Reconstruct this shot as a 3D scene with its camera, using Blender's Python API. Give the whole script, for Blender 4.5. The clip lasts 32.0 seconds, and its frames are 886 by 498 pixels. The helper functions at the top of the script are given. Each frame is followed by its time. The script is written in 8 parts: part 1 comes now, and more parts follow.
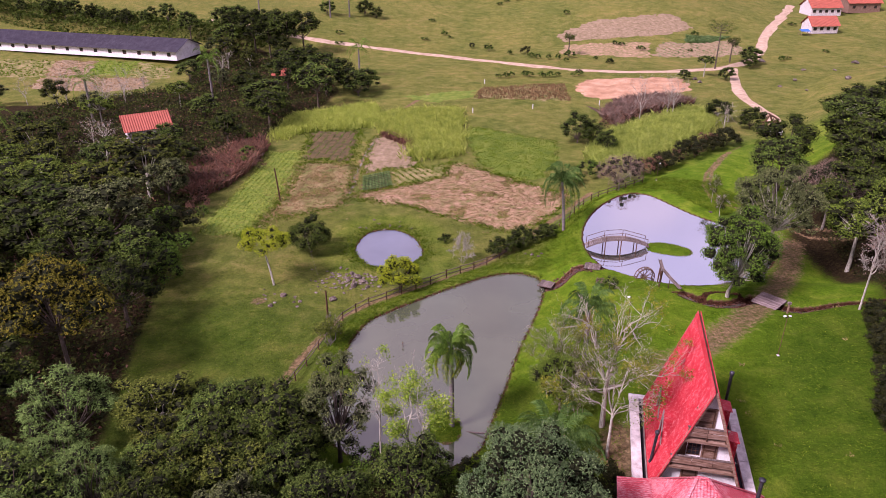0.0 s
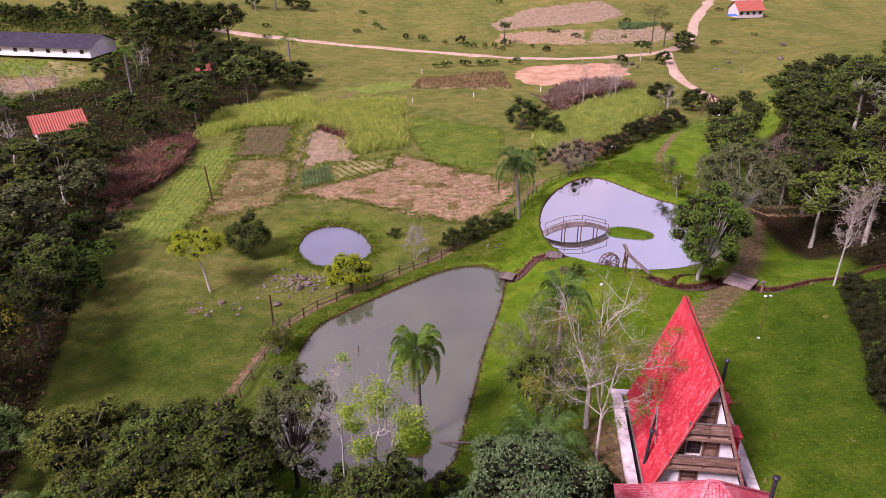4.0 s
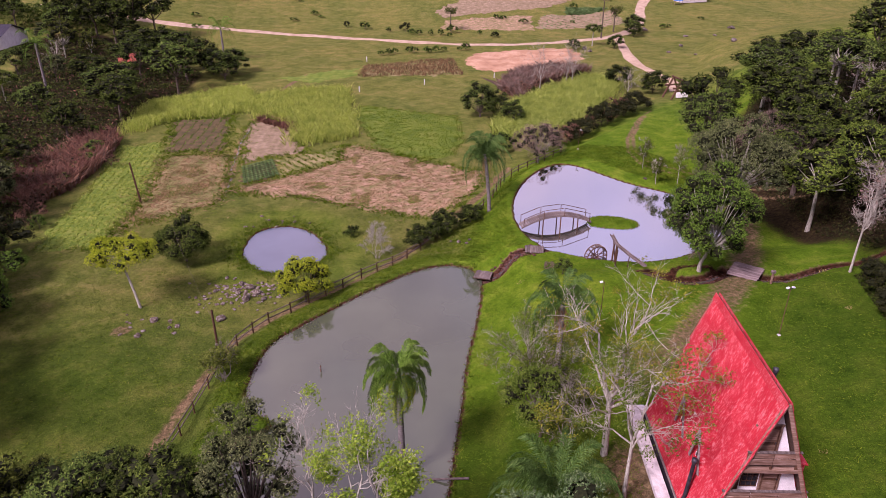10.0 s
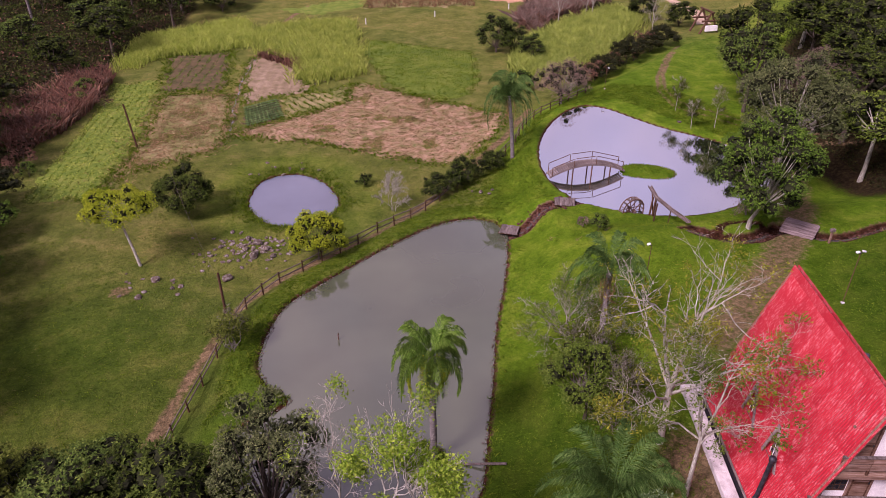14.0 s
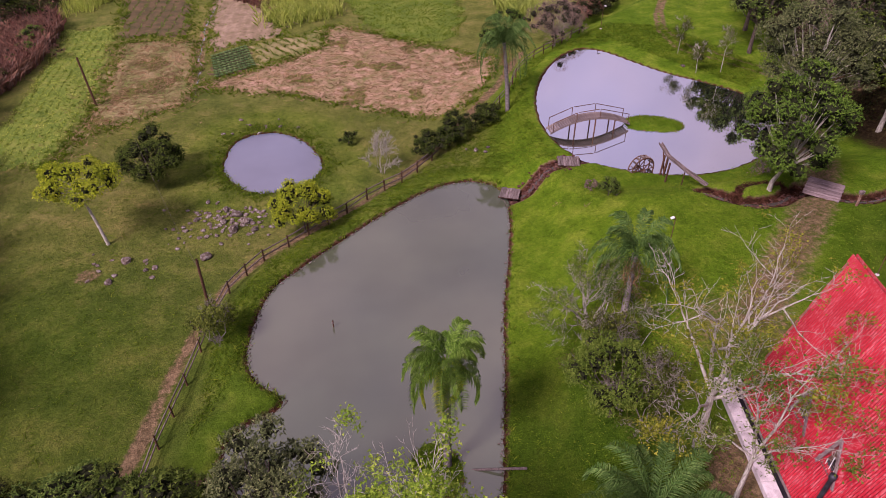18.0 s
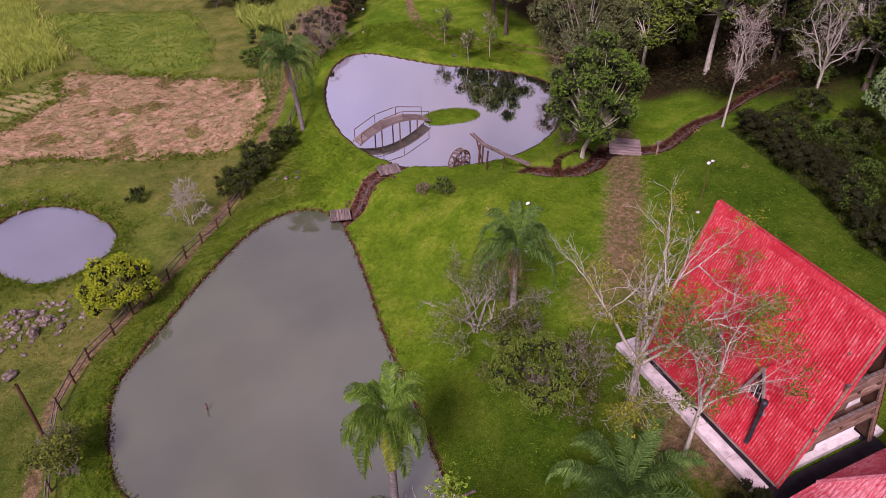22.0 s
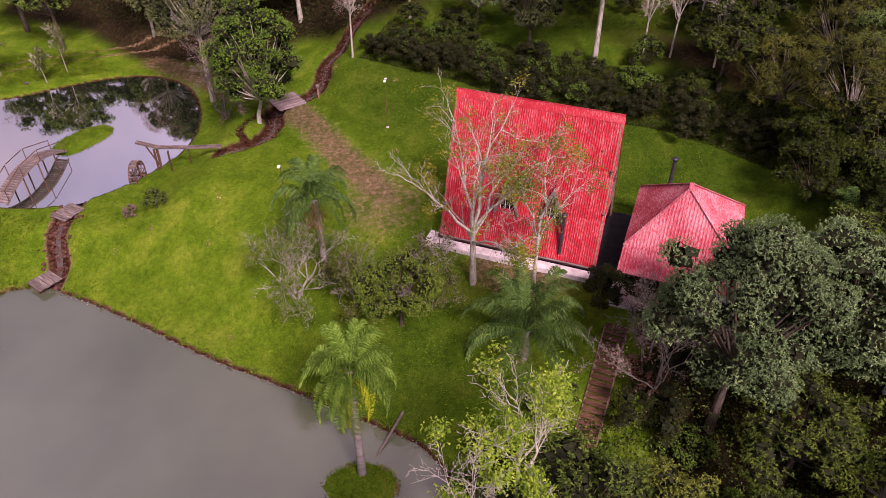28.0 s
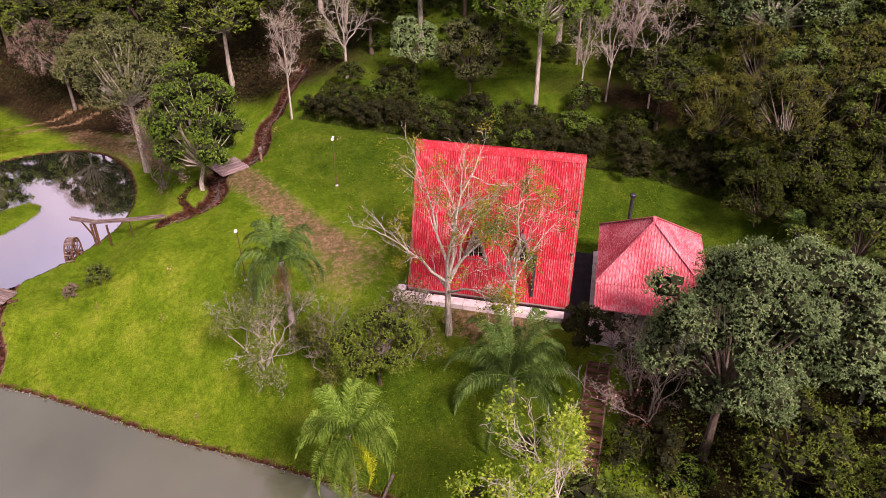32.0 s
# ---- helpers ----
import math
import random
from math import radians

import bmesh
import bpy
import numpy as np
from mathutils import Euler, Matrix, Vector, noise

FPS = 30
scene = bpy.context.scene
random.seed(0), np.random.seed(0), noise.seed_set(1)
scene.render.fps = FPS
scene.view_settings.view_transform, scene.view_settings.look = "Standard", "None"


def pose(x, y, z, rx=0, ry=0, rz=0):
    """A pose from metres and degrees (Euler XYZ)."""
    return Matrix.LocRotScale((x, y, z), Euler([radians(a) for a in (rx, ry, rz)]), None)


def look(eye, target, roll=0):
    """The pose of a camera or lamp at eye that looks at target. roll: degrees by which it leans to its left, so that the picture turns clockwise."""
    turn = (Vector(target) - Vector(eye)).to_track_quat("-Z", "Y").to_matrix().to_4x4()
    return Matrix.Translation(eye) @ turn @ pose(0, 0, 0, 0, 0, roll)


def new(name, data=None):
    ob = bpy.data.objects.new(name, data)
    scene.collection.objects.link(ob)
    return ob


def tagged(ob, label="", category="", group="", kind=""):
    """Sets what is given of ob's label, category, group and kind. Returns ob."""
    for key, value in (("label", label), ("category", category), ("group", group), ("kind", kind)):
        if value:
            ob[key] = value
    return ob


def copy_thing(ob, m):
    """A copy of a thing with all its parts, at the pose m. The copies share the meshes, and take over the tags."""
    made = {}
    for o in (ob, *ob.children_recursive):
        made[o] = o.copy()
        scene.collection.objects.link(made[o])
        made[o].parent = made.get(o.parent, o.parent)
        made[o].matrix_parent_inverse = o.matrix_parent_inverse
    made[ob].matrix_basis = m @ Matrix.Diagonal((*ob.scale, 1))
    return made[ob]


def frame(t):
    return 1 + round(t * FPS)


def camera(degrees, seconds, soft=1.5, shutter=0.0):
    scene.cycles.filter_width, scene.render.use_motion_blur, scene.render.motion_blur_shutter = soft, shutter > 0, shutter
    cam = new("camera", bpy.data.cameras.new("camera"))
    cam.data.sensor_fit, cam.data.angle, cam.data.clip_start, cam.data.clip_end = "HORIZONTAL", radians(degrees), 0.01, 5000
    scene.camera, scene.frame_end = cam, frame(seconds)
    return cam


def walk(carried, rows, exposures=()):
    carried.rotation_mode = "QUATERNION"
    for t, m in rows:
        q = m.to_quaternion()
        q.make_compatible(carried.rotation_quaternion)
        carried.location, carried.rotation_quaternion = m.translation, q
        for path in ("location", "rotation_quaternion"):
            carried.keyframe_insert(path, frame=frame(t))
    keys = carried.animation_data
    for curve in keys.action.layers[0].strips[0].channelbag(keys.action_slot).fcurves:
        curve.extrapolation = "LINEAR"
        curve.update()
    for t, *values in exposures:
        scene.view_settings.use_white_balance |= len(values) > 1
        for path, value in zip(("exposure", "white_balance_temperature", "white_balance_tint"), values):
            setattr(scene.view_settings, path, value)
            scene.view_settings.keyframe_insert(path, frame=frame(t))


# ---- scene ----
cam = camera(64.4, 32.0, 0.8)
PATH = [
    (0, (5.814, -19.049, 38.340), (5.876, -17.253, 37.461), 0.02),
    (0.5, (5.520, -18.399, 38.213), (5.585, -16.605, 37.330), -0.01),
    (1, (5.276, -17.772, 38.011), (5.345, -15.980, 37.127), 0.03),
    (1.5, (5.079, -17.167, 37.738), (5.154, -15.375, 36.853), 0.08),
    (2, (4.921, -16.577, 37.396), (5.012, -14.786, 36.512), 0.08),
    (2.5, (4.792, -15.993, 36.994), (4.915, -14.204, 36.110), 0.06),
    (3, (4.680, -15.407, 36.542), (4.842, -13.620, 35.658), 0.03),
    (3.5, (4.574, -14.813, 36.057), (4.775, -13.030, 35.173), -0.08),
    (4, (4.462, -14.213, 35.566), (4.700, -12.435, 34.681), -0.19),
    (4.5, (4.337, -13.613, 35.091), (4.610, -11.840, 34.207), -0.14),
    (5, (4.198, -13.013, 34.648), (4.503, -11.245, 33.764), -0.06),
    (5.5, (4.055, -12.408, 34.243), (4.384, -10.645, 33.359), -0.02),
    (6, (3.915, -11.791, 33.878), (4.264, -10.032, 32.992), -0.02),
    (6.5, (3.788, -11.154, 33.548), (4.152, -9.398, 32.662), -0.04),
    (7, (3.681, -10.490, 33.250), (4.059, -8.738, 32.362), -0.06),
    (7.5, (3.596, -9.797, 32.978), (3.986, -8.048, 32.089), -0.04),
    (8, (3.530, -9.076, 32.726), (3.929, -7.329, 31.837), -0.02),
    (8.5, (3.479, -8.337, 32.491), (3.879, -6.591, 31.601), -0.00),
    (9, (3.435, -7.594, 32.273), (3.833, -5.848, 31.382), -0.04),
    (9.5, (3.388, -6.860, 32.080), (3.783, -5.115, 31.187), -0.03),
    (10, (3.330, -6.142, 31.916), (3.725, -4.397, 31.021), -0.02),
    (10.5, (3.255, -5.441, 31.777), (3.653, -3.697, 30.883), -0.01),
    (11, (3.164, -4.757, 31.654), (3.565, -3.012, 30.761), 0.01),
    (11.5, (3.058, -4.085, 31.536), (3.460, -2.341, 30.642), 0.03),
    (12, (2.948, -3.420, 31.418), (3.347, -1.682, 30.513), 0.05),
    (12.5, (2.846, -2.757, 31.300), (3.241, -1.030, 30.370), 0.04),
    (13, (2.759, -2.091, 31.184), (3.148, -0.382, 30.221), 0.01),
    (13.5, (2.688, -1.418, 31.077), (3.070, 0.269, 30.074), 0.01),
    (14, (2.627, -0.733, 30.984), (2.999, 0.925, 29.930), -0.02),
    (14.5, (2.570, -0.033, 30.910), (2.932, 1.591, 29.802), -0.01),
    (15, (2.512, 0.679, 30.859), (2.864, 2.274, 29.705), 0.03),
    (15.5, (2.452, 1.397, 30.832), (2.797, 2.971, 29.647), 0.10),
    (16, (2.392, 2.114, 30.831), (2.731, 3.676, 29.629), 0.17),
    (16.5, (2.331, 2.820, 30.853), (2.668, 4.377, 29.644), 0.20),
    (17, (2.269, 3.508, 30.894), (2.614, 5.062, 29.683), 0.16),
    (17.5, (2.202, 4.171, 30.943), (2.573, 5.719, 29.731), 0.05),
    (18, (2.121, 4.808, 30.992), (2.537, 6.343, 29.779), -0.05),
    (18.5, (2.010, 5.418, 31.032), (2.475, 6.940, 29.820), -0.02),
    (19, (1.840, 6.000, 31.052), (2.351, 7.508, 29.842), -0.02),
    (19.5, (1.576, 6.558, 31.044), (2.133, 8.051, 29.835), 0.01),
    (20, (1.177, 7.105, 31.001), (1.795, 8.574, 29.793), 0.04),
    (20.5, (0.609, 7.668, 30.922), (1.316, 9.098, 29.716), 0.01),
    (21, (-0.145, 8.285, 30.817), (0.665, 9.660, 29.612), -0.01),
    (21.5, (-1.080, 8.983, 30.690), (-0.168, 10.294, 29.486), -0.01),
    (22, (-2.171, 9.780, 30.541), (-1.165, 11.022, 29.339), -0.03),
    (22.5, (-3.375, 10.679, 30.376), (-2.282, 11.847, 29.175), 0.06),
    (23, (-4.639, 11.667, 30.198), (-3.465, 12.756, 28.999), 0.21),
    (23.5, (-5.906, 12.720, 30.016), (-4.659, 13.725, 28.818), 0.04),
    (24, (-7.110, 13.797, 29.857), (-5.798, 14.714, 28.658), -0.15),
    (24.5, (-8.195, 14.856, 29.744), (-6.822, 15.680, 28.545), -0.14),
    (25, (-9.121, 15.854, 29.689), (-7.694, 16.580, 28.490), 0.04),
    (25.5, (-9.872, 16.764, 29.689), (-8.400, 17.384, 28.486), 0.08),
    (26, (-10.450, 17.569, 29.734), (-8.943, 18.080, 28.524), 0.03),
    (26.5, (-10.879, 18.264, 29.799), (-9.346, 18.671, 28.580), -0.14),
    (27, (-11.187, 18.853, 29.855), (-9.637, 19.169, 28.630), -0.21),
    (27.5, (-11.400, 19.348, 29.886), (-9.840, 19.590, 28.658), -0.16),
    (28, (-11.540, 19.771, 29.882), (-9.974, 19.953, 28.651), -0.03),
    (28.5, (-11.627, 20.144, 29.840), (-10.058, 20.279, 28.607), 0.06),
    (29, (-11.675, 20.491, 29.765), (-10.105, 20.587, 28.529), 0.05),
    (29.5, (-11.692, 20.831, 29.665), (-10.122, 20.894, 28.428), -0.06),
    (30, (-11.685, 21.175, 29.551), (-10.105, 21.211, 28.326), -0.18),
    (30.5, (-11.656, 21.531, 29.434), (-10.047, 21.541, 28.246), -0.15),
    (31, (-11.605, 21.901, 29.325), (-9.960, 21.887, 28.187), -0.06),
    (31.5, (-11.532, 22.285, 29.230), (-9.863, 22.254, 28.128), 0.00),
    (32, (-11.436, 22.684, 29.154), (-9.762, 22.643, 28.059), 0.02),
]
walk(cam, [(t, look(eye, target, roll)) for t, eye, target, roll in PATH],
     exposures=[(0.0, 0.76, 6100, 51), (9.0, 0.61, 6100, 53), (14.0, 0.44, 6200, 53), (20.0, 0.41, 6250, 53), (26.0, 0.52, 6400, 54), (30.0, 0.86, 6950, 50), (32.0, 0.97, 7050, 49)])

# ---- sky and sun: a bright, thinly overcast late afternoon ----
SUN_ELEVATION, SUN_AZIMUTH = 46.0, 238.0   # degrees; azimuth from +y, clockwise
world = bpy.data.worlds.new("overcast_sky")
scene.world = world
world.use_nodes = True
wt = world.node_tree
wt.nodes.clear()
sky = wt.nodes.new("ShaderNodeTexSky")
sky.sky_type, sky.sun_disc = "NISHITA", False
sky.sun_elevation, sky.sun_rotation = radians(SUN_ELEVATION), radians(SUN_AZIMUTH)
sky.air_density, sky.dust_density, sky.ozone_density, sky.altitude = 1.0, 4.0, 1.0, 300
cloud = wt.nodes.new("ShaderNodeTexNoise")
cloud.inputs["Scale"].default_value, cloud.inputs["Detail"].default_value = 2.2, 5
cloud_mix = wt.nodes.new("ShaderNodeMixRGB")
tint = wt.nodes.new("ShaderNodeTexNoise")
tint.inputs["Scale"].default_value, tint.inputs["Detail"].default_value = 3.1, 3
tint_ramp = wt.nodes.new("ShaderNodeValToRGB")
tint_ramp.color_ramp.elements[0].position, tint_ramp.color_ramp.elements[1].position = 0.38, 0.62
tint_ramp.color_ramp.elements[0].color, tint_ramp.color_ramp.elements[1].color = (8.6, 8.9, 10.6, 1), (12.6, 11.4, 11.0, 1)
wt.links.new(tint.outputs["Fac"], tint_ramp.inputs["Fac"])
wt.links.new(tint_ramp.outputs["Color"], cloud_mix.inputs[2])
cloud_ramp = wt.nodes.new("ShaderNodeValToRGB")
cloud_ramp.color_ramp.elements[0].position, cloud_ramp.color_ramp.elements[1].position = 0.28, 0.62
cloud_ramp.color_ramp.elements[0].color, cloud_ramp.color_ramp.elements[1].color = (0.30, 0.30, 0.30, 1), (0.97, 0.97, 0.97, 1)
sky_back = wt.nodes.new("ShaderNodeBackground")
sky_back.inputs["Strength"].default_value = 0.050
sky_out = wt.nodes.new("ShaderNodeOutputWorld")
wt.links.new(cloud.outputs["Fac"], cloud_ramp.inputs["Fac"])
wt.links.new(cloud_ramp.outputs["Color"], cloud_mix.inputs[0])
wt.links.new(sky.outputs["Color"], cloud_mix.inputs[1])
wt.links.new(cloud_mix.outputs["Color"], sky_back.inputs["Color"])
wt.links.new(sky_back.outputs["Background"], sky_out.inputs["Surface"])

sun_data = bpy.data.lights.new("sun", "SUN")
sun_data.energy, sun_data.angle, sun_data.color = 4.0, radians(15), (1.0, 0.93, 0.84)
sun = new("sun", sun_data)
sun.matrix_world = look((0, 0, 80), (-math.sin(radians(SUN_AZIMUTH)) * 60, -math.cos(radians(SUN_AZIMUTH)) * 60, 80 - 60 * math.tan(radians(SUN_ELEVATION))))

# ---- materials ----


def material(name, rough=0.8, metal=0.0, spec=0.4):
    """An empty node material: its tree, its shader, and a function that adds a node."""
    m = bpy.data.materials.new(name)
    m.use_nodes = True
    tree = m.node_tree
    shader = tree.nodes["Principled BSDF"]
    shader.inputs["Roughness"].default_value, shader.inputs["Metallic"].default_value = rough, metal
    shader.inputs["Specular IOR Level"].default_value = spec

    def add(kind, **given):
        node = tree.nodes.new(kind)
        for key, value in given.items():
            key = key.replace("_", " ")
            if hasattr(value, "is_output") or isinstance(value, bpy.types.NodeSocket):
                tree.links.new(value, node.inputs[key])
            else:
                node.inputs[key].default_value = value
        return node

    return m, tree, shader, add


def ramp(tree, add, source, stops):
    node = add("ShaderNodeValToRGB", Fac=source)
    while len(node.color_ramp.elements) < len(stops):
        node.color_ramp.elements.new(0.5)
    for element, (at, colour) in zip(node.color_ramp.elements, stops):
        element.position, element.color = at, (*colour, 1)
    return node.outputs["Color"]


def blend(tree, factor, a, b, kind="MIX"):
    node = tree.nodes.new("ShaderNodeMixRGB")
    node.blend_type = kind
    for socket, value in zip(node.inputs, (factor, a, b)):
        if isinstance(value, bpy.types.NodeSocket):
            tree.links.new(value, socket)
        elif isinstance(value, (int, float)):
            socket.default_value = value if socket.type == "VALUE" else (value, value, value, 1)
        else:
            socket.default_value = (*value, 1)
    return node.outputs["Color"]


def math_node(tree, kind, a, b=0.0):
    node = tree.nodes.new("ShaderNodeMath")
    node.operation = kind
    for socket, value in zip(node.inputs, (a, b)):
        if isinstance(value, bpy.types.NodeSocket):
            tree.links.new(value, socket)
        else:
            socket.default_value = value
    return node.outputs["Value"]


def bumped(tree, shader, add, height_socket, strength, distance=0.02):
    node = add("ShaderNodeBump", Height=height_socket, Strength=strength, Distance=distance)
    tree.links.new(node.outputs["Normal"], shader.inputs["Normal"])


def surface(name, low, mid, high, scale=3.0, grain=40.0, rough=0.8, metal=0.0, bump=0.3, stretch=(1, 1, 1), vary=0.25, spec=0.2, contrast=0.27):
    """A worn surface: three tones by a coarse noise, a fine grain, relief, and a shift of tone from object to object."""
    m, tree, shader, add = material(name, rough, metal, spec)
    place = add("ShaderNodeTexCoord").outputs["Object"]
    mapping = add("ShaderNodeMapping", Vector=place, Scale=stretch).outputs["Vector"]
    coarse = add("ShaderNodeTexNoise", Vector=mapping, Scale=scale, Detail=5.0, Roughness=0.6).outputs["Fac"]
    fine = add("ShaderNodeTexNoise", Vector=mapping, Scale=grain, Detail=3.0).outputs["Fac"]
    colour = ramp(tree, add, coarse, [(0.3, low), (0.5, mid), (0.7, high)])
    grainy = ramp(tree, add, fine, [(0.28, (1 - contrast,) * 3), (0.72, (1 + contrast,) * 3)])
    colour = blend(tree, 0.7, colour, grainy, "MULTIPLY")
    luck = add("ShaderNodeObjectInfo").outputs["Random"]
    tone = math_node(tree, "ADD", math_node(tree, "MULTIPLY", luck, 2 * vary), 1 - vary)
    colour = blend(tree, 1.0, colour, tone, "MULTIPLY")
    tree.links.new(colour, shader.inputs["Base Color"])
    if bump:
        bumped(tree, shader, add, math_node(tree, "ADD", coarse, math_node(tree, "MULTIPLY", fine, 0.6)), bump)
    return m


def leaf_material(name, dark, mid, light, vary=0.35, through_light=0.2):
    """Leaves: the tone changes from leaf to leaf and from tree to tree; some light passes through."""
    m, tree, shader, add = material(name, 0.75, 0.0, 0.08)
    island = add("ShaderNodeNewGeometry").outputs["Random Per Island"]
    dark = tuple(0.6 * a + 0.4 * b for a, b in zip(dark, mid))
    colour = ramp(tree, add, island, [(0.0, dark), (0.55, mid), (1.0, light)])
    luck = add("ShaderNodeObjectInfo").outputs["Random"]
    tone = math_node(tree, "ADD", math_node(tree, "MULTIPLY", luck, 2 * vary), 1 - vary)
    colour = blend(tree, 1.0, colour, tone, "MULTIPLY")
    place = add("ShaderNodeTexCoord").outputs["Object"]
    patch = add("ShaderNodeTexNoise", Vector=place, Scale=0.6, Detail=2.0).outputs["Fac"]
    colour = blend(tree, 1.0, colour, ramp(tree, add, patch, [(0.3, (0.75, 0.8, 0.7)), (0.7, (1.25, 1.18, 1.1))]), "MULTIPLY")
    # Fine noise whose dark spots paint shaded gaps between smaller leaves.
    gap_noise = add("ShaderNodeTexNoise", Vector=place, Scale=11.0, Detail=3.0, Roughness=0.7).outputs["Fac"]
    colour = blend(tree, 0.85, colour, ramp(tree, add, gap_noise, [(0.36, (0.42, 0.45, 0.40)), (0.5, (1.0, 1.0, 1.0)), (0.64, (1.45, 1.40, 1.30))]), "MULTIPLY")
    tree.links.new(colour, shader.inputs["Base Color"])
    bumped(tree, shader, add, gap_noise, 0.5, 0.04)
    glow = add("ShaderNodeBsdfTranslucent", Color=colour)
    mix = add("ShaderNodeMixShader", Fac=through_light)
    tree.links.new(shader.outputs["BSDF"], mix.inputs[1])
    tree.links.new(glow.outputs["BSDF"], mix.inputs[2])
    tree.links.new(mix.outputs["Shader"], tree.nodes["Material Output"].inputs["Surface"])
    return m


def ground_material():
    m, tree, shader, add = material("pasture", 0.95, 0.0, 0.05)
    place = add("ShaderNodeNewGeometry").outputs["Position"]
    big = add("ShaderNodeTexNoise", Vector=place, Scale=0.07, Detail=4.0, Roughness=0.6).outputs["Fac"]
    middle = add("ShaderNodeTexNoise", Vector=place, Scale=0.45, Detail=5.0, Roughness=0.65).outputs["Fac"]
    small = add("ShaderNodeTexNoise", Vector=place, Scale=3.0, Detail=5.0, Roughness=0.7).outputs["Fac"]
    blades = add("ShaderNodeTexNoise", Vector=place, Scale=14.0, Detail=4.0, Roughness=0.75).outputs["Fac"]
    zone = add("ShaderNodeAttribute")
    zone.attribute_name = "zone"
    parts = add("ShaderNodeSeparateColor", Color=zone.outputs["Color"])
    dirt, lush, dry = (parts.outputs[n] for n in ("Red", "Green", "Blue"))
    litter = add("ShaderNodeAttribute")
    litter.attribute_name = "litter"
    deep = add("ShaderNodeAttribute")
    deep.attribute_name = "deep"
    wet = add("ShaderNodeAttribute")
    wet.attribute_name = "wet"
    pasture = ramp(tree, add, middle, [(0.3, (0.049, 0.080, 0.013)), (0.5, (0.096, 0.131, 0.024)), (0.72, (0.186, 0.188, 0.052))])
    lawn = ramp(tree, add, middle, [(0.28, (0.044, 0.104, 0.003)), (0.5, (0.082, 0.158, 0.007)), (0.75, (0.160, 0.222, 0.022))])
    # Darker green grass, part its own colour and part shade put into it.
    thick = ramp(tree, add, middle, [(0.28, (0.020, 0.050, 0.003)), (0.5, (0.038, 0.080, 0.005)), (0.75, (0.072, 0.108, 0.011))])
    hay = ramp(tree, add, middle, [(0.3, (0.085, 0.105, 0.022)), (0.5, (0.128, 0.136, 0.034)), (0.7, (0.180, 0.160, 0.056))])
    soil = ramp(tree, add, small, [(0.3, (0.095, 0.064, 0.034)), (0.5, (0.160, 0.112, 0.064)), (0.72, (0.230, 0.172, 0.106))])
    # Leaf litter, toned near black so that it carries shade under the trees.
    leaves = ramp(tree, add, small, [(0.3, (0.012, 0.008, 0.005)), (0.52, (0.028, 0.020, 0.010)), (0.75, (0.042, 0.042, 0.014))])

    def soft(mask, spread=0.9):
        """A mask with a ragged edge."""
        ragged = math_node(tree, "ADD", mask, math_node(tree, "MULTIPLY", math_node(tree, "SUBTRACT", small, 0.5), spread))
        node = add("ShaderNodeMapRange", Value=ragged, From_Min=0.35, From_Max=0.65)
        edge = math_node(tree, "MULTIPLY", node.outputs["Result"], math_node(tree, "GREATER_THAN", mask, 0.02))
        return edge

    colour = blend(tree, lush, pasture, lawn)
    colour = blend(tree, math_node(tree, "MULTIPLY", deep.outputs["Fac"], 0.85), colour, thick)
    colour = blend(tree, math_node(tree, "MULTIPLY", dry, math_node(tree, "ADD", big, 0.35)), colour, hay)
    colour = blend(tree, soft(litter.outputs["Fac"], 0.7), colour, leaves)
    colour = blend(tree, soft(dirt), colour, soil)
    mud = ramp(tree, add, small, [(0.3, (0.016, 0.007, 0.004)), (0.52, (0.046, 0.019, 0.011)), (0.75, (0.095, 0.048, 0.032))])
    colour = blend(tree, soft(wet.outputs["Fac"], 0.5), colour, mud)
    shade = ramp(tree, add, blades, [(0.36, (0.36, 0.42, 0.34)), (0.5, (1.0, 1.0, 1.0)), (0.65, (1.75, 1.62, 1.45))])
    tufts = ramp(tree, add, small, [(0.32, (0.58, 0.66, 0.56)), (0.5, (1.0, 1.0, 1.0)), (0.68, (1.42, 1.34, 1.26))])
    colour = blend(tree, 0.65, colour, tufts, "MULTIPLY")
    colour = blend(tree, 0.65, colour, shade, "MULTIPLY")
    wide = ramp(tree, add, big, [(0.3, (0.78, 0.85, 0.75)), (0.7, (1.22, 1.12, 1.1))])
    colour = blend(tree, 1.0, colour, wide, "MULTIPLY")
    tree.links.new(colour, shader.inputs["Base Color"])
    bumped(tree, shader, add, math_node(tree, "ADD", blades, math_node(tree, "MULTIPLY", small, 1.5)), 0.9, 0.12)
    return m


def water_material(name, body, gloss, ripple=0.015):
    """Still water: a murky body under a smooth, mirroring surface."""
    m, tree, shader, add = material(name, 0.035, 0.0, 0.5)
    place = add("ShaderNodeNewGeometry").outputs["Position"]
    cloudy = add("ShaderNodeTexNoise", Vector=place, Scale=0.12, Detail=3.0).outputs["Fac"]
    colour = ramp(tree, add, cloudy, [(0.3, tuple(0.8 * v for v in body)), (0.7, tuple(1.2 * v for v in body))])
    tree.links.new(colour, shader.inputs["Base Color"])
    shader.inputs["IOR"].default_value = gloss
    wave = add("ShaderNodeTexNoise", Vector=place, Scale=2.5, Detail=2.0).outputs["Fac"]
    bumped(tree, shader, add, wave, ripple, 0.05)
    return m


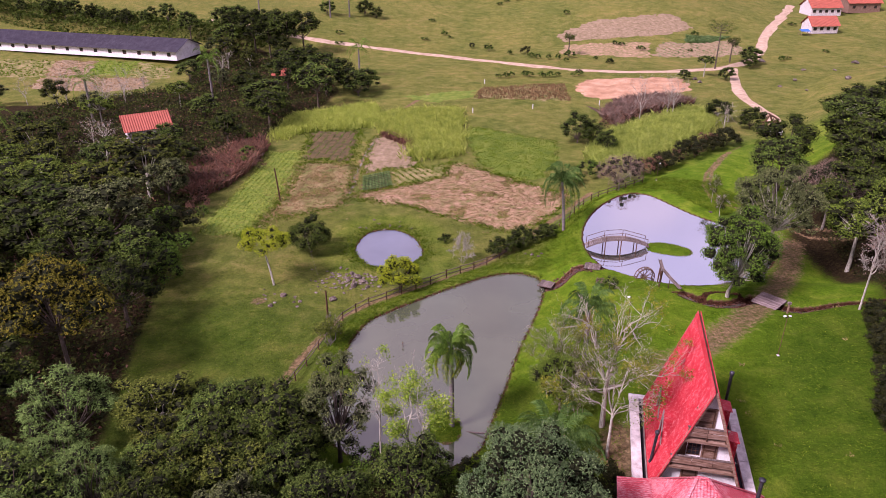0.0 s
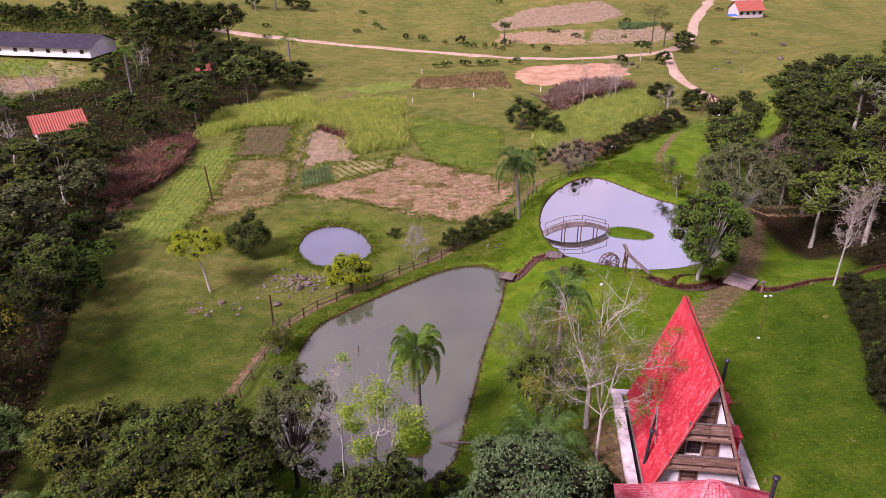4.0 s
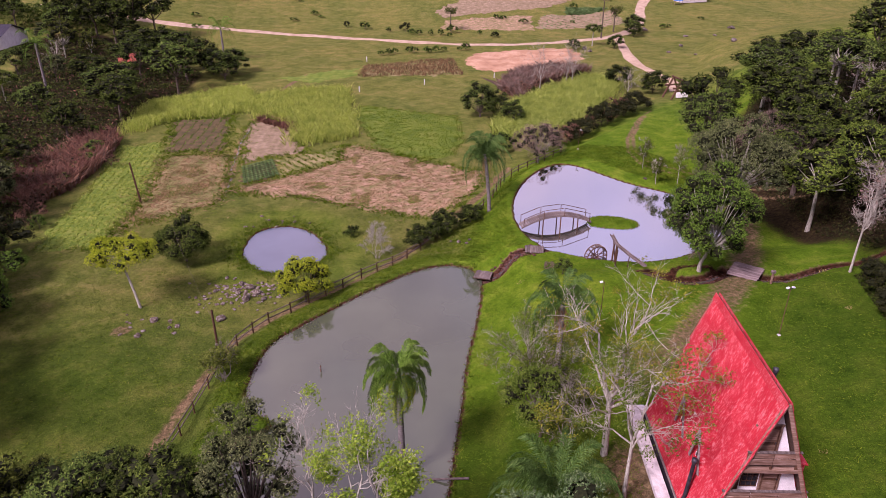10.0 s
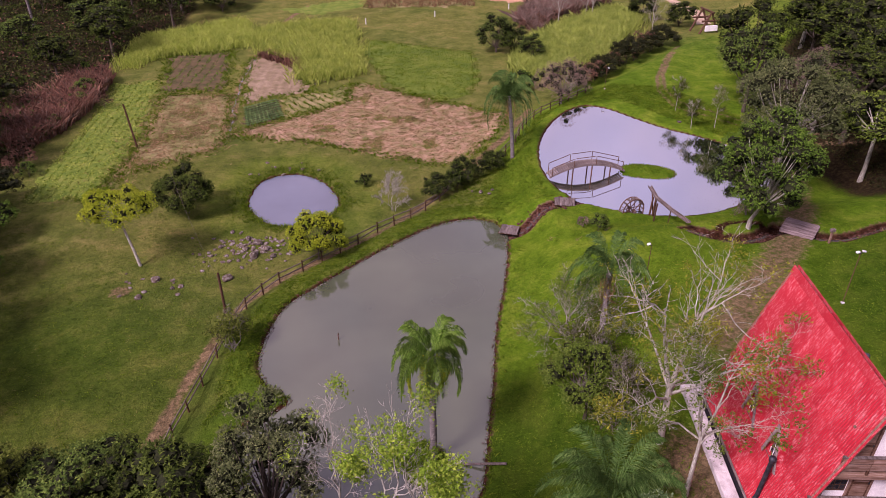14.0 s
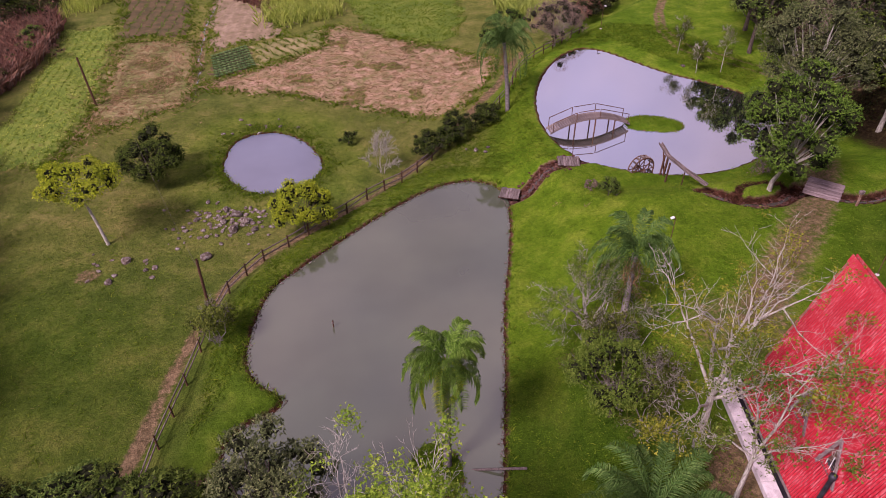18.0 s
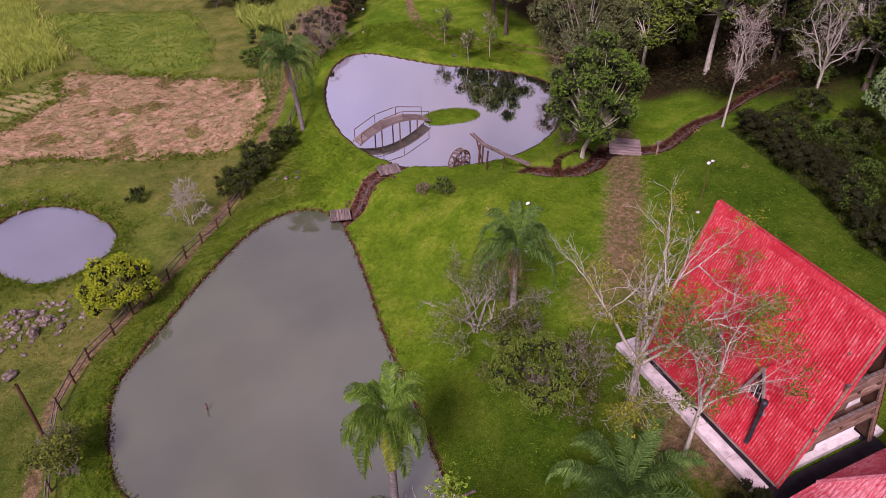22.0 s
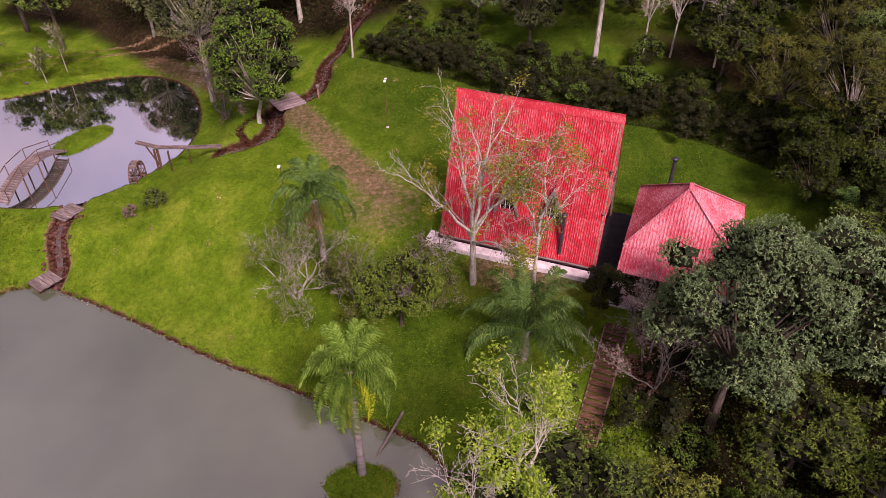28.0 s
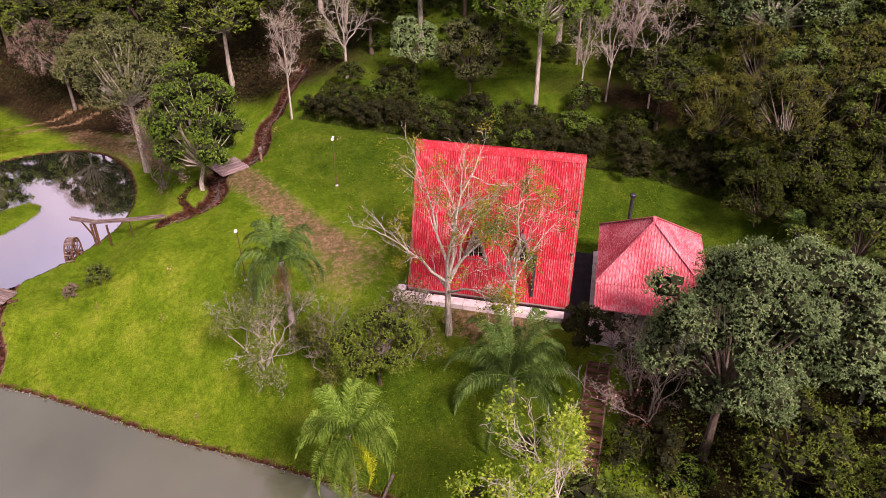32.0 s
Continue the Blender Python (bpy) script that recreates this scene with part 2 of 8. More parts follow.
def roof_material(name, paint, worn, wear, grooves=0.0):
    """Painted corrugated sheet, faded and flaking in streaks that run down the slope."""
    m, tree, shader, add = material(name, 0.55, 0.0, 0.25)
    place = add("ShaderNodeTexCoord").outputs["Object"]
    luck = add("ShaderNodeObjectInfo").outputs["Random"]
    moved = add("ShaderNodeVectorMath")
    tree.links.new(place, moved.inputs[0])
    tree.links.new(luck, moved.inputs[1])
    moved = moved.outputs["Vector"]
    streaks = add("ShaderNodeMapping", Vector=moved, Scale=(2.2, 12.0, 2.2)).outputs["Vector"]
    streak = add("ShaderNodeTexNoise", Vector=streaks, Scale=2.2, Detail=5.0, Roughness=0.65).outputs["Fac"]
    patch = add("ShaderNodeTexNoise", Vector=moved, Scale=0.7, Detail=3.0).outputs["Fac"]
    fine = add("ShaderNodeTexNoise", Vector=moved, Scale=30.0, Detail=3.0).outputs["Fac"]
    dark, light = tuple(0.86 * v for v in paint), tuple(min(1.0, 1.1 * v) for v in paint)
    colour = ramp(tree, add, patch, [(0.3, dark), (0.5, paint), (0.7, light)])
    mask = math_node(tree, "ADD", streak, math_node(tree, "MULTIPLY", math_node(tree, "SUBTRACT", patch, 0.5), 0.35))
    flakes = ramp(tree, add, mask, [(wear, (0, 0, 0)), (wear + (0.14 if grooves else 0.20), (1, 1, 1))])
    colour = blend(tree, flakes, colour, worn)
    colour = blend(tree, 0.5, colour, ramp(tree, add, fine, [(0.3, (0.75, 0.75, 0.75)), (0.7, (1.2, 1.2, 1.2))]), "MULTIPLY")
    if grooves:
        along = add("ShaderNodeSeparateXYZ", Vector=place).outputs["Y"]
        wave = math_node(tree, "SINE", math_node(tree, "MULTIPLY", along, grooves * 2 * math.pi))
        # Slightly darker along the troughs of the corrugation.
        groove_tone = add("ShaderNodeMapRange", Value=wave, From_Min=-1.0, From_Max=-0.1, To_Min=0.87, To_Max=1.0).outputs["Result"]
        colour = blend(tree, 0.9, colour, groove_tone, "MULTIPLY")
    tone = math_node(tree, "ADD", math_node(tree, "MULTIPLY", luck, 0.10), 0.95)
    colour = blend(tree, 1.0, colour, tone, "MULTIPLY")
    tree.links.new(colour, shader.inputs["Base Color"])
    bumped(tree, shader, add, fine, 0.15)
    return m


MAT = {
    "ground": ground_material(),
    "water_big": water_material("murky_water", (0.064, 0.077, 0.046), 2.05, 0.006),
    "water_far": water_material("dark_still_water", (0.026, 0.038, 0.020), 16.0, 0.008),
    "water_small": water_material("grey_blue_water", (0.10, 0.115, 0.15), 2.4, 0.008),
    "water_stream": water_material("stream_water", (0.05, 0.04, 0.03), 1.7, 0.06),
    "roof": roof_material("red_painted_sheet", (0.42, 0.020, 0.030), (0.56, 0.18, 0.185), 0.51, 7.6),
    "roof_pale": roof_material("faded_red_sheet", (0.38, 0.035, 0.052), (0.55, 0.25, 0.27), 0.44),
    "roof_clay": roof_material("clay_tile_red", (0.30, 0.075, 0.045), (0.33, 0.13, 0.085), 0.6),
    "roof_slate": roof_material("dark_grey_sheet", (0.05, 0.045, 0.06), (0.09, 0.085, 0.1), 0.5),
    "white": surface("white_limewash", (0.62, 0.60, 0.60), (0.78, 0.76, 0.76), (0.84, 0.83, 0.84), 1.5, 30, 0.85, bump=0.15, vary=0.06),
    "concrete": surface("pale_concrete", (0.34, 0.31, 0.30), (0.52, 0.48, 0.47), (0.62, 0.58, 0.57), 2.0, 25, 0.9, bump=0.3, vary=0.05),
    "wood_dark": surface("dark_stained_wood", (0.045, 0.022, 0.012), (0.085, 0.042, 0.024), (0.13, 0.070, 0.042), 3, 30, 0.7, stretch=(4, 0.6, 4), vary=0.2),
    "wood_grey": surface("weathered_grey_wood", (0.065, 0.050, 0.042), (0.130, 0.102, 0.090), (0.22, 0.185, 0.17), 3, 30, 0.85, stretch=(4, 0.6, 4), vary=0.25),
    "wood_pink": surface("bleached_bridge_boards", (0.122, 0.090, 0.084), (0.209, 0.160, 0.150), (0.302, 0.245, 0.231), 3, 30, 0.85, stretch=(4, 0.6, 4), vary=0.2),
    "wood_brown": surface("worn_brown_boards", (0.10, 0.055, 0.035), (0.19, 0.115, 0.08), (0.30, 0.21, 0.17), 2.5, 30, 0.8, stretch=(0.6, 4, 4), vary=0.2),
    "iron": surface("sooty_iron", (0.025, 0.026, 0.032), (0.05, 0.05, 0.06), (0.085, 0.085, 0.095), 4, 40, 0.5, metal=0.5, bump=0.1, vary=0.1),
    "dark": surface("dark_floor", (0.012, 0.010, 0.012), (0.02, 0.016, 0.02), (0.03, 0.026, 0.03), 2, 20, 0.9, bump=0.0, vary=0.0),
    "rock": surface("lichen_rock", (0.045, 0.030, 0.020), (0.105, 0.082, 0.065), (0.239, 0.223, 0.196), 4, 25, 0.92, bump=0.8, vary=0.3),
    "stone_red": surface("red_brown_stones", (0.030, 0.012, 0.008), (0.075, 0.032, 0.022), (0.15, 0.082, 0.062), 4, 25, 0.85, bump=0.8, vary=0.4),
    "bark": surface("brown_bark", (0.04, 0.03, 0.022), (0.085, 0.066, 0.05), (0.15, 0.125, 0.10), 4, 30, 0.95, bump=0.8, stretch=(3, 3, 0.6), vary=0.25),
    "bark_pale": surface("pale_lichen_bark", (0.16, 0.150, 0.115), (0.33, 0.315, 0.255), (0.52, 0.50, 0.43), 4, 30, 0.95, bump=0.6, stretch=(3, 3, 0.7), vary=0.15),
    "bark_palm": surface("ringed_palm_bark", (0.09, 0.080, 0.072), (0.165, 0.148, 0.138), (0.26, 0.238, 0.222), 3, 30, 0.95, bump=0.6, stretch=(1, 1, 7), vary=0.1),
    "white_lamp": surface("white_lamp_glass", (0.45, 0.45, 0.47), (0.6, 0.6, 0.62), (0.7, 0.7, 0.72), 3, 20, 0.4, bump=0.0, vary=0.0),
    "blue": surface("blue_tarpaulin", (0.02, 0.10, 0.35), (0.03, 0.14, 0.45), (0.05, 0.2, 0.55), 3, 20, 0.5, vary=0.0),
    "glass": material("dark_window_glass", 0.08, 0.0, 0.6)[0],
    "leaf_dark": leaf_material("leaf_dark_green", (0.016, 0.032, 0.005), (0.041, 0.066, 0.010), (0.082, 0.114, 0.020)),
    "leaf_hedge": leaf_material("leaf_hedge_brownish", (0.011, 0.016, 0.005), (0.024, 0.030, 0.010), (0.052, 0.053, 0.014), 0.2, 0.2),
    "leaf_sprig": leaf_material("leaf_sprig_gold", (0.085, 0.105, 0.010), (0.165, 0.190, 0.018), (0.270, 0.285, 0.036), 0.1, 0.3),
    "leaf_fresh": leaf_material("leaf_fresh_green", (0.045, 0.088, 0.010), (0.100, 0.165, 0.022), (0.180, 0.245, 0.045), 0.1, 0.35),
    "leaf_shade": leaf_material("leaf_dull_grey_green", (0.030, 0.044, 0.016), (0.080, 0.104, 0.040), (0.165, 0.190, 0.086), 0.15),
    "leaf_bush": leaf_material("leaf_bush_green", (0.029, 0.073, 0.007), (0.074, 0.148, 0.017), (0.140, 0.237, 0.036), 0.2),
    "leaf_frond": leaf_material("leaf_dark_frond", (0.026, 0.070, 0.013), (0.059, 0.128, 0.029), (0.119, 0.198, 0.057), 0.1),
    "bark_twig": surface("grey_twig_bark", (0.09, 0.080, 0.062), (0.17, 0.155, 0.125), (0.28, 0.26, 0.22), 4, 30, 0.95, bump=0.4, vary=0.15),
    "leaf_mid": leaf_material("leaf_mid_green", (0.024, 0.054, 0.010), (0.066, 0.112, 0.020), (0.140, 0.195, 0.040)),
    "leaf_lime": leaf_material("leaf_lime_crown", (0.039, 0.077, 0.009), (0.102, 0.163, 0.021), (0.205, 0.278, 0.046), 0.2),
    "leaf_olive": leaf_material("leaf_olive", (0.032, 0.049, 0.008), (0.077, 0.103, 0.016), (0.135, 0.163, 0.030)),
    "leaf_yellow": leaf_material("leaf_yellow_green", (0.110, 0.170, 0.006), (0.240, 0.320, 0.012), (0.400, 0.460, 0.028), 0.06),
    "leaf_bright": leaf_material("leaf_bright_green", (0.090, 0.180, 0.014), (0.180, 0.300, 0.028), (0.330, 0.440, 0.060), 0.10, 0.4),
    "leaf_grey": leaf_material("leaf_grey_green", (0.039, 0.084, 0.032), (0.110, 0.188, 0.078), (0.238, 0.335, 0.167)),
    "leaf_feather": leaf_material("leaf_feathery_green", (0.047, 0.094, 0.023), (0.107, 0.185, 0.049), (0.195, 0.293, 0.086), 0.2),
    "leaf_wattle": leaf_material("leaf_wattle_olive", (0.030, 0.040, 0.008), (0.080, 0.098, 0.018), (0.170, 0.185, 0.034), 0.15),
    "leaf_gold": leaf_material("leaf_golden_olive", (0.055, 0.058, 0.006), (0.140, 0.135, 0.014), (0.250, 0.225, 0.030), 0.05),
    "leaf_palm": leaf_material("leaf_palm_green", (0.044, 0.106, 0.010), (0.094, 0.191, 0.022), (0.176, 0.285, 0.058), 0.12),
    "leaf_dead": leaf_material("leaf_dead_brown", (0.09, 0.055, 0.028), (0.18, 0.115, 0.06), (0.28, 0.19, 0.105), 0.1, 0.15),
    "leaf_pink": leaf_material("twig_pinkish", (0.102, 0.072, 0.060), (0.174, 0.126, 0.108), (0.258, 0.192, 0.168), 0.1, 0.1),
    "leaf_rust": leaf_material("weed_rust", (0.070, 0.034, 0.026), (0.150, 0.075, 0.056), (0.26, 0.145, 0.105), 0.15, 0.1),
    "reed": leaf_material("reed_yellow_green", (0.240, 0.330, 0.055), (0.390, 0.490, 0.095), (0.540, 0.600, 0.170), 0.1, 0.5),
    "reed_gold": leaf_material("reed_gold", (0.208, 0.290, 0.050), (0.331, 0.422, 0.088), (0.447, 0.519, 0.154), 0.1, 0.5),
    "grass": leaf_material("grass_tuft", (0.046, 0.100, 0.004), (0.085, 0.155, 0.006), (0.155, 0.205, 0.018), 0.1, 0.35),
    "grass_olive": leaf_material("grass_tuft_olive", (0.085, 0.105, 0.020), (0.135, 0.155, 0.034), (0.215, 0.215, 0.070), 0.1, 0.3),
    "grass_dry": leaf_material("grass_tuft_dry", (0.16, 0.15, 0.045), (0.28, 0.25, 0.09), (0.42, 0.36, 0.17), 0.1, 0.35),
    "stubble": leaf_material("pale_straw", (0.179, 0.140, 0.060), (0.315, 0.223, 0.125), (0.462, 0.321, 0.210), 0.1, 0.35),
    "straw": surface("straw_stubble", (0.104, 0.114, 0.031), (0.237, 0.171, 0.089), (0.372, 0.240, 0.162), 1.0, 13.0, 0.95, bump=0.35, vary=0.05, contrast=0.55),
    "field_green": surface("sprouting_field", (0.058, 0.106, 0.011), (0.103, 0.151, 0.016), (0.164, 0.186, 0.036), 0.8, 8.0, 0.95, bump=0.8, vary=0.05, contrast=0.4),
    "field_mixed": surface("weedy_stubble", (0.090, 0.121, 0.020), (0.174, 0.162, 0.056), (0.274, 0.218, 0.112), 0.6, 8.0, 0.95, bump=0.9, vary=0.05, contrast=0.45),
    "field_pink": surface("pinkish_ploughed_soil", (0.134, 0.111, 0.053), (0.206, 0.153, 0.090), (0.278, 0.212, 0.138), 0.9, 8.0, 0.95, bump=0.7, vary=0.05, contrast=0.5),
    "field_brown": surface("brown_ploughed_soil", (0.045, 0.046, 0.014), (0.082, 0.062, 0.026), (0.125, 0.086, 0.042), 0.9, 8.0, 0.95, bump=0.8, vary=0.05, contrast=0.45),
    "field_orange": surface("bare_orange_soil", (0.250, 0.135, 0.075), (0.360, 0.210, 0.122), (0.470, 0.305, 0.195), 0.35, 3.0, 0.95, bump=0.5, vary=0.03),
    "field_gold": surface("golden_reed_bed", (0.102, 0.140, 0.022), (0.177, 0.220, 0.038), (0.252, 0.290, 0.070), 0.9, 8.0, 0.95, bump=0.9, vary=0.03, contrast=0.6),
    "meadow": surface("bright_wet_meadow", (0.058, 0.100, 0.009), (0.092, 0.138, 0.013), (0.145, 0.172, 0.028), 0.35, 5.0, 0.95, bump=0.4, vary=0.03, contrast=0.3),
    "road": surface("pale_dirt_road", (0.270, 0.190, 0.125), (0.380, 0.280, 0.195), (0.480, 0.370, 0.270), 0.8, 9.0, 0.95, bump=0.4, vary=0.03),
    # Inner leaves and twigs of crowns, near black to hold their shade in colour.
    "core_shade": surface("shaded_crown_core", (0.007, 0.009, 0.003), (0.013, 0.017, 0.005), (0.026, 0.030, 0.009), 9, 30, 0.95, bump=0.8, vary=0.2),
    "cabbage": leaf_material("cabbage_leaf", (0.054, 0.113, 0.038), (0.100, 0.177, 0.065), (0.172, 0.255, 0.103), 0.1, 0.2),
}
MAT["glass"].node_tree.nodes["Principled BSDF"].inputs["Base Color"].default_value = (0.02, 0.02, 0.024, 1)
slate = MAT["roof_slate"].node_tree.nodes["Principled BSDF"]
slate.inputs["Roughness"].default_value, slate.inputs["Specular IOR Level"].default_value = 0.95, 0.05


# ---- the lie of the land ----
POND_BIG = [(19.3, 50.6), (19.0, 47.2), (16.7, 41.2), (14.7, 36.6), (13.2, 31.8), (12.0, 28.6), (10.9, 25.4), (10.0, 23.0), (7.0, 21.0), (2.0, 21.5), (-2.0, 25.0), (-3.4, 29.0), (-2.4, 31.3), (0.5, 32.2), (0.3, 33.2), (-1.2, 34.6), (-1.5, 36.8), (-0.9, 39.6), (0.4, 42.6), (1.6, 43.7), (5.3, 46.5), (10.0, 49.8), (13.8, 52.0), (16.6, 52.5), (18.4, 51.8)]
POND_FAR = [(36.2, 72.2), (38.0, 71.0), (39.7, 67.3), (41.5, 63.8), (43.8, 61.2), (46.0, 58.2), (47.0, 55.0), (46.4, 51.6), (44.0, 48.8), (40.8, 47.0), (37.7, 45.9), (35.1, 45.6), (33.0, 46.0), (30.6, 47.0), (28.8, 48.0), (26.7, 49.9), (25.5, 52.4), (25.2, 55.2), (25.7, 58.5), (26.9, 62.3), (29.4, 66.8), (32.3, 70.2), (34.5, 71.8)]
POND_SMALL = [(-2.5, 61.6), (-1.7, 65.7), (0.0, 67.2), (2.0, 67.4), (4.1, 65.9), (5.4, 63.3), (6.0, 60.0), (5.2, 58.0), (3.2, 56.8), (0.8, 56.5), (-1.0, 57.7), (-2.1, 60.0)]
ISLET = [(32.9, 56.3), (34.8, 56.3), (36.6, 55.4), (37.7, 54.0), (37.2, 52.8), (35.9, 52.4), (34.3, 53.0), (32.8, 53.7), (32.1, 54.6)]
PALM_ISLE = [(7.4, 28.0), (8.4, 27.5), (9.0, 26.4), (8.9, 25.0), (8.0, 24.0), (6.8, 24.2), (6.1, 25.4), (6.2, 27.0)]
RISE = [(3.0, -60.0), (5.0, -10.0), (8.0, 15.0), (10.3, 23.5), (13.0, 32.0), (16.5, 41.0), (19.3, 49.5), (23.0, 58.0), (26.5, 66.0), (33.0, 74.5), (44.0, 84.0), (60.0, 96.0), (90.0, 110.0), (400.0, 130.0)]
HILL_FOOT = [(10.0, -80.0), (22.0, -12.0), (27.0, 0.0), (30.5, 2.5), (33.0, 5.3), (34.8, 8.6), (36.2, 13.0), (37.5, 16.5), (38.5, 20.0), (40.8, 24.0), (42.8, 28.0), (45.0, 33.5), (49.5, 38.0), (51.0, 48.0), (53.0, 58.0), (58.0, 68.0), (64.0, 80.0), (80.0, 112.0), (100.0, 150.0), (180.0, 190.0), (600.0, 300.0)]
LEVEL_BIG, LEVEL_FAR, LEVEL_SMALL = 0.0, 1.9, -1.0

def smooth(poly, n=2):
    """Round a closed outline by cutting its corners."""
    p = np.array(poly, float)
    for _ in range(n):
        q = np.roll(p, -1, 0)
        p = np.stack([0.75 * p + 0.25 * q, 0.25 * p + 0.75 * q], 1).reshape(-1, 2)
    return p

def line_distance(x, y, line, closed=False):
    """Distance to a polyline, and on which side of it (positive to the right of its way)."""
    p = np.array(line, float)
    q = np.roll(p, -1, 0) if closed else p[1:]
    p = p if closed else p[:-1]
    best = np.full(x.shape, 1e9)
    side = np.zeros(x.shape)
    for (ax, ay), (bx, by) in zip(p, q):
        dx, dy = bx - ax, by - ay
        t = np.clip(((x - ax) * dx + (y - ay) * dy) / (dx * dx + dy * dy), 0, 1)
        d = np.hypot(x - ax - t * dx, y - ay - t * dy)
        s = (x - ax) * dy - (y - ay) * dx
        near = d < best - 1e-9
        best = np.where(near, d, best)
        side = np.where(near, np.sign(s), side)
    return best, side

def inside(x, y, poly):
    p = np.array(poly, float)
    res = np.zeros(x.shape, bool)
    for (ax, ay), (bx, by) in zip(p, np.roll(p, -1, 0)):
        cross = (ay > y) != (by > y)
        res ^= cross & (x < (bx - ax) * (y - ay) / (by - ay + 1e-12) + ax)
    return res

def outside(x, y, poly):
    """Signed distance to a closed outline, negative within it."""
    d, _ = line_distance(x, y, poly, True)
    return np.where(inside(x, y, poly), -d, d)

def step(a, b, v):
    t = np.clip((v - a) / (b - a), 0, 1)
    return t * t * (3 - 2 * t)

SHORES = [(smooth(POND_BIG), LEVEL_BIG, 0.30), (smooth(POND_FAR), LEVEL_FAR, 0.22), (smooth(POND_SMALL), LEVEL_SMALL, 0.2)]
ISLES = [(smooth(ISLET), LEVEL_FAR), (smooth(PALM_ISLE), LEVEL_BIG)]

def height(x, y):
    x, y = np.asarray(x, float), np.asarray(y, float)
    d, s = line_distance(x, y, RISE)
    d = d * s
    plateau = 2.15 + 1.95 * (1 - step(40.3, 46, y))
    width = 12 - 8.5 * step(38, 50, y)
    low = -0.75 + 1.05 * step(-9, -2, d)
    z = low + (plateau - 0.3) * step(-0.5, width, d)
    # the wooded hill behind the house
    e, s = line_distance(x, y, HILL_FOOT)
    e = e * s
    z = z + 1.5 * step(-7, 0, e) * (1 - step(34, 42, y)) + 0.55 * np.clip(e, 0, 5) + 0.24 * np.clip(e - 5, 0, 150)
    # the far slope
    f = np.clip(y - 168 - 0.1 * x, 0, 1200)
    z = z + 0.10 * f * step(0, 60, f) + 0.35 * np.clip(f - 90, 0, 900) * step(0, 80, f - 90) * 0.4
    z = z + step(150, 260, y) * (2.2 * np.sin(x * 0.035 + y * 0.02) + 1.6 * np.sin(x * 0.06 - y * 0.045 + 1))
    w = np.clip(-x - 120, 0, 900)
    z = z + 0.18 * w
    z = z + 0.10 * np.sin(x * 0.33 + 0.4 * y) * np.sin(y * 0.27 - 0.2 * x) * step(1, 6, np.abs(d))
    # the level ground on which the house stands
    px, py = (x - 24.36) * 0.970 - (y - 18.64) * 0.243, (x - 24.36) * 0.243 + (y - 18.64) * 0.970
    off = np.maximum(np.abs(px) - 4.3, np.maximum(py - 5.6, -13.5 - py))
    z = z + (3.80 - z) * (1 - step(0.0, 2.2, off))
    for shore, level, lip in SHORES:
        o = outside(x, y, shore)
        bank = level + np.where(o > 0, lip * step(-0.1, 0.9, o), np.clip(o, -1.2, 0) * 0.9)
        z = np.where(o < 0, bank, bank + (z - bank) * step(0.3, 4.5, o))
    for shore, level in ISLES:
        o = outside(x, y, shore)
        top = level + 0.30 * step(0.1, -1.0, o) - np.clip(o, 0, 1.2) * 0.9
        z = np.where(o < 0.9, np.maximum(z, top), z)
    return z



def ground_z(x, y):
    return float(height(np.array([x]), np.array([y]))[0])


# ---- mesh helpers ----


def mesh_of(name, verts, faces, mat, smooth_shading=False):
    me = bpy.data.meshes.new(name)
    if isinstance(faces, np.ndarray):
        n, k = faces.shape
        me.vertices.add(len(verts))
        me.vertices.foreach_set("co", np.asarray(verts, np.float32).ravel())
        me.loops.add(n * k)
        me.loops.foreach_set("vertex_index", faces.astype(np.int32).ravel())
        me.polygons.add(n)
        me.polygons.foreach_set("loop_start", np.arange(0, n * k, k, dtype=np.int32))
        me.update(calc_edges=True)
    else:
        me.from_pydata([tuple(v) for v in verts], [], faces)
    me.materials.append(MAT[mat])
    if smooth_shading:
        me.polygons.foreach_set("use_smooth", np.ones(len(me.polygons), bool))
    else:
        me.polygons.foreach_set("use_smooth", np.zeros(len(me.polygons), bool))
    return me


def held(name, me, parent, label="", at=None):
    """A mesh as one part of a thing."""
    ob = new(name, me)
    ob.parent = parent
    if at is not None:
        ob.matrix_basis = at
    if label:
        ob["label"] = label
    return ob


def part(name, bm, mat, parent, label="", at=None):
    me = bpy.data.meshes.new(name)
    bm.to_mesh(me)
    bm.free()
    me.materials.append(MAT[mat])
    return held(name, me, parent, label, at)


def thing(name, label, category, at, group="", kind=""):
    ob = new(name)
    ob.empty_display_size = 0.3
    ob.matrix_world = at
    return tagged(ob, label, category, group, kind)


def box(size, at=(0, 0, 0), bevel=0.015, bm=None, turn=(0, 0, 0)):
    """A box with softened edges, its centre at the given place."""
    bm = bm or bmesh.new()
    made = bmesh.ops.create_cube(bm, size=1.0, matrix=pose(*at, *turn) @ Matrix.Diagonal((*size, 1)))
    if bevel:
        edges = list({e for v in made["verts"] for e in v.link_edges})
        bmesh.ops.bevel(bm, geom=edges, offset=min(bevel, 0.3 * min(size)), segments=1, affect="EDGES")
    return bm


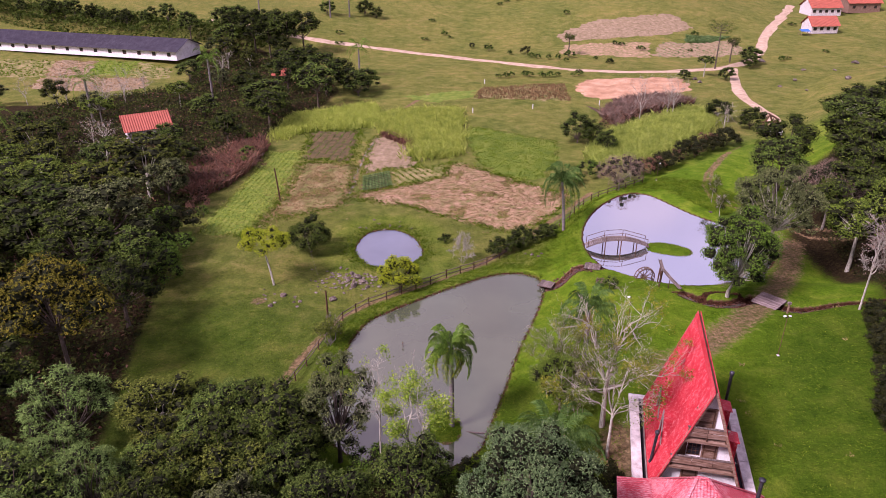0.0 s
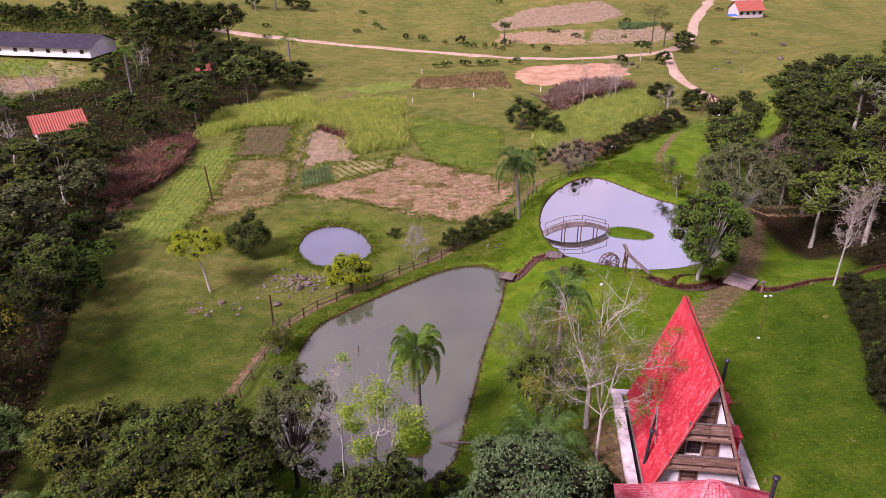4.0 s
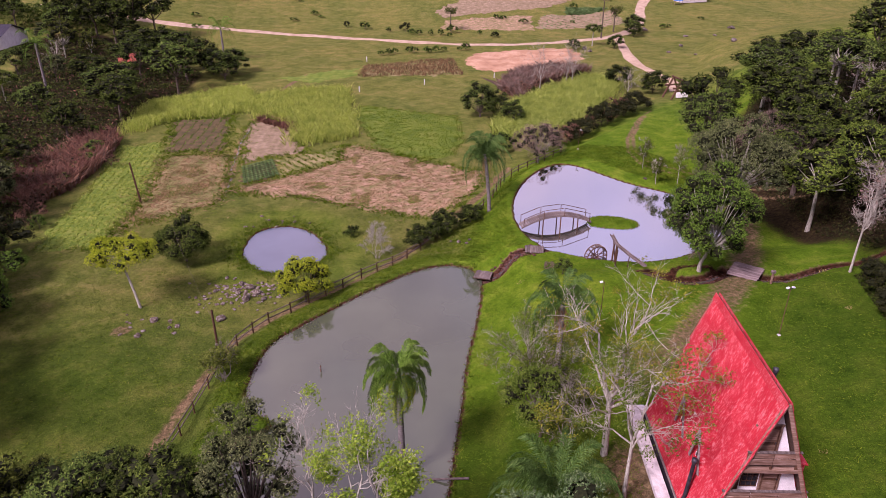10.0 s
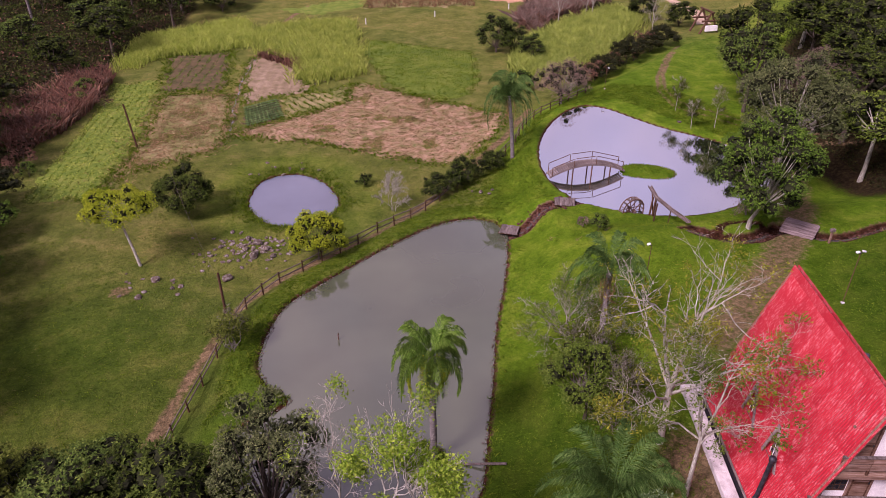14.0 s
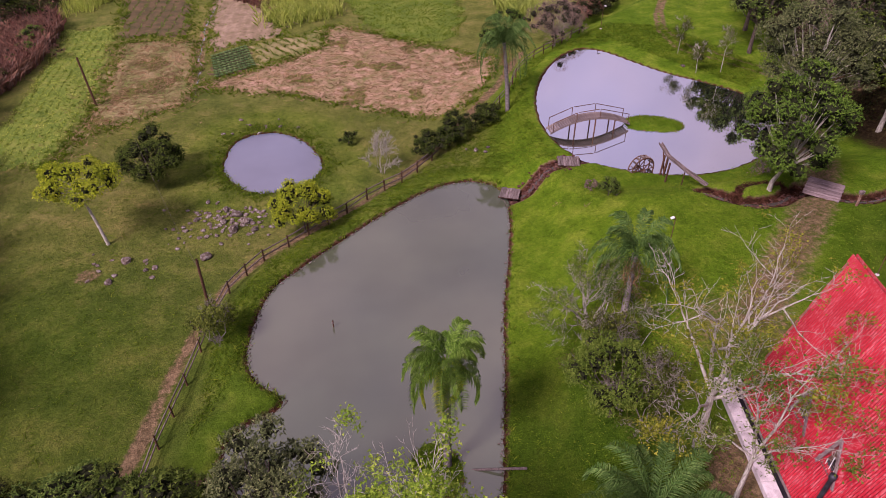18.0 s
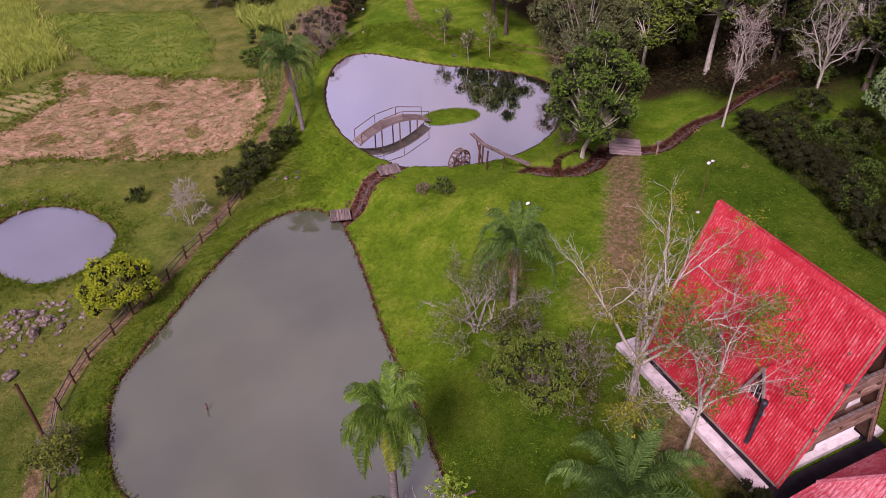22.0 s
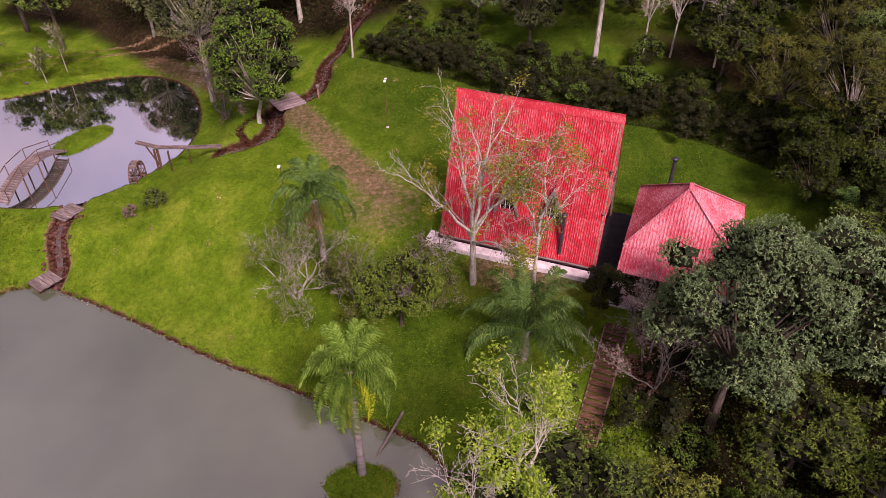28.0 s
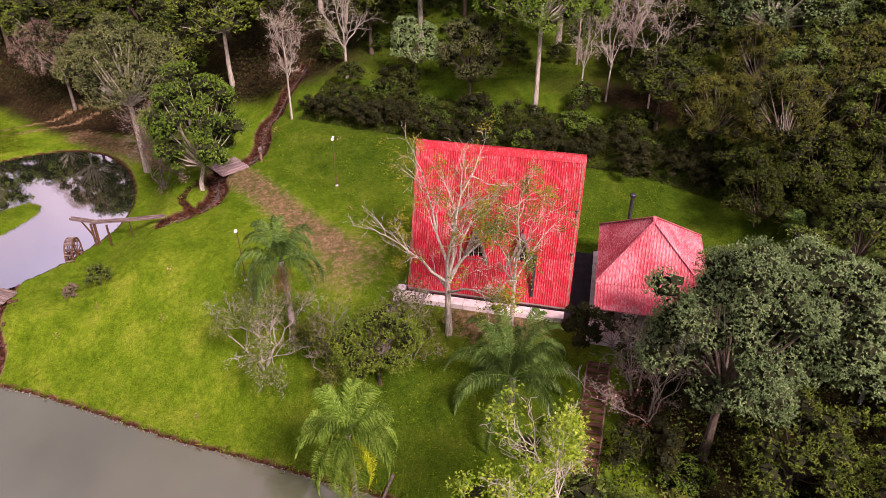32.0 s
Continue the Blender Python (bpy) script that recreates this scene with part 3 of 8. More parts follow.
def beam(a, b, width, depth, bevel=0.01, bm=None):
    """A squared timber from a to b."""
    a, b = Vector(a), Vector(b)
    bm = bm or bmesh.new()
    m = Matrix.Translation((a + b) / 2) @ (b - a).to_track_quat("Y", "Z").to_matrix().to_4x4()
    made = bmesh.ops.create_cube(bm, size=1.0, matrix=m @ Matrix.Diagonal((width, (b - a).length, depth, 1)))
    if bevel:
        edges = list({e for v in made["verts"] for e in v.link_edges})
        bmesh.ops.bevel(bm, geom=edges, offset=min(bevel, 0.3 * min(width, depth)), segments=1, affect="EDGES")
    return bm


def tubes(paths, sides=6):
    """Tapered tubes along paths of (x, y, z, radius), as vertices and quads."""
    verts, faces = [], []
    for path in paths:
        p = np.array(path, float)
        along = np.gradient(p[:, :3], axis=0)
        along /= np.linalg.norm(along, axis=1, keepdims=True) + 1e-9
        side = np.cross(along, (0.31, 0.17, 0.93) if abs(along[0, 2]) < 0.9 else (0.95, 0.2, 0.1))
        side /= np.linalg.norm(side, axis=1, keepdims=True) + 1e-9
        over = np.cross(along, side)
        start = sum(len(v) for v in verts)
        a = np.arange(sides) * 2 * np.pi / sides
        ring = p[:, None, :3] + p[:, None, 3:] * (np.cos(a)[None, :, None] * side[:, None] + np.sin(a)[None, :, None] * over[:, None])
        verts.append(ring.reshape(-1, 3))
        k = np.arange(len(p) - 1)[:, None] * sides + np.arange(sides)[None]
        n = np.arange(len(p) - 1)[:, None] * sides + (np.arange(sides)[None] + 1) % sides
        faces.append(start + np.stack([k, n, n + sides, k + sides], -1).reshape(-1, 4))
    return np.concatenate(verts), np.concatenate(faces)


def pipe(name, paths, mat, parent, sides=8, label=""):
    v, f = tubes(paths, sides)
    return held(name, mesh_of(name, v, f, mat, True), parent, label)


def stone_mesh(rng, flat=0.7, mat="rock", fine=2):
    bm = bmesh.new()
    bmesh.ops.create_icosphere(bm, subdivisions=fine, radius=0.5)
    shift = Vector(rng.uniform(0, 50, 3))
    for v in bm.verts:
        v.co *= 1 + 0.5 * noise.noise(v.co * 1.8 + shift) + 0.15 * noise.noise(v.co * 5 + shift)
        v.co.z *= flat
    me = bpy.data.meshes.new("stone")
    bm.to_mesh(me)
    bm.free()
    me.materials.append(MAT[mat])
    return me


# ---- ground ----
ROAD_MAIN = [(-60.0, 214.0), (-27.4, 201.0), (-9.5, 199.3), (7.4, 192.3), (30.6, 176.6), (44.6, 168.4), (58.7, 164.5), (73.8, 164.9), (88.8, 168.8), (100.4, 179.4), (109.4, 194.3), (114.2, 205.5), (124.9, 221.4), (137.4, 240.1), (149.2, 260.4)]
ROAD_SIDE = [(89.4, 168.0), (86.0, 158.0), (82.3, 148.5), (79.2, 137.9), (78.5, 128.0), (78.7, 120.9), (75.0, 112.0)]
TRAIL_FENCE = [(31.0, 77.0), (28.0, 73.0), (25.4, 69.2), (21.6, 64.9), (15.0, 58.2), (8.1, 52.0), (4.0, 49.6), (0.7, 47.8), (-2.6, 44.7), (-4.8, 40.1), (-6.1, 37.0), (-7.4, 32.6), (-8.6, 29.7), (-10.0, 26.0)]
DRIVE = [(50.0, 55.0), (46.0, 48.0), (42.5, 43.0), (39.0, 38.5), (35.0, 35.0), (31.0, 31.8), (27.5, 29.0), (24.0, 27.0)]
TRAIL_WOOD = [(62.2, 98.0), (54.0, 86.5), (49.3, 79.7), (47.1, 74.9), (46.4, 70.1), (47.2, 67.9), (48.4, 66.9), (56.0, 52.0)]
TRACK_FIELD = [(-6.0, 76.0), (-4.6, 84.0), (-4.4, 93.0), (-3.2, 103.0), (-1.3, 112.0), (2.0, 128.0), (8.0, 142.0)]
BROOK = [(52.0, 33.5), (49.5, 35.2), (47.3, 36.0), (46.4, 36.5), (45.1, 36.8), (43.1, 36.4), (41.4, 36.5), (40.2, 37.4), (39.2, 38.4), (37.9, 39.2), (36.9, 38.9), (35.7, 38.4), (34.1, 38.5), (33.0, 39.3), (32.1, 40.2), (31.5, 41.3)]
BROOK_LOOP = [(37.6, 39.3), (36.9, 40.2), (35.9, 40.8), (34.9, 41.0), (33.9, 40.6), (33.1, 39.5)]
SPILL = [(26.4, 50.3), (24.6, 50.0), (22.4, 49.6), (21.0, 48.9), (19.8, 48.8), (18.6, 48.9)]


def brook_cut(x, y, z):
    for line, wide, deep in ((BROOK, 0.7, 0.55), (BROOK_LOOP, 0.25, 0.3), (SPILL, 0.6, 0.35)):
        d, _ = line_distance(x, y, line)
        z = z - deep * (1 - step(wide * 0.5, wide + 0.5, d))
    return z


def spread_axis(stops):
    """Coordinates along one axis from (start, spacing) pairs; the last start ends it."""
    out = []
    for (a, gap), (b, _) in zip(stops, stops[1:]):
        out.append(np.arange(a, b - gap * 0.25, gap))
    return np.concatenate(out + [[stops[-1][0]]])


gx = spread_axis([(-2200, 200), (-400, 40), (-160, 6), (-70, 1.5), (-30, 0.45), (56, 1.5), (110, 5), (200, 40), (600, 200), (2400, 1)])
gy = spread_axis([(-700, 100), (-100, 20), (-40, 3), (-10, 0.8), (16, 0.45), (84, 1.2), (150, 3), (300, 12), (500, 60), (1000, 250), (3000, 1)])
X, Y = np.meshgrid(gx, gy)
fx, fy = X.ravel(), Y.ravel()
fz = brook_cut(fx, fy, height(fx, fy))
cols = len(gx)
k = (np.arange(len(gy) - 1)[:, None] * cols + np.arange(cols - 1)[None]).ravel()
ground_mesh = mesh_of("ground", np.stack([fx, fy, fz], -1), np.stack([k, k + 1, k + cols + 1, k + cols], -1), "ground", True)

FOREST_LEFT = [(-19.5, 24.0), (-22.0, 40.0), (-24.0, 54.0), (-27.0, 70.0), (-25.0, 84.0), (-24.0, 100.0), (-22.0, 112.0), (-14.0, 134.0), (-12.0, 146.0), (-22.0, 172.0), (-44.0, 196.0), (-58.0, 186.0), (-50.0, 150.0), (-70.0, 136.0), (-120.0, 130.0), (-130.0, 60.0), (-90.0, 10.0), (-40.0, -20.0), (-19.0, 4.0)]
FOREST_RIGHT = [(48.5, 33.0), (50.0, 40.0), (49.0, 50.0), (50.0, 58.0), (56.0, 66.0), (60.0, 78.0), (76.0, 88.0), (120.0, 100.0), (150.0, 40.0), (130.0, -30.0), (60.0, -40.0), (30.0, -20.0), (33.0, 0.0), (42.0, 12.0), (47.0, 24.0)]


def near(line, reach, soft_edge=0.5):
    d, _ = line_distance(fx, fy, line)
    return 1 - step(reach - soft_edge, reach + soft_edge, d)


wobble = 0.5 + 0.5 * np.sin(fx * 0.9 + 2 * np.sin(fy * 0.5)) * np.sin(fy * 0.8 + fx * 0.3)
dirt = np.maximum.reduce([0.85 * near(TRAIL_FENCE, 0.5, 0.45) * (0.72 + 0.4 * wobble), 0.64 * near(DRIVE, 1.7, 1.3) * step(21.0, 27.0, fx), 0.8 * near(TRACK_FIELD, 0.5, 0.5)])
for off in (-0.75, 0.75):
    track = np.array(DRIVE) + (off * 0.66, -off * 0.75)
    dirt = np.maximum(dirt, 0.72 * near(track, 0.25, 0.55) * step(23.0, 29.0, fx))
for off in (-0.8, 0.8):
    rut = np.array(TRAIL_WOOD) + (off * 0.8, off * 0.6)
    dirt = np.maximum(dirt, 0.8 * near(rut, 0.3, 0.4))
dirt = np.maximum(dirt, 0.95 * near(BROOK, 0.8, 0.4))
dirt = np.maximum(dirt, 0.8 * near(BROOK_LOOP, 0.3, 0.3))
wet = np.maximum.reduce([near(BROOK, 0.75, 0.35), near(BROOK_LOOP, 0.3, 0.25), near(SPILL, 0.7, 0.35)])
dirt = np.maximum(dirt, 0.50 * (1 - step(1.5, 5.0, np.hypot((fx - 25.5) * 0.8, fy - 28.0))))
dirt = np.maximum(dirt, 0.95 * near(SPILL, 0.8, 0.4))
dirt = np.maximum(dirt, 0.6 * (1 - step(0.5, 1.6, np.hypot(fx + 12.1, fy - 48.5))))
dirt = np.maximum(dirt, 0.75 * (1 - step(1.0, 4.5, np.hypot((fx - 20.2) * 1.2, (fy - 18.5) * 0.75))))
rise_d, rise_s = line_distance(fx, fy, RISE)
rise_d *= rise_s
lush = step(-4.5, -1.0, rise_d) * (1 - 0.6 * step(75, 110, fy))
big_o = outside(fx, fy, SHORES[0][0])
lush *= step(-14, 0, fy)
lush = np.maximum(lush, 1 - step(1.6, 3.2, big_o))
lush = np.maximum(lush, 0.9 * (1 - step(3.0, 6.0, outside(fx, fy, SHORES[2][0]))))
for edge, lake_z, _ in SHORES:
    o = outside(fx, fy, edge)
    dirt = np.maximum(dirt, 0.6 * (1 - step(0.15, 0.75, np.abs(o + 0.02))))
    dirt = np.where((o < -0.2) & (fz < lake_z + 0.02), 1.0, dirt)
dry = np.clip(0.55 * step(100, 190, fy) + 0.45 * step(40, 60, fy) * step(0, -8, rise_d) + 0.35 * (0.5 + 0.5 * np.sin(fx * 0.21 + 1.3) * np.sin(fy * 0.17)) * step(2, -6, rise_d), 0, 1)
# Woodland floor: litter, with the trees' shade in its tone.
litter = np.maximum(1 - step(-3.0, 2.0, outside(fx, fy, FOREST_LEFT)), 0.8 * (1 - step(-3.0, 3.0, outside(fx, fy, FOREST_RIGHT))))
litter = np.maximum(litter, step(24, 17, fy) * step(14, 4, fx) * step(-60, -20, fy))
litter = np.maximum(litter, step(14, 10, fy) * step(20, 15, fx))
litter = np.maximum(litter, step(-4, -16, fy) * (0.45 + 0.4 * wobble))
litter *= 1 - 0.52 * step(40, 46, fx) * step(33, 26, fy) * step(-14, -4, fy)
# Deeper green grass, with shade by hill, hedge and wood put into colour.
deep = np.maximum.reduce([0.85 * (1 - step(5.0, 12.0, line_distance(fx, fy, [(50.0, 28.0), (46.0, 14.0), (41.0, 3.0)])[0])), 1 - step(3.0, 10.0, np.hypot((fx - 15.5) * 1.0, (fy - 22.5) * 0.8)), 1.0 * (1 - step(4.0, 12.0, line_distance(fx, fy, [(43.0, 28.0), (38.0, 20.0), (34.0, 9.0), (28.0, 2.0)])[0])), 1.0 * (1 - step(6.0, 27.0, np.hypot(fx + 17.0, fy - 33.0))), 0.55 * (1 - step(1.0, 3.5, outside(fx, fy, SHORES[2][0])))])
for edge, _, _ in SHORES:
    wet = np.maximum(wet, 0.75 * (1 - step(0.12, 0.65, np.abs(outside(fx, fy, edge) + 0.02))))
colours = np.stack([dirt, lush, dry, np.ones_like(dry)], -1).astype(np.float32)
ground_mesh.color_attributes.new("zone", "FLOAT_COLOR", "POINT").data.foreach_set("color", colours.ravel())
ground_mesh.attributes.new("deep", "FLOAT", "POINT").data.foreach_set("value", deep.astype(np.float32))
ground_mesh.attributes.new("wet", "FLOAT", "POINT").data.foreach_set("value", wet.astype(np.float32))
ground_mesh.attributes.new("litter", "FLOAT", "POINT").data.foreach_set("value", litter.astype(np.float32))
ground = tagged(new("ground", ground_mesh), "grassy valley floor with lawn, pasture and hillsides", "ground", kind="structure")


def water(name, outline, level, mat, label, reach=0.45):
    p = np.array(outline)
    middle = p.mean(0)
    away = p - middle
    away /= np.linalg.norm(away, axis=1, keepdims=True)
    q = p + away * reach
    bm = bmesh.new()
    ring = [bm.verts.new((x, y, level)) for x, y in q]
    face = bm.faces.new(ring)
    bmesh.ops.triangulate(bm, faces=[face])
    bmesh.ops.recalc_face_normals(bm, faces=bm.faces)
    if sum(f.normal.z for f in bm.faces) < 0:
        bmesh.ops.reverse_faces(bm, faces=bm.faces)
    me = bpy.data.meshes.new(name)
    bm.to_mesh(me)
    bm.free()
    me.materials.append(MAT[mat])
    return tagged(new(name, me), label, "pond", kind="structure")


water("water_pond_big", SHORES[0][0], LEVEL_BIG, "water_big", "murky grey-green pond with a low grassy bank")
water("water_pond_far", SHORES[1][0], LEVEL_FAR, "water_far", "still dark pond mirroring pale sky and trees")
water("water_pond_small", SHORES[2][0], LEVEL_SMALL, "water_small", "small round grey-blue pasture pond")


def ribbon(name, line, wide, lift, mat, label, category, follow=True, ends=(0, 0)):
    """A strip that lies on the ground along a line."""
    p = np.array(line, float)
    for _ in range(2):
        q = np.empty((2 * len(p) - 2, 2))
        q[0::2], q[1::2] = 0.75 * p[:-1] + 0.25 * p[1:], 0.25 * p[:-1] + 0.75 * p[1:]
        p = np.concatenate([p[:1], q, p[-1:]])
    dense = [p[0]]
    for a, b in zip(p, p[1:]):
        n = max(1, int(np.hypot(*(b - a)) / 1.5))
        dense += [a + (b - a) * i / n for i in range(1, n + 1)]
    p = np.array(dense)
    along = np.gradient(p, axis=0)
    along /= np.linalg.norm(along, axis=1, keepdims=True)
    side = np.stack([along[:, 1], -along[:, 0]], -1)
    rows = []
    width = wide * (1 + 0.22 * np.sin(np.arange(len(p)) * 0.9) * np.sin(np.arange(len(p)) * 0.37))
    for s in (-1.0, -0.5, 0.0, 0.5, 1.0):
        q = p + side * (s * width / 2)[:, None]
        z = brook_cut(q[:, 0], q[:, 1], height(q[:, 0], q[:, 1])) + (lift if abs(s) < 0.9 else lift - 0.12)
        rows.append(np.column_stack([q, z]))
    n = len(p)
    v = np.concatenate(rows)
    k = (np.arange(4)[:, None] * n + np.arange(n - 1)[None]).ravel()
    ob = new(name, mesh_of(name, v, np.stack([k, k + 1, k + n + 1, k + n], -1), mat, True))
    return tagged(ob, label, category, kind="structure")


ribbon("road_main", ROAD_MAIN, 3.4, 0.10, "road", "pale unpaved country road", "road")
ribbon("road_side", ROAD_SIDE, 2.6, 0.10, "road", "narrow dirt road down to the wood", "road")
ribbon("water_brook", BROOK, 0.42, 0.06, "water_stream", "narrow brook in a stony red-brown bed", "stream")
ribbon("water_spillway", SPILL[1:-1], 0.6, 0.06, "water_stream", "shallow spillway stream between two ponds", "stream")

# ---- the A-frame house ----
HOUSE = pose(24.36, 18.64, 4.05, 0, 0, -14.06)
RIDGE, HALF, LONG = 8.32, 2.86, 9.5
house = thing("house", "tall A-frame house with red corrugated roof and wooden balconies", "house", HOUSE)
SLOPE = math.hypot(RIDGE, HALF)


def corrugated(long, down, waves_per_metre=7.6, swell=0.022):
    """A corrugated sheet in its own plane: x down the slope, y along, z out."""
    n = int(long * waves_per_metre * 6) + 1
    y = np.linspace(0, long, n)
    z = swell * np.sin(y * waves_per_metre * 2 * np.pi)
    rows = []
    for x, lift in ((0, 0.0), (down, 0.012), (down, -0.006), (0, -0.018)):
        rows.append(np.column_stack([np.full(n, float(x)), y, z + lift]))
    v = np.concatenate(rows)
    k = np.arange(n - 1)
    f = [np.stack([k + a * n, k + b * n, k + b * n + 1, k + a * n + 1], -1) for a, b in ((0, 1), (1, 2), (2, 3), (3, 0))]
    return v, np.concatenate(f)


def slope_frame(side, along, down, out=0.0):
    """On a roof slope (side -1 west, 1 east): a place down from the ridge, and the turn of the slope."""
    x, z = side * HALF * down / SLOPE, RIDGE - RIDGE * down / SLOPE
    normal = Vector((side * RIDGE, 0, HALF)).normalized()
    way_down = Vector((side * HALF, 0, -RIDGE)).normalized()
    y_axis = normal.cross(way_down)
    m = Matrix((way_down, y_axis, normal)).transposed().to_4x4()
    m.translation = Vector((x, along, z)) + normal * out
    return m


SHEET_LONG, ROWS = LONG / 10, 3
sheet_down = SLOPE / ROWS + 0.12
v, f = corrugated(SHEET_LONG + 0.06, sheet_down)
sheet = mesh_of("roof_sheet", v, f, "roof")
for side in (-1, 1):
    for row in range(ROWS):
        for col in range(10):
            m = slope_frame(side, 0, max(0.0, row * SLOPE / ROWS - 0.06), 0.05 + 0.014 * (ROWS - row) + 0.004 * (col % 2))
            y0 = -LONG / 2 + col * SHEET_LONG
            m.translation.y = y0 if m.col[1].y > 0 else y0 + SHEET_LONG
            held("roof_sheet", sheet, house, "", m)
for side in (-1, 1):
    m = slope_frame(side, 0, SLOPE / 2, 0.0)
    deck = box((SLOPE - 0.1, LONG - 0.3, 0.06), (0, 0, 0), 0)
    part("roof_lining", deck, "wood_dark", house, "dark boarded lining under the roof", m)
cap = bmesh.new()
for side in (-1, 1):
    m = slope_frame(side, 0, 0.16, 0.115)
    bmesh.ops.create_cube(cap, size=1.0, matrix=m @ Matrix.Diagonal((0.42, LONG + 0.04, 0.02, 1)))
part("ridge_cap", cap, "roof", house, "red folded ridge cap")
for side in (-1, 1):
    for end in (-1, 1):
        a = Vector((side * 0.04, end * (LONG / 2 - 0.08), RIDGE - 0.06))
        b = Vector((side * (HALF - 0.03), end * (LONG / 2 - 0.08), 0.02))
        part("rafter", beam(a, b, 0.10, 0.20), "wood_brown", house, "worn brown rafter along the gable edge")


def gable(y, thick, name):
    """A triangular wall of the house, between floor and roof."""
    bm = bmesh.new()
    top, half = RIDGE - 0.25, HALF - 0.12
    pts = [(-half, 0.0), (half, 0.0), (0.0, top)]
    a = [bm.verts.new((x, y - thick / 2, z)) for x, z in pts]
    b = [bm.verts.new((x, y + thick / 2, z)) for x, z in pts]
    bm.faces.new(a)
    bm.faces.new(b[::-1])
    for i in range(3):
        bm.faces.new((a[i], b[i], b[(i + 1) % 3], a[(i + 1) % 3]))
    bmesh.ops.recalc_face_normals(bm, faces=bm.faces)
    return part(name, bm, "white", house, "white plastered gable wall")


gable(-3.85, 0.16, "gable_wall")
gable(4.05, 0.16, "gable_wall")
GY = -3.85 - 0.08
# balconies of the near gable
for floor_z, half, rail_top in ((2.26, 2.02, 3.20), (4.45, 1.28, 5.55)):
    yo = -LONG / 2 + 0.10
    deck = part("balcony", box((2 * half + 0.1, 0.82, 0.10), (0, yo + 0.42, floor_z), 0.01), "wood_brown", house, "wooden balcony")
    n = 3 if floor_z < 3 else 2
    for i in range(n):
        w = 2 * (half - 0.12) / n
        part("rail_board", box((w - 0.03, 0.05, (rail_top - floor_z) * 0.30), (-half + 0.12 + w * (i + 0.5), yo, rail_top - (rail_top - floor_z) * 0.17), 0.012), "wood_brown", deck)
        part("rail_board", box((w - 0.03, 0.05, (rail_top - floor_z) * 0.30), (-half + 0.12 + w * (i + 0.5), yo, rail_top - (rail_top - floor_z) * 0.52), 0.012), "wood_brown", deck)
    part("handrail", box((2 * half - 0.1, 0.14, 0.06), (0, yo, rail_top), 0.012), "wood_grey", deck)
    part("fascia", box((2 * half + 0.2, 0.06, 0.20), (0, yo - 0.02, floor_z - 0.02), 0.012), "wood_brown", deck)
    for x in (-half + 0.15, 0, half - 0.15):
        part("rail_post", box((0.09, 0.09, rail_top - floor_z), (x, yo + 0.06, (rail_top + floor_z) / 2), 0.01), "wood_dark", deck)


def door(name, x, z, w, h, y, leaves=1, label="dark brown wooden door"):
    ob = part(name, box((w, 0.05, h), (x, y - 0.03, z + h / 2), 0.012), "wood_dark", house, label)
    for s in (-1, 1):
        part("jamb", box((0.08, 0.09, h + 0.08), (x + s * (w / 2 + 0.04), y - 0.03, z + h / 2 + 0.02), 0.01), "wood_brown", ob)
    part("lintel", box((w + 0.24, 0.10, 0.09), (x, y - 0.03, z + h + 0.045), 0.01), "wood_brown", ob)
    for i in range(leaves):
        for j in range(2):
            pw = w / leaves
            part("door_panel", box((pw - 0.18, 0.02, h * 0.38), (x - w / 2 + pw * (i + 0.5), y - 0.065, z + h * (0.27 + 0.46 * j)), 0.01), "wood_brown", ob)
    part("door_handle", box((0.03, 0.05, 0.12), (x + w * 0.40, y - 0.08, z + 1.0), 0.008), "iron", ob)
    return ob


door("door", -0.15, 4.52, 1.05, 1.95, GY)
door("door", 0.45, 2.33, 0.80, 1.95, GY)
door("door", -0.5, 0.05, 0.9, 2.0, GY)
part("shutter", box((0.52, 0.05, 1.6), (-1.22, GY - 0.04, 3.1), 0.01), "wood_dark", house, "open dark brown shutter")
win = part("window", box((0.80, 0.06, 1.05), (-0.50, GY - 0.02, 3.35), 0.01), "wood_dark", house, "dark wooden window with small panes")
for i in range(3):
    for j in range(3):
        part("pane", box((0.20, 0.02, 0.26), (-0.50 + 0.24 * (i - 1), GY - 0.06, 3.35 + 0.31 * (j - 1)), 0.004), "glass", win)
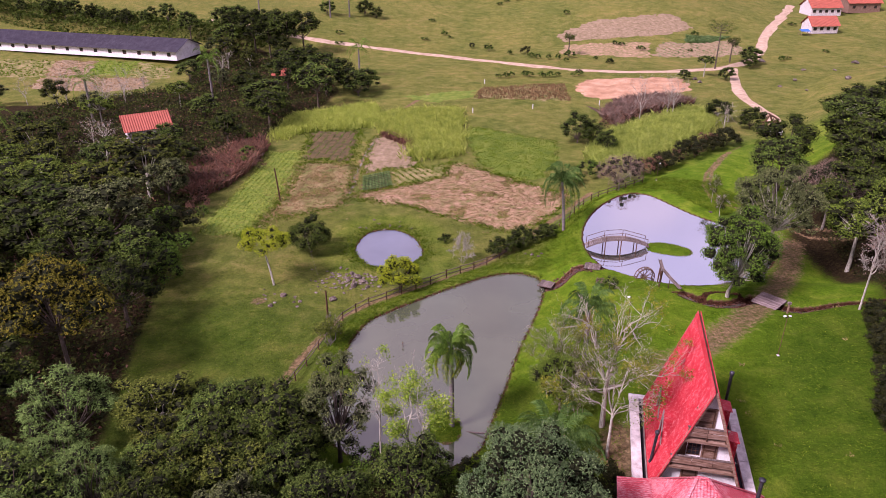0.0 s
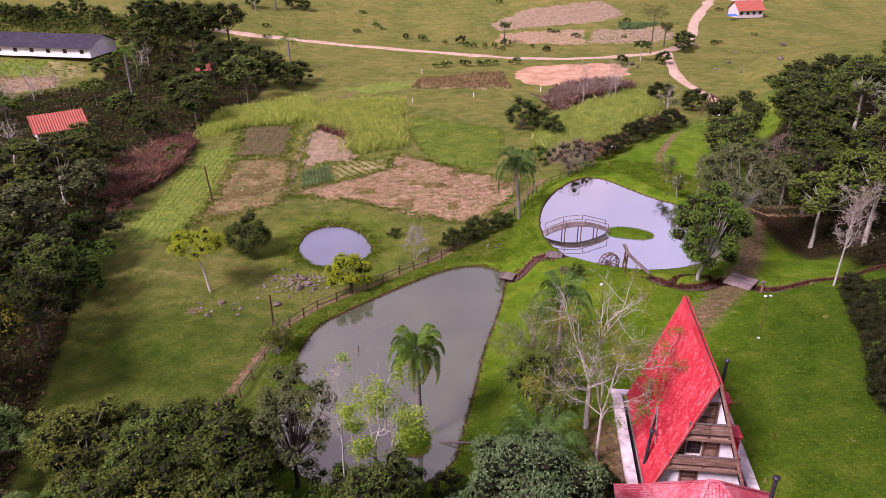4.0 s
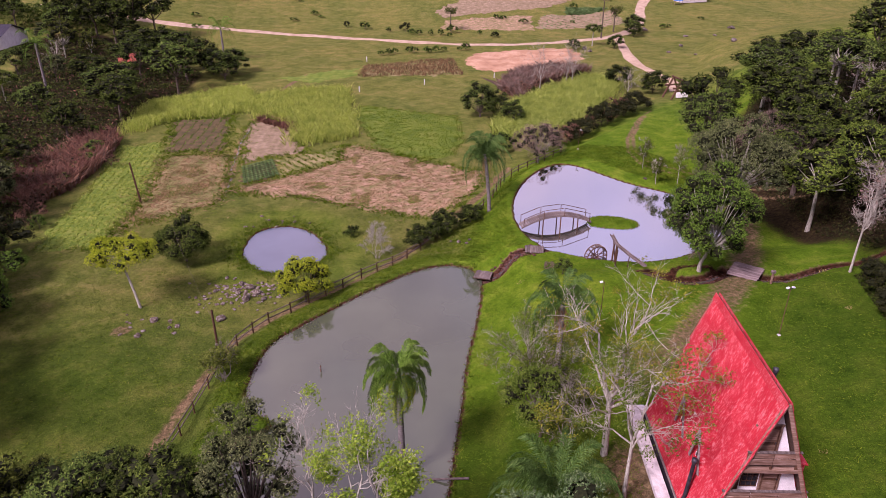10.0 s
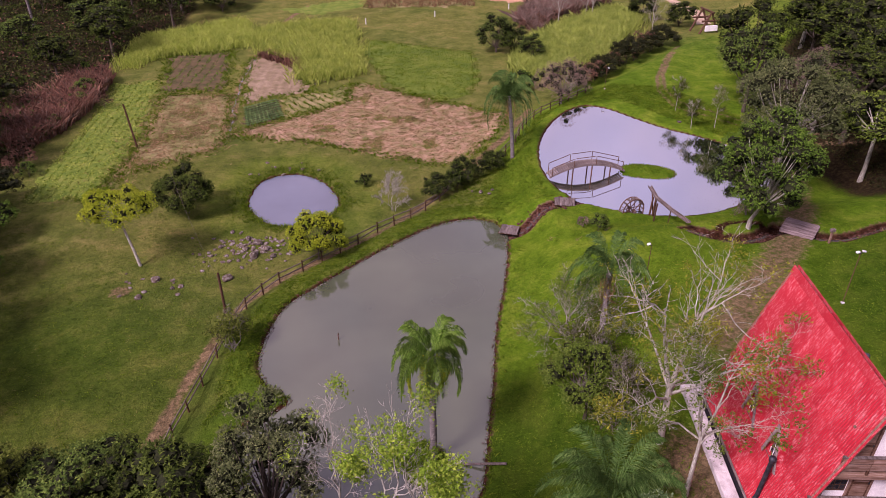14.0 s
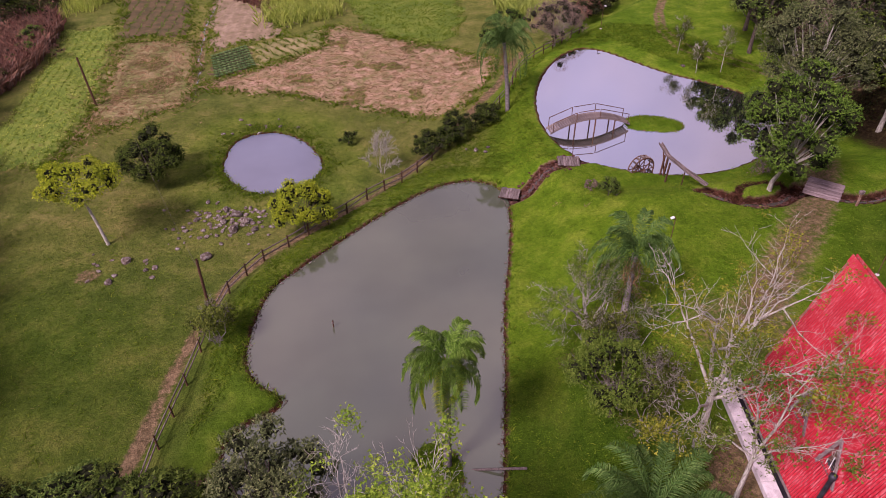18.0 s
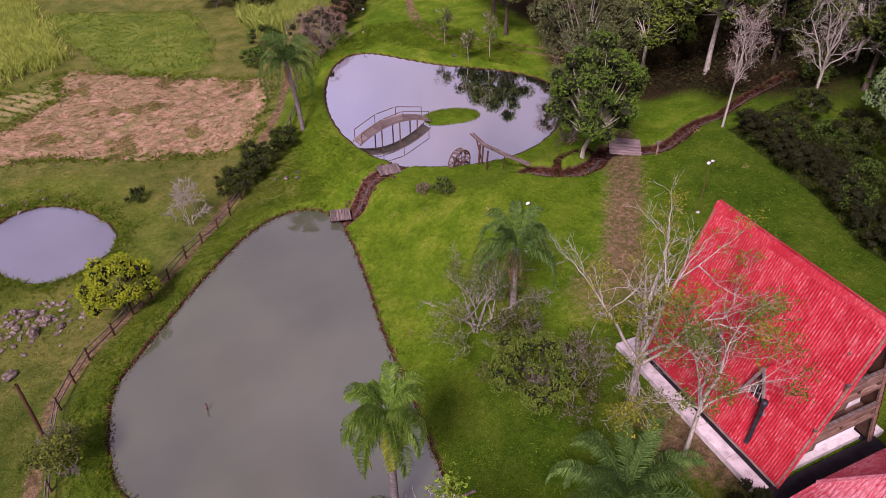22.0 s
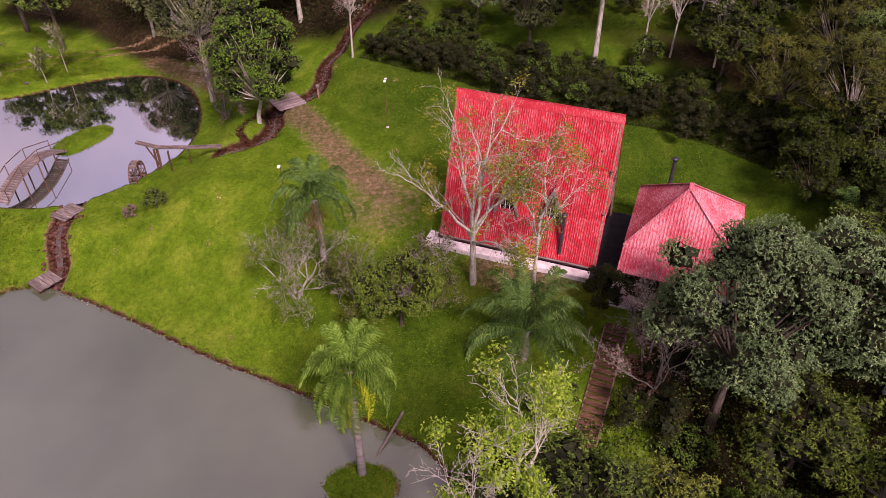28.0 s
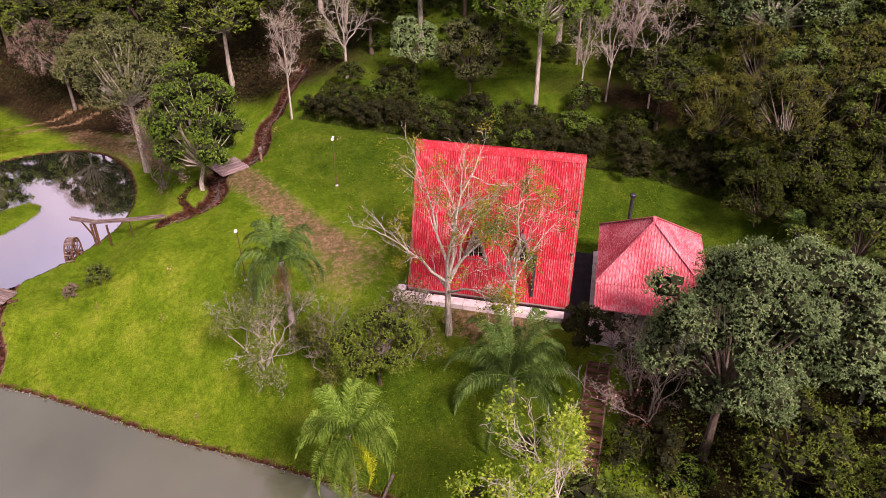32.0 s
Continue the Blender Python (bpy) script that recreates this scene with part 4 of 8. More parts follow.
# west dormers, with steep little roofs
for y0 in (0.82, -1.85):
    dorm = part("dormer", bmesh.new(), "wood_brown", house, "small gabled dormer with red roof and paned window")
    me = dorm.data
    zf, zt, w = 2.12, 4.36, 0.68
    xw = -2.42

    def roof_x(z):
        return -HALF * (RIDGE - z) / RIDGE

    x_front = roof_x(zf) - 0.06
    bm = bmesh.new()
    tri = [bm.verts.new((x_front + 0.12, y0 - w * 0.9, zf + 0.05)), bm.verts.new((x_front + 0.12, y0 + w * 0.9, zf + 0.05)), bm.verts.new((x_front + 0.12, y0, zt - 0.15))]
    back = [bm.verts.new((t.co.x + 0.06, t.co.y, t.co.z)) for t in tri]
    bm.faces.new(tri)
    bm.faces.new(back[::-1])
    for i in range(3):
        bm.faces.new((tri[i], back[i], back[(i + 1) % 3], tri[(i + 1) % 3]))
    bmesh.ops.recalc_face_normals(bm, faces=bm.faces)
    bm.to_mesh(me)
    bm.free()
    for s in (-1, 1):
        bm = bmesh.new()
        n = 13
        for i in range(n):
            t = i / (n - 1)
            xa = x_front - 0.14
            pt = Vector((0, y0 + s * (w + 0.05) * t, zt + 0.05 - (zt - zf + 0.05) * t))
            bm.verts.new((xa, pt.y, pt.z))
            bm.verts.new((roof_x(pt.z) + 0.02, pt.y, pt.z))
            bm.verts.new((xa, pt.y - s * 0.03, pt.z - 0.03))
        bm.verts.ensure_lookup_table()
        for i in range(n - 1):
            q = bm.verts
            bm.faces.new((q[3 * i], q[3 * i + 1], q[3 * i + 4], q[3 * i + 3]))
            bm.faces.new((q[3 * i], q[3 * i + 3], q[3 * i + 5], q[3 * i + 2]))
        bmesh.ops.recalc_face_normals(bm, faces=bm.faces)
        side_roof = part("dormer_roof", bm, "roof", dorm, "red sheet roof of the dormer")
        part("bargeboard", beam((x_front - 0.13, y0, zt + 0.02), (x_front - 0.13, y0 + s * (w + 0.04), zf), 0.07, 0.15), "wood_pink", dorm, "bleached weathered bargeboard")
    for i in range(3):
        part("pane", box((0.03, 0.24, 0.34), (x_front + 0.10, y0 + 0.28 * (i - 1), zf + 0.32), 0.004), "glass", dorm)
    for i in range(2):
        part("pane", box((0.03, 0.20, 0.32), (x_front + 0.10, y0 + 0.24 * (i - 0.5), zf + 0.72), 0.004), "glass", dorm)
    for i in range(4):
        part("mullion", box((0.04, 0.035, 0.9 if i in (1, 2) else 0.45), (x_front + 0.085, y0 + 0.28 * (i - 1.5), zf + (0.5 if i in (1, 2) else 0.28)), 0.004), "white", dorm, "white mullion")
    part("sill", box((0.12, 1.25, 0.06), (x_front + 0.05, y0, zf + 0.06), 0.01), "wood_grey", dorm)
# boxy red dormers of the east slope
for y0, z0 in ((-1.9, 4.65), (-3.3, 3.35)):
    xe = HALF * (RIDGE - z0 - 0.9) / RIDGE
    bay = part("bay", box((0.75, 0.95, 1.5), (xe + 0.28, y0, z0), 0.02), "roof", house, "red boxed bay on the roof slope")
    part("bay_roof", box((0.95, 1.1, 0.05), (xe + 0.30, y0, z0 + 0.80), 0.01, turn=(0, 12, 0)), "roof", bay)
# flues
for path, r, cowl in ((((-2.82, -2.62, 0.55), (-2.75, -2.62, 0.75), (-2.62, -2.62, 2.95)), 0.10, 2.95), (((1.5, 0.6, 3.6), (1.95, 0.6, 4.0), (1.95, 0.6, 6.1)), 0.10, 6.1)):
    flue = pipe("flue", [[(*p, r) for p in path]], "iron", house, 10, "sooty metal stove pipe")
    x, y, z = path[-1]
    pipe("cowl", [[(x, y, z - 0.02, r * 1.15), (x, y, z + 0.10, r * 1.5), (x, y, z + 0.26, r * 1.5), (x, y, z + 0.30, 0.02)]], "iron", flue, 10)
# foundation and terrace strips
part("foundation", box((2 * HALF - 0.25, LONG - 0.9, 0.9), (0, 0, -0.42), 0.02), "concrete", house, "pale concrete base")
for side in (-1, 1):
    for i in range(5):
        y = -4.6 + 1.94 * (i + 0.5)
        part("kerb_slab", box((0.68, 1.92, 0.55), (side * 3.57, y, -0.20), 0.02), "concrete", house, "pale concrete retaining kerb")
    part("gutter_floor", box((0.5, 9.6, 0.1), (side * 3.0, 0.1, -0.28), 0.01), "dark", house, "near-black strip between kerb and roof edge")
part("kerb_slab", box((1.3, 0.5, 0.55), (-3.3, 5.15, -0.22), 0.02), "concrete", house)
# sill beam on the west side
part("eave_gutter", beam((-2.98, -4.7, 0.10), (-2.98, 4.7, 0.10), 0.10, 0.08), "wood_grey", house, "grey eaves board")

# ---- the covered kitchen beside it ----
cabin = thing("kiosk", "low open barbecue kiosk with faded red hipped roof", "kiosk", HOUSE)
CX0, CX1, CY0, CY1, EAVE, TOP = -5.15, 3.5, -12.2, -6.1, 2.15, 5.35
CM = -3.1
A, B = Vector((-0.55, -8.85, TOP)), Vector((-1.1, -8.85, TOP))
corners = [Vector((CM, CY1, EAVE + 0.12)), Vector((CX1, CY1, EAVE)), Vector((CX1, CY0, EAVE)), Vector((CM, CY0, EAVE + 0.12))]


def hip_face(pts, name):
    """One face of a hipped roof, with ribs that run down it."""
    o = pts[0]
    along = (pts[1] - pts[0]).normalized()
    normal = along.cross(pts[-1] - pts[0]).normalized()
    if normal.z < 0:
        normal = -normal
    up = normal.cross(along).normalized()
    if up.z < 0:
        up = -up
    flat = [((p - o).dot(along), (p - o).dot(up)) for p in pts]
    long = flat[1][0]
    high = max(q[1] for q in flat)

    def top_at(x):
        """How far up the face reaches at x."""
        left, right = flat[-1], flat[2]
        if x < left[0]:
            return high * x / max(left[0], 1e-6)
        if x > right[0]:
            return high * (long - x) / max(long - right[0], 1e-6)
        return high

    bm = bmesh.new()
    n = int(long * 5.6 * 4)
    prev = None
    for i in range(n + 1):
        x = long * i / n
        wave = 0.022 * math.sin(x * 5.6 * 2 * math.pi)
        col = []
        for t in (0, 0.5, 1):
            h = max(0.01, top_at(x)) * t
            p = o + along * x + up * h + normal * (wave + (0.02 if t < 0.5 else 0))
            col.append(bm.verts.new(p))
        col.append(bm.verts.new(o + along * x + normal * (wave - 0.04)))
        if prev:
            for a in range(2):
                bm.faces.new((prev[a], col[a], col[a + 1], prev[a + 1]))
            bm.faces.new((prev[3], col[3], col[0], prev[0]))
        prev = col
    bmesh.ops.recalc_face_normals(bm, faces=bm.faces)
    if sum(f.normal.z for f in bm.faces) < 0:
        bmesh.ops.reverse_faces(bm, faces=bm.faces)
    return part(name, bm, "roof_pale", cabin, "faded red corrugated roof face")


hip_face([corners[0], corners[1], A, B], "roof_face")
hip_face([corners[1], corners[2], A, A], "roof_face")
hip_face([corners[2], corners[3], B, A], "roof_face")
hip_face([corners[3], corners[0], B, B], "roof_face")
hip_face([Vector((CX0, CY0, EAVE - 0.12)), Vector((CX0, CY1, EAVE - 0.12)), corners[0], corners[3]], "roof_face")
for a, b in ((A, B), (A, corners[1]), (A, corners[2]), (B, corners[0]), (B, corners[3])):
    part("ridge_cap", beam(a + Vector((0, 0, 0.05)), b + Vector((0, 0, 0.05)), 0.20, 0.05, 0.02), "roof_pale", cabin, "faded red ridge cap")
part("ceiling_boards", box((CX1 - CX0 - 0.4, CY1 - CY0 - 0.4, 0.05), ((CX0 + CX1) / 2, (CY0 + CY1) / 2, EAVE - 0.22), 0.01), "wood_dark", cabin)
for x in (CX0 + 0.35, (CX0 + CX1) / 2, CX1 - 0.35):
    for y in (CY0 + 0.35, CY1 - 0.35):
        col = part("column", box((0.24, 0.24, EAVE + 0.05), (x, y, EAVE / 2 - 0.25), 0.02), "white", cabin, "white square column")
part("floor_slab", box((CX1 - CX0 + 0.3, CY1 - CY0 + 0.3, 0.5), ((CX0 + CX1) / 2, (CY0 + CY1) / 2, -0.22), 0.02), "concrete", cabin)
part("back_wall", box((0.15, CY1 - CY0 - 0.8, EAVE - 0.1), (CX1 - 0.5, (CY0 + CY1) / 2, EAVE / 2), 0.02), "white", cabin)
part("half_wall", box((0.15, 3.2, 0.8), (CX0 + 0.4, CY0 + 2.0, 0.4), 0.02), "white", cabin, "low white wall")
flue = pipe("flue", [[(2.63, -7.75, 2.6, 0.11), (2.63, -7.75, 4.75, 0.11)]], "iron", cabin, 10, "black stove pipe")
pipe("cowl", [[(2.63, -7.75, 4.75, 0.12), (2.63, -7.75, 4.85, 0.20), (2.63, -7.75, 4.95, 0.20), (2.63, -7.75, 5.0, 0.02)]], "iron", flue, 10)
for y in (-7.2, -8.3):
    bench = thing("bench", "dark wooden bench under the kiosk roof", "bench", HOUSE @ pose(-2.6, y, 0.03))
    part("seat", box((1.5, 0.34, 0.05), (0, 0, 0.45), 0.01), "wood_dark", bench)
    for s in (-0.6, 0.6):
        part("leg", box((0.08, 0.30, 0.43), (s, 0, 0.215), 0.01), "wood_dark", bench)
# Near-black paving stands for the shadow between the two roofs.
terrace = thing("terrace", "paved passage between house and kiosk, its shadow put into the colour", "terrace", HOUSE, kind="structure")
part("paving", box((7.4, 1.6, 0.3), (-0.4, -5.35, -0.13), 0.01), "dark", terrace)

# ---- footbridge to the islet ----
bridge = thing("footbridge", "arched weathered wooden footbridge with thin railings", "footbridge", pose(28.85, 54.95, 1.9, 0, 0, -1.0))
SPAN, ARCH = 7.4, 0.95


def arch_z(t):
    return 0.42 + ARCH * (1 - (2 * t - 1) ** 2)


plank = bmesh.new()
box((0.19, 1.05, 0.05), bm=plank, bevel=0.008)
plank_mesh = bpy.data.meshes.new("plank")
plank.to_mesh(plank_mesh)
plank.free()
plank_mesh.materials.append(MAT["wood_grey"])
n = 36
for i in range(n):
    t = (i + 0.5) / n
    slope = math.degrees(math.atan2(arch_z(t + 0.01) - arch_z(t - 0.01), 0.02 * SPAN))
    held("plank", plank_mesh, bridge, "", pose(-SPAN / 2 + t * SPAN, 0, arch_z(t), 0, -slope, 0))
for s in (-1, 1):
    pts = [(-SPAN / 2 + t * SPAN, s * 0.50, arch_z(t) - 0.10, 0.07) for t in np.linspace(0, 1, 13)]
    pipe("arch_beam", [pts], "wood_grey", bridge, 6)
    stops = (0.03, 0.30, 0.33, 0.58, 0.61, 0.97)
    for t0, t1 in zip(stops[::2], stops[1::2]):
        rail = [(-SPAN / 2 + t * SPAN, s * 0.55, arch_z(t) + 0.80, 0.032) for t in (t0, t1)]
        pipe("handrail", [rail], "wood_dark", bridge, 6)
    for t in (0.03, 0.31, 0.60, 0.97):
        x = -SPAN / 2 + t * SPAN
        pipe("baluster", [[(x, s * 0.55, arch_z(t) - 0.05, 0.032), (x, s * 0.55, arch_z(t) + 0.82, 0.032)]], "wood_dark", bridge, 6)
    for t in (0.3, 0.55, 0.8):
        x = -SPAN / 2 + t * SPAN
        pipe("pile", [[(x, s * 0.55, -1.2, 0.06), (x, s * 0.55, arch_z(t) - 0.1, 0.06)]], "wood_dark", bridge, 6)

# ---- water wheel and flume ----
wheel = thing("water_wheel", "dark wooden water wheel at the pond edge", "water wheel", pose(29.95, 47.35, 2.15, 0, 0, 10))
for y in (-0.25, 0.25):
    ring = [(1.05 * math.cos(a), y, 1.05 * math.sin(a), 0.055) for a in np.linspace(0, 2 * math.pi, 25)]
    pipe("rim", [ring], "wood_dark", wheel, 5)
    for a in np.linspace(0, math.pi, 5)[:-1]:
        c, s = math.cos(a), math.sin(a)
        pipe("spoke", [[(-1.05 * c, y, -1.05 * s, 0.04), (1.05 * c, y, 1.05 * s, 0.04)]], "wood_dark", wheel, 5)
for a in np.linspace(0, 2 * math.pi, 17)[:-1]:
    part("paddle", box((0.05, 0.52, 0.24), (1.02 * math.cos(a), 0, 1.02 * math.sin(a)), 0.008, turn=(0, 90 - math.degrees(a) + 25, 0)), "wood_grey", wheel)
pipe("axle", [[(0, -0.6, 0, 0.07), (0, 0.6, 0, 0.07)]], "wood_dark", wheel, 8)
for y in (-0.5, 0.5):
    for s in (-1, 1):
        part("trestle", beam((0, y, 0.05), (s * 0.55, y, -1.2), 0.10, 0.10), "wood_grey", wheel)
flume = thing("flume", "raised weathered wooden water flume on posts", "flume", pose(0, 0, 0))
spots = [Vector((31.45, 41.1, 4.10)), Vector((31.3, 43.6, 3.92)), Vector((31.25, 45.9, 3.80)), Vector((31.5, 47.7, 3.98))]
for a, b in zip(spots, spots[1:]):
    part("trough_floor", beam(a, b, 0.26, 0.035), "wood_grey", flume)
    for s in (-0.14, 0.14):
        part("trough_side", beam(a + Vector((s, 0, 0.07)), b + Vector((s, 0, 0.07)), 0.03, 0.17), "wood_grey", flume)
for x, y, top, w in ((31.1, 46.2, 3.80, 0.12), (31.4, 46.15, 3.80, 0.12), (31.25, 46.0, 3.70, 0.10), (30.85, 45.0, 3.85, 0.11), (31.3, 43.6, 3.9, 0.07)):
    part("post", beam((x - 0.1, y, ground_z(x, y) - 0.4), (x, y, top), w, w), "wood_dark", flume)
part("brace", beam((31.25, 46.0, 2.0), (31.35, 46.9, 3.85), 0.09, 0.09), "wood_dark", flume)

# ---- road bridge over the brook ----
drive_bridge = thing("plank_bridge", "short pinkish-grey plank bridge over the brook", "bridge", pose(39.2, 38.45, 4.12, 0, 0, 41))
for i in range(13):
    part("plank", box((0.185, 2.35 + 0.05 * (i % 3), 0.07), (-1.2 + 0.2 * i, 0.02 * (i % 2), 0.008 * (i % 3)), 0.012), "wood_pink", drive_bridge)
for s in (-1, 1):
    part("bearer", box((2.5, 0.16, 0.12), (0, s * 0.95, -0.10), 0.02), "wood_dark", drive_bridge)
gate_post = thing("marker_post", "short wooden post with a box on top beside the plank bridge", "post", pose(39.7, 35.9, ground_z(39.7, 35.9)))
part("shaft", box((0.14, 0.14, 1.0), (0, 0, 0.5), 0.02), "wood_brown", gate_post)
part("box", box((0.34, 0.24, 0.22), (0, 0, 1.08), 0.02), "wood_grey", gate_post)

# ---- plank crossings of the spillway ----
for x, y, z, turn, n, w in ((24.9, 50.0, 2.12, -20, 8, 1.5), (19.7, 49.2, 0.42, -28, 7, 1.5)):
    crossing = thing("plank_crossing", "low grey plank crossing over the spillway", "plank bridge", pose(x, y, z, 0, 0, turn), group="spillway crossings")
    for i in range(n):
        part("plank", box((0.20, w, 0.05), (-0.11 * n + 0.22 * (i + 0.5), 0.04 * math.sin(i * 2.1), 0.012 * (i % 2)), 0.01), "wood_grey", crossing)
    for s in (-1, 1):
        part("bearer", box((0.24 * n, 0.12, 0.14), (0, s * w * 0.38, -0.09), 0.015), "wood_dark", crossing)

# ---- lamps, poles, wires ----


def lamp_post(x, y, tall, heads, label):
    z = ground_z(x, y)
    ob = thing("lamp_post", label, "lamp post", pose(x, y, z))
    pipe("pole", [[(0, 0, -0.2, 0.03), (0, 0, tall, 0.025)]], "wood_dark", ob, 8)
    part("foot", box((0.20, 0.20, 0.10), (0, 0, 0.03), 0.02), "concrete", ob)
    for s in heads:
        head = part("lamp_head", box((0.24, 0.18, 0.10), (s * 0.22, 0, tall), 0.03, turn=(0, 15 * s, 0)), "white_lamp", ob, "white floodlight head")
        part("bracket", beam((0, 0, tall - 0.15), (s * 0.28, 0, tall), 0.04, 0.04), "iron", head)
    return ob


lamp_post(35.9, 29.55, 3.9, (-1, 1), "tall thin garden lamp post with two white floodlights")
lamp_post(24.2, 34.0, 3.7, (-1,), "thin garden lamp post with one white floodlight")
lamp_post(40.4, 76.8, 2.6, (1,), "small garden lamp post beside the far pond")
pole = thing("utility_pole", "slim dark wooden utility pole beside the fence", "utility pole", pose(-3.61, 41.48, ground_z(-3.61, 41.48)))
pipe("shaft", [[(0, 0, -0.3, 0.11), (0, 0, 4.9, 0.08)]], "wood_dark", pole, 8)
part("insulator", box((0.20, 0.05, 0.06), (0, 0, 4.7), 0.01), "wood_grey", pole)
wire = thing("power_line", "thin sagging overhead wire", "wire", pose(-3.61, 41.48, 4.2))
sag = [(-5.2 * t, 19.0 * t, -0.8 - 3.0 * t * (1 - t) + 0.8 * t, 0.007) for t in np.linspace(0, 1, 14)]
pipe("cable", [sag], "wood_grey", wire, 4)
far_pole = thing("utility_pole", "slim dark wooden pole standing in the field", "utility pole", pose(-14.7, 77.5, ground_z(-14.7, 77.5), 0, -4, 0))
pipe("shaft", [[(0, 0, -0.3, 0.12), (0, 0, 5.2, 0.09)]], "wood_dark", far_pole, 8)
stump = thing("pond_stake", "thin stake standing in the murky pond", "stake", pose(3.9, 38.0, -1.2))
pipe("stick", [[(0, 0, 0, 0.05), (0.02, 0, 1.75, 0.04)]], "wood_dark", stump, 6)
part("float", box((0.14, 0.10, 0.16), (0, 0, 1.55), 0.03), "wood_grey", stump)
trunk_log = thing("fallen_log", "bare log leaning from the bank into the pond", "log", pose(0, 0, 0))
pipe("stem", [[(11.9, 24.6, 0.45, 0.08), (10.5, 25.1, 0.22, 0.075), (9.0, 25.7, -0.12, 0.06)]], "wood_grey", trunk_log, 7)

# ---- fence along the pasture ----
FENCE = [(-9.5, 24.5), (-7.2, 29.5), (-5.8, 33.8), (-5.1, 36.0), (-3.5, 41.0), (-2.4, 43.6), (0.1, 46.7), (2.0, 47.8), (6.8, 50.9), (8.7, 52.6), (12.0, 54.4), (17.0, 58.8), (22.4, 62.6), (25.6, 66.2), (28.6, 71.4), (31.5, 74.6), (39.6, 80.6)]
fence = thing("fence", "low rustic wooden post and rail fence", "fence", pose(0, 0, 0))
rng = np.random.default_rng(5)
line = [np.array(p) for p in FENCE]
posts = []
for a, b in zip(line, line[1:]):
    n = max(1, round(float(np.hypot(*(b - a)) / 2.1)))
    posts += [a + (b - a) * i / n for i in range(n)]
posts.append(line[-1])
tops = []
for p in posts:
    z = ground_z(*p)
    lean = rng.normal(0, 0.04, 2)
    pipe("post", [[(p[0], p[1], z - 0.3, 0.075), (p[0] + lean[0], p[1] + lean[1], z + 1.1 + rng.normal(0, 0.05), 0.06)]], "wood_dark", fence, 6)
    tops.append(Vector((p[0] + lean[0], p[1] + lean[1], z)))
for a, b in zip(tops, tops[1:]):
    for h in (0.5, 0.95):
        part("rail", beam(a + Vector((0, 0, h + rng.normal(0, 0.03))), b + Vector((0, 0, h + rng.normal(0, 0.03))), 0.06, 0.09, 0.012), "wood_grey", fence)

# ---- rocks ----
rng = np.random.default_rng(11)
stones = [stone_mesh(rng, 0.65) for _ in range(6)]
SPOTS = [(-4.0, 48.6, 0.88), (-9.6, 49.6, 0.78), (-10.6, 47.3, 0.61), (-8.2, 48.2, 0.37), (-4.7, 53.6, 0.54), (-2.4, 54.4, 0.75), (-1.6, 53.4, 0.95), (-2.6, 52.6, 0.61), (-0.9, 52.2, 0.82), (-1.9, 51.4, 1.02), (-0.4, 51.0, 0.61), (-3.2, 51.0, 0.41), (-5.4, 55.2, 0.34), (-3.8, 56.0, 0.48), (-6.0, 51.5, 0.31), (-7.0, 53.0, 0.27), (-12.0, 51.0, 0.24), (-2.9, 49.9, 0.37), (19.2, 56.7, 0.51), (19.9, 56.2, 0.41), (20.4, 56.9, 0.37), (18.5, 57.3, 0.34), (3.0, 67.9, 0.41), (4.6, 67.2, 0.34), (-1.5, 67.6, 0.34), (43.8, 64.6, 0.48), (25.5, 43.0, 0.34)]
for x, y, s in SPOTS:
    ob = new("rock", stones[int(rng.integers(6))])
    ob.matrix_world = pose(x, y, ground_z(x, y) + 0.12 * s, 0, 0, float(rng.uniform(0, 360))) @ Matrix.Diagonal((s, s * float(rng.uniform(0.7, 1)), s, 1))
    tagged(ob, "grey lichen-spotted field stone in the grass", "rock", "pasture rocks")


def scatter_stones(name, spots, mat, label):
    """Many small stones as one heap."""
    r = np.random.default_rng(len(spots))
    base = stone_mesh(r, 0.6, "rock", 1)
    v0 = np.array([tuple(v.co) for v in base.vertices])
    f0 = np.array([tuple(p.vertices) for p in base.polygons])
    vs, fs = [], []
    for i, (x, y, z, s) in enumerate(spots):
        a = r.uniform(0, 6.28)
        c, d = math.cos(a), math.sin(a)
        v = v0 * (s, s * r.uniform(0.6, 1.0), s * r.uniform(0.6, 1.0))
        vs.append(np.column_stack([v[:, 0] * c - v[:, 1] * d + x, v[:, 0] * d + v[:, 1] * c + y, v[:, 2] + z]))
        fs.append(f0 + i * len(v0))
    ob = new(name, mesh_of(name, np.concatenate(vs), np.concatenate(fs), mat))
    return tagged(ob, label, "stones", kind="stuff")


def along_line(line, gap, spread, size):
    """Places beside a line, every so often."""
    p = np.array(line, float)
    out = []
    for a, b in zip(p, p[1:]):
        n = max(1, int(np.hypot(*(b - a)) / gap))
        for i in range(n):
            q = a + (b - a) * (i + rng.uniform()) / n + rng.normal(0, spread, 2)
            out.append(q)
    q = np.array(out)
    z = brook_cut(q[:, 0], q[:, 1], height(q[:, 0], q[:, 1]))
    return [(x, y, h + 0.02, float(rng.uniform(*size))) for (x, y), h in zip(q, z)]


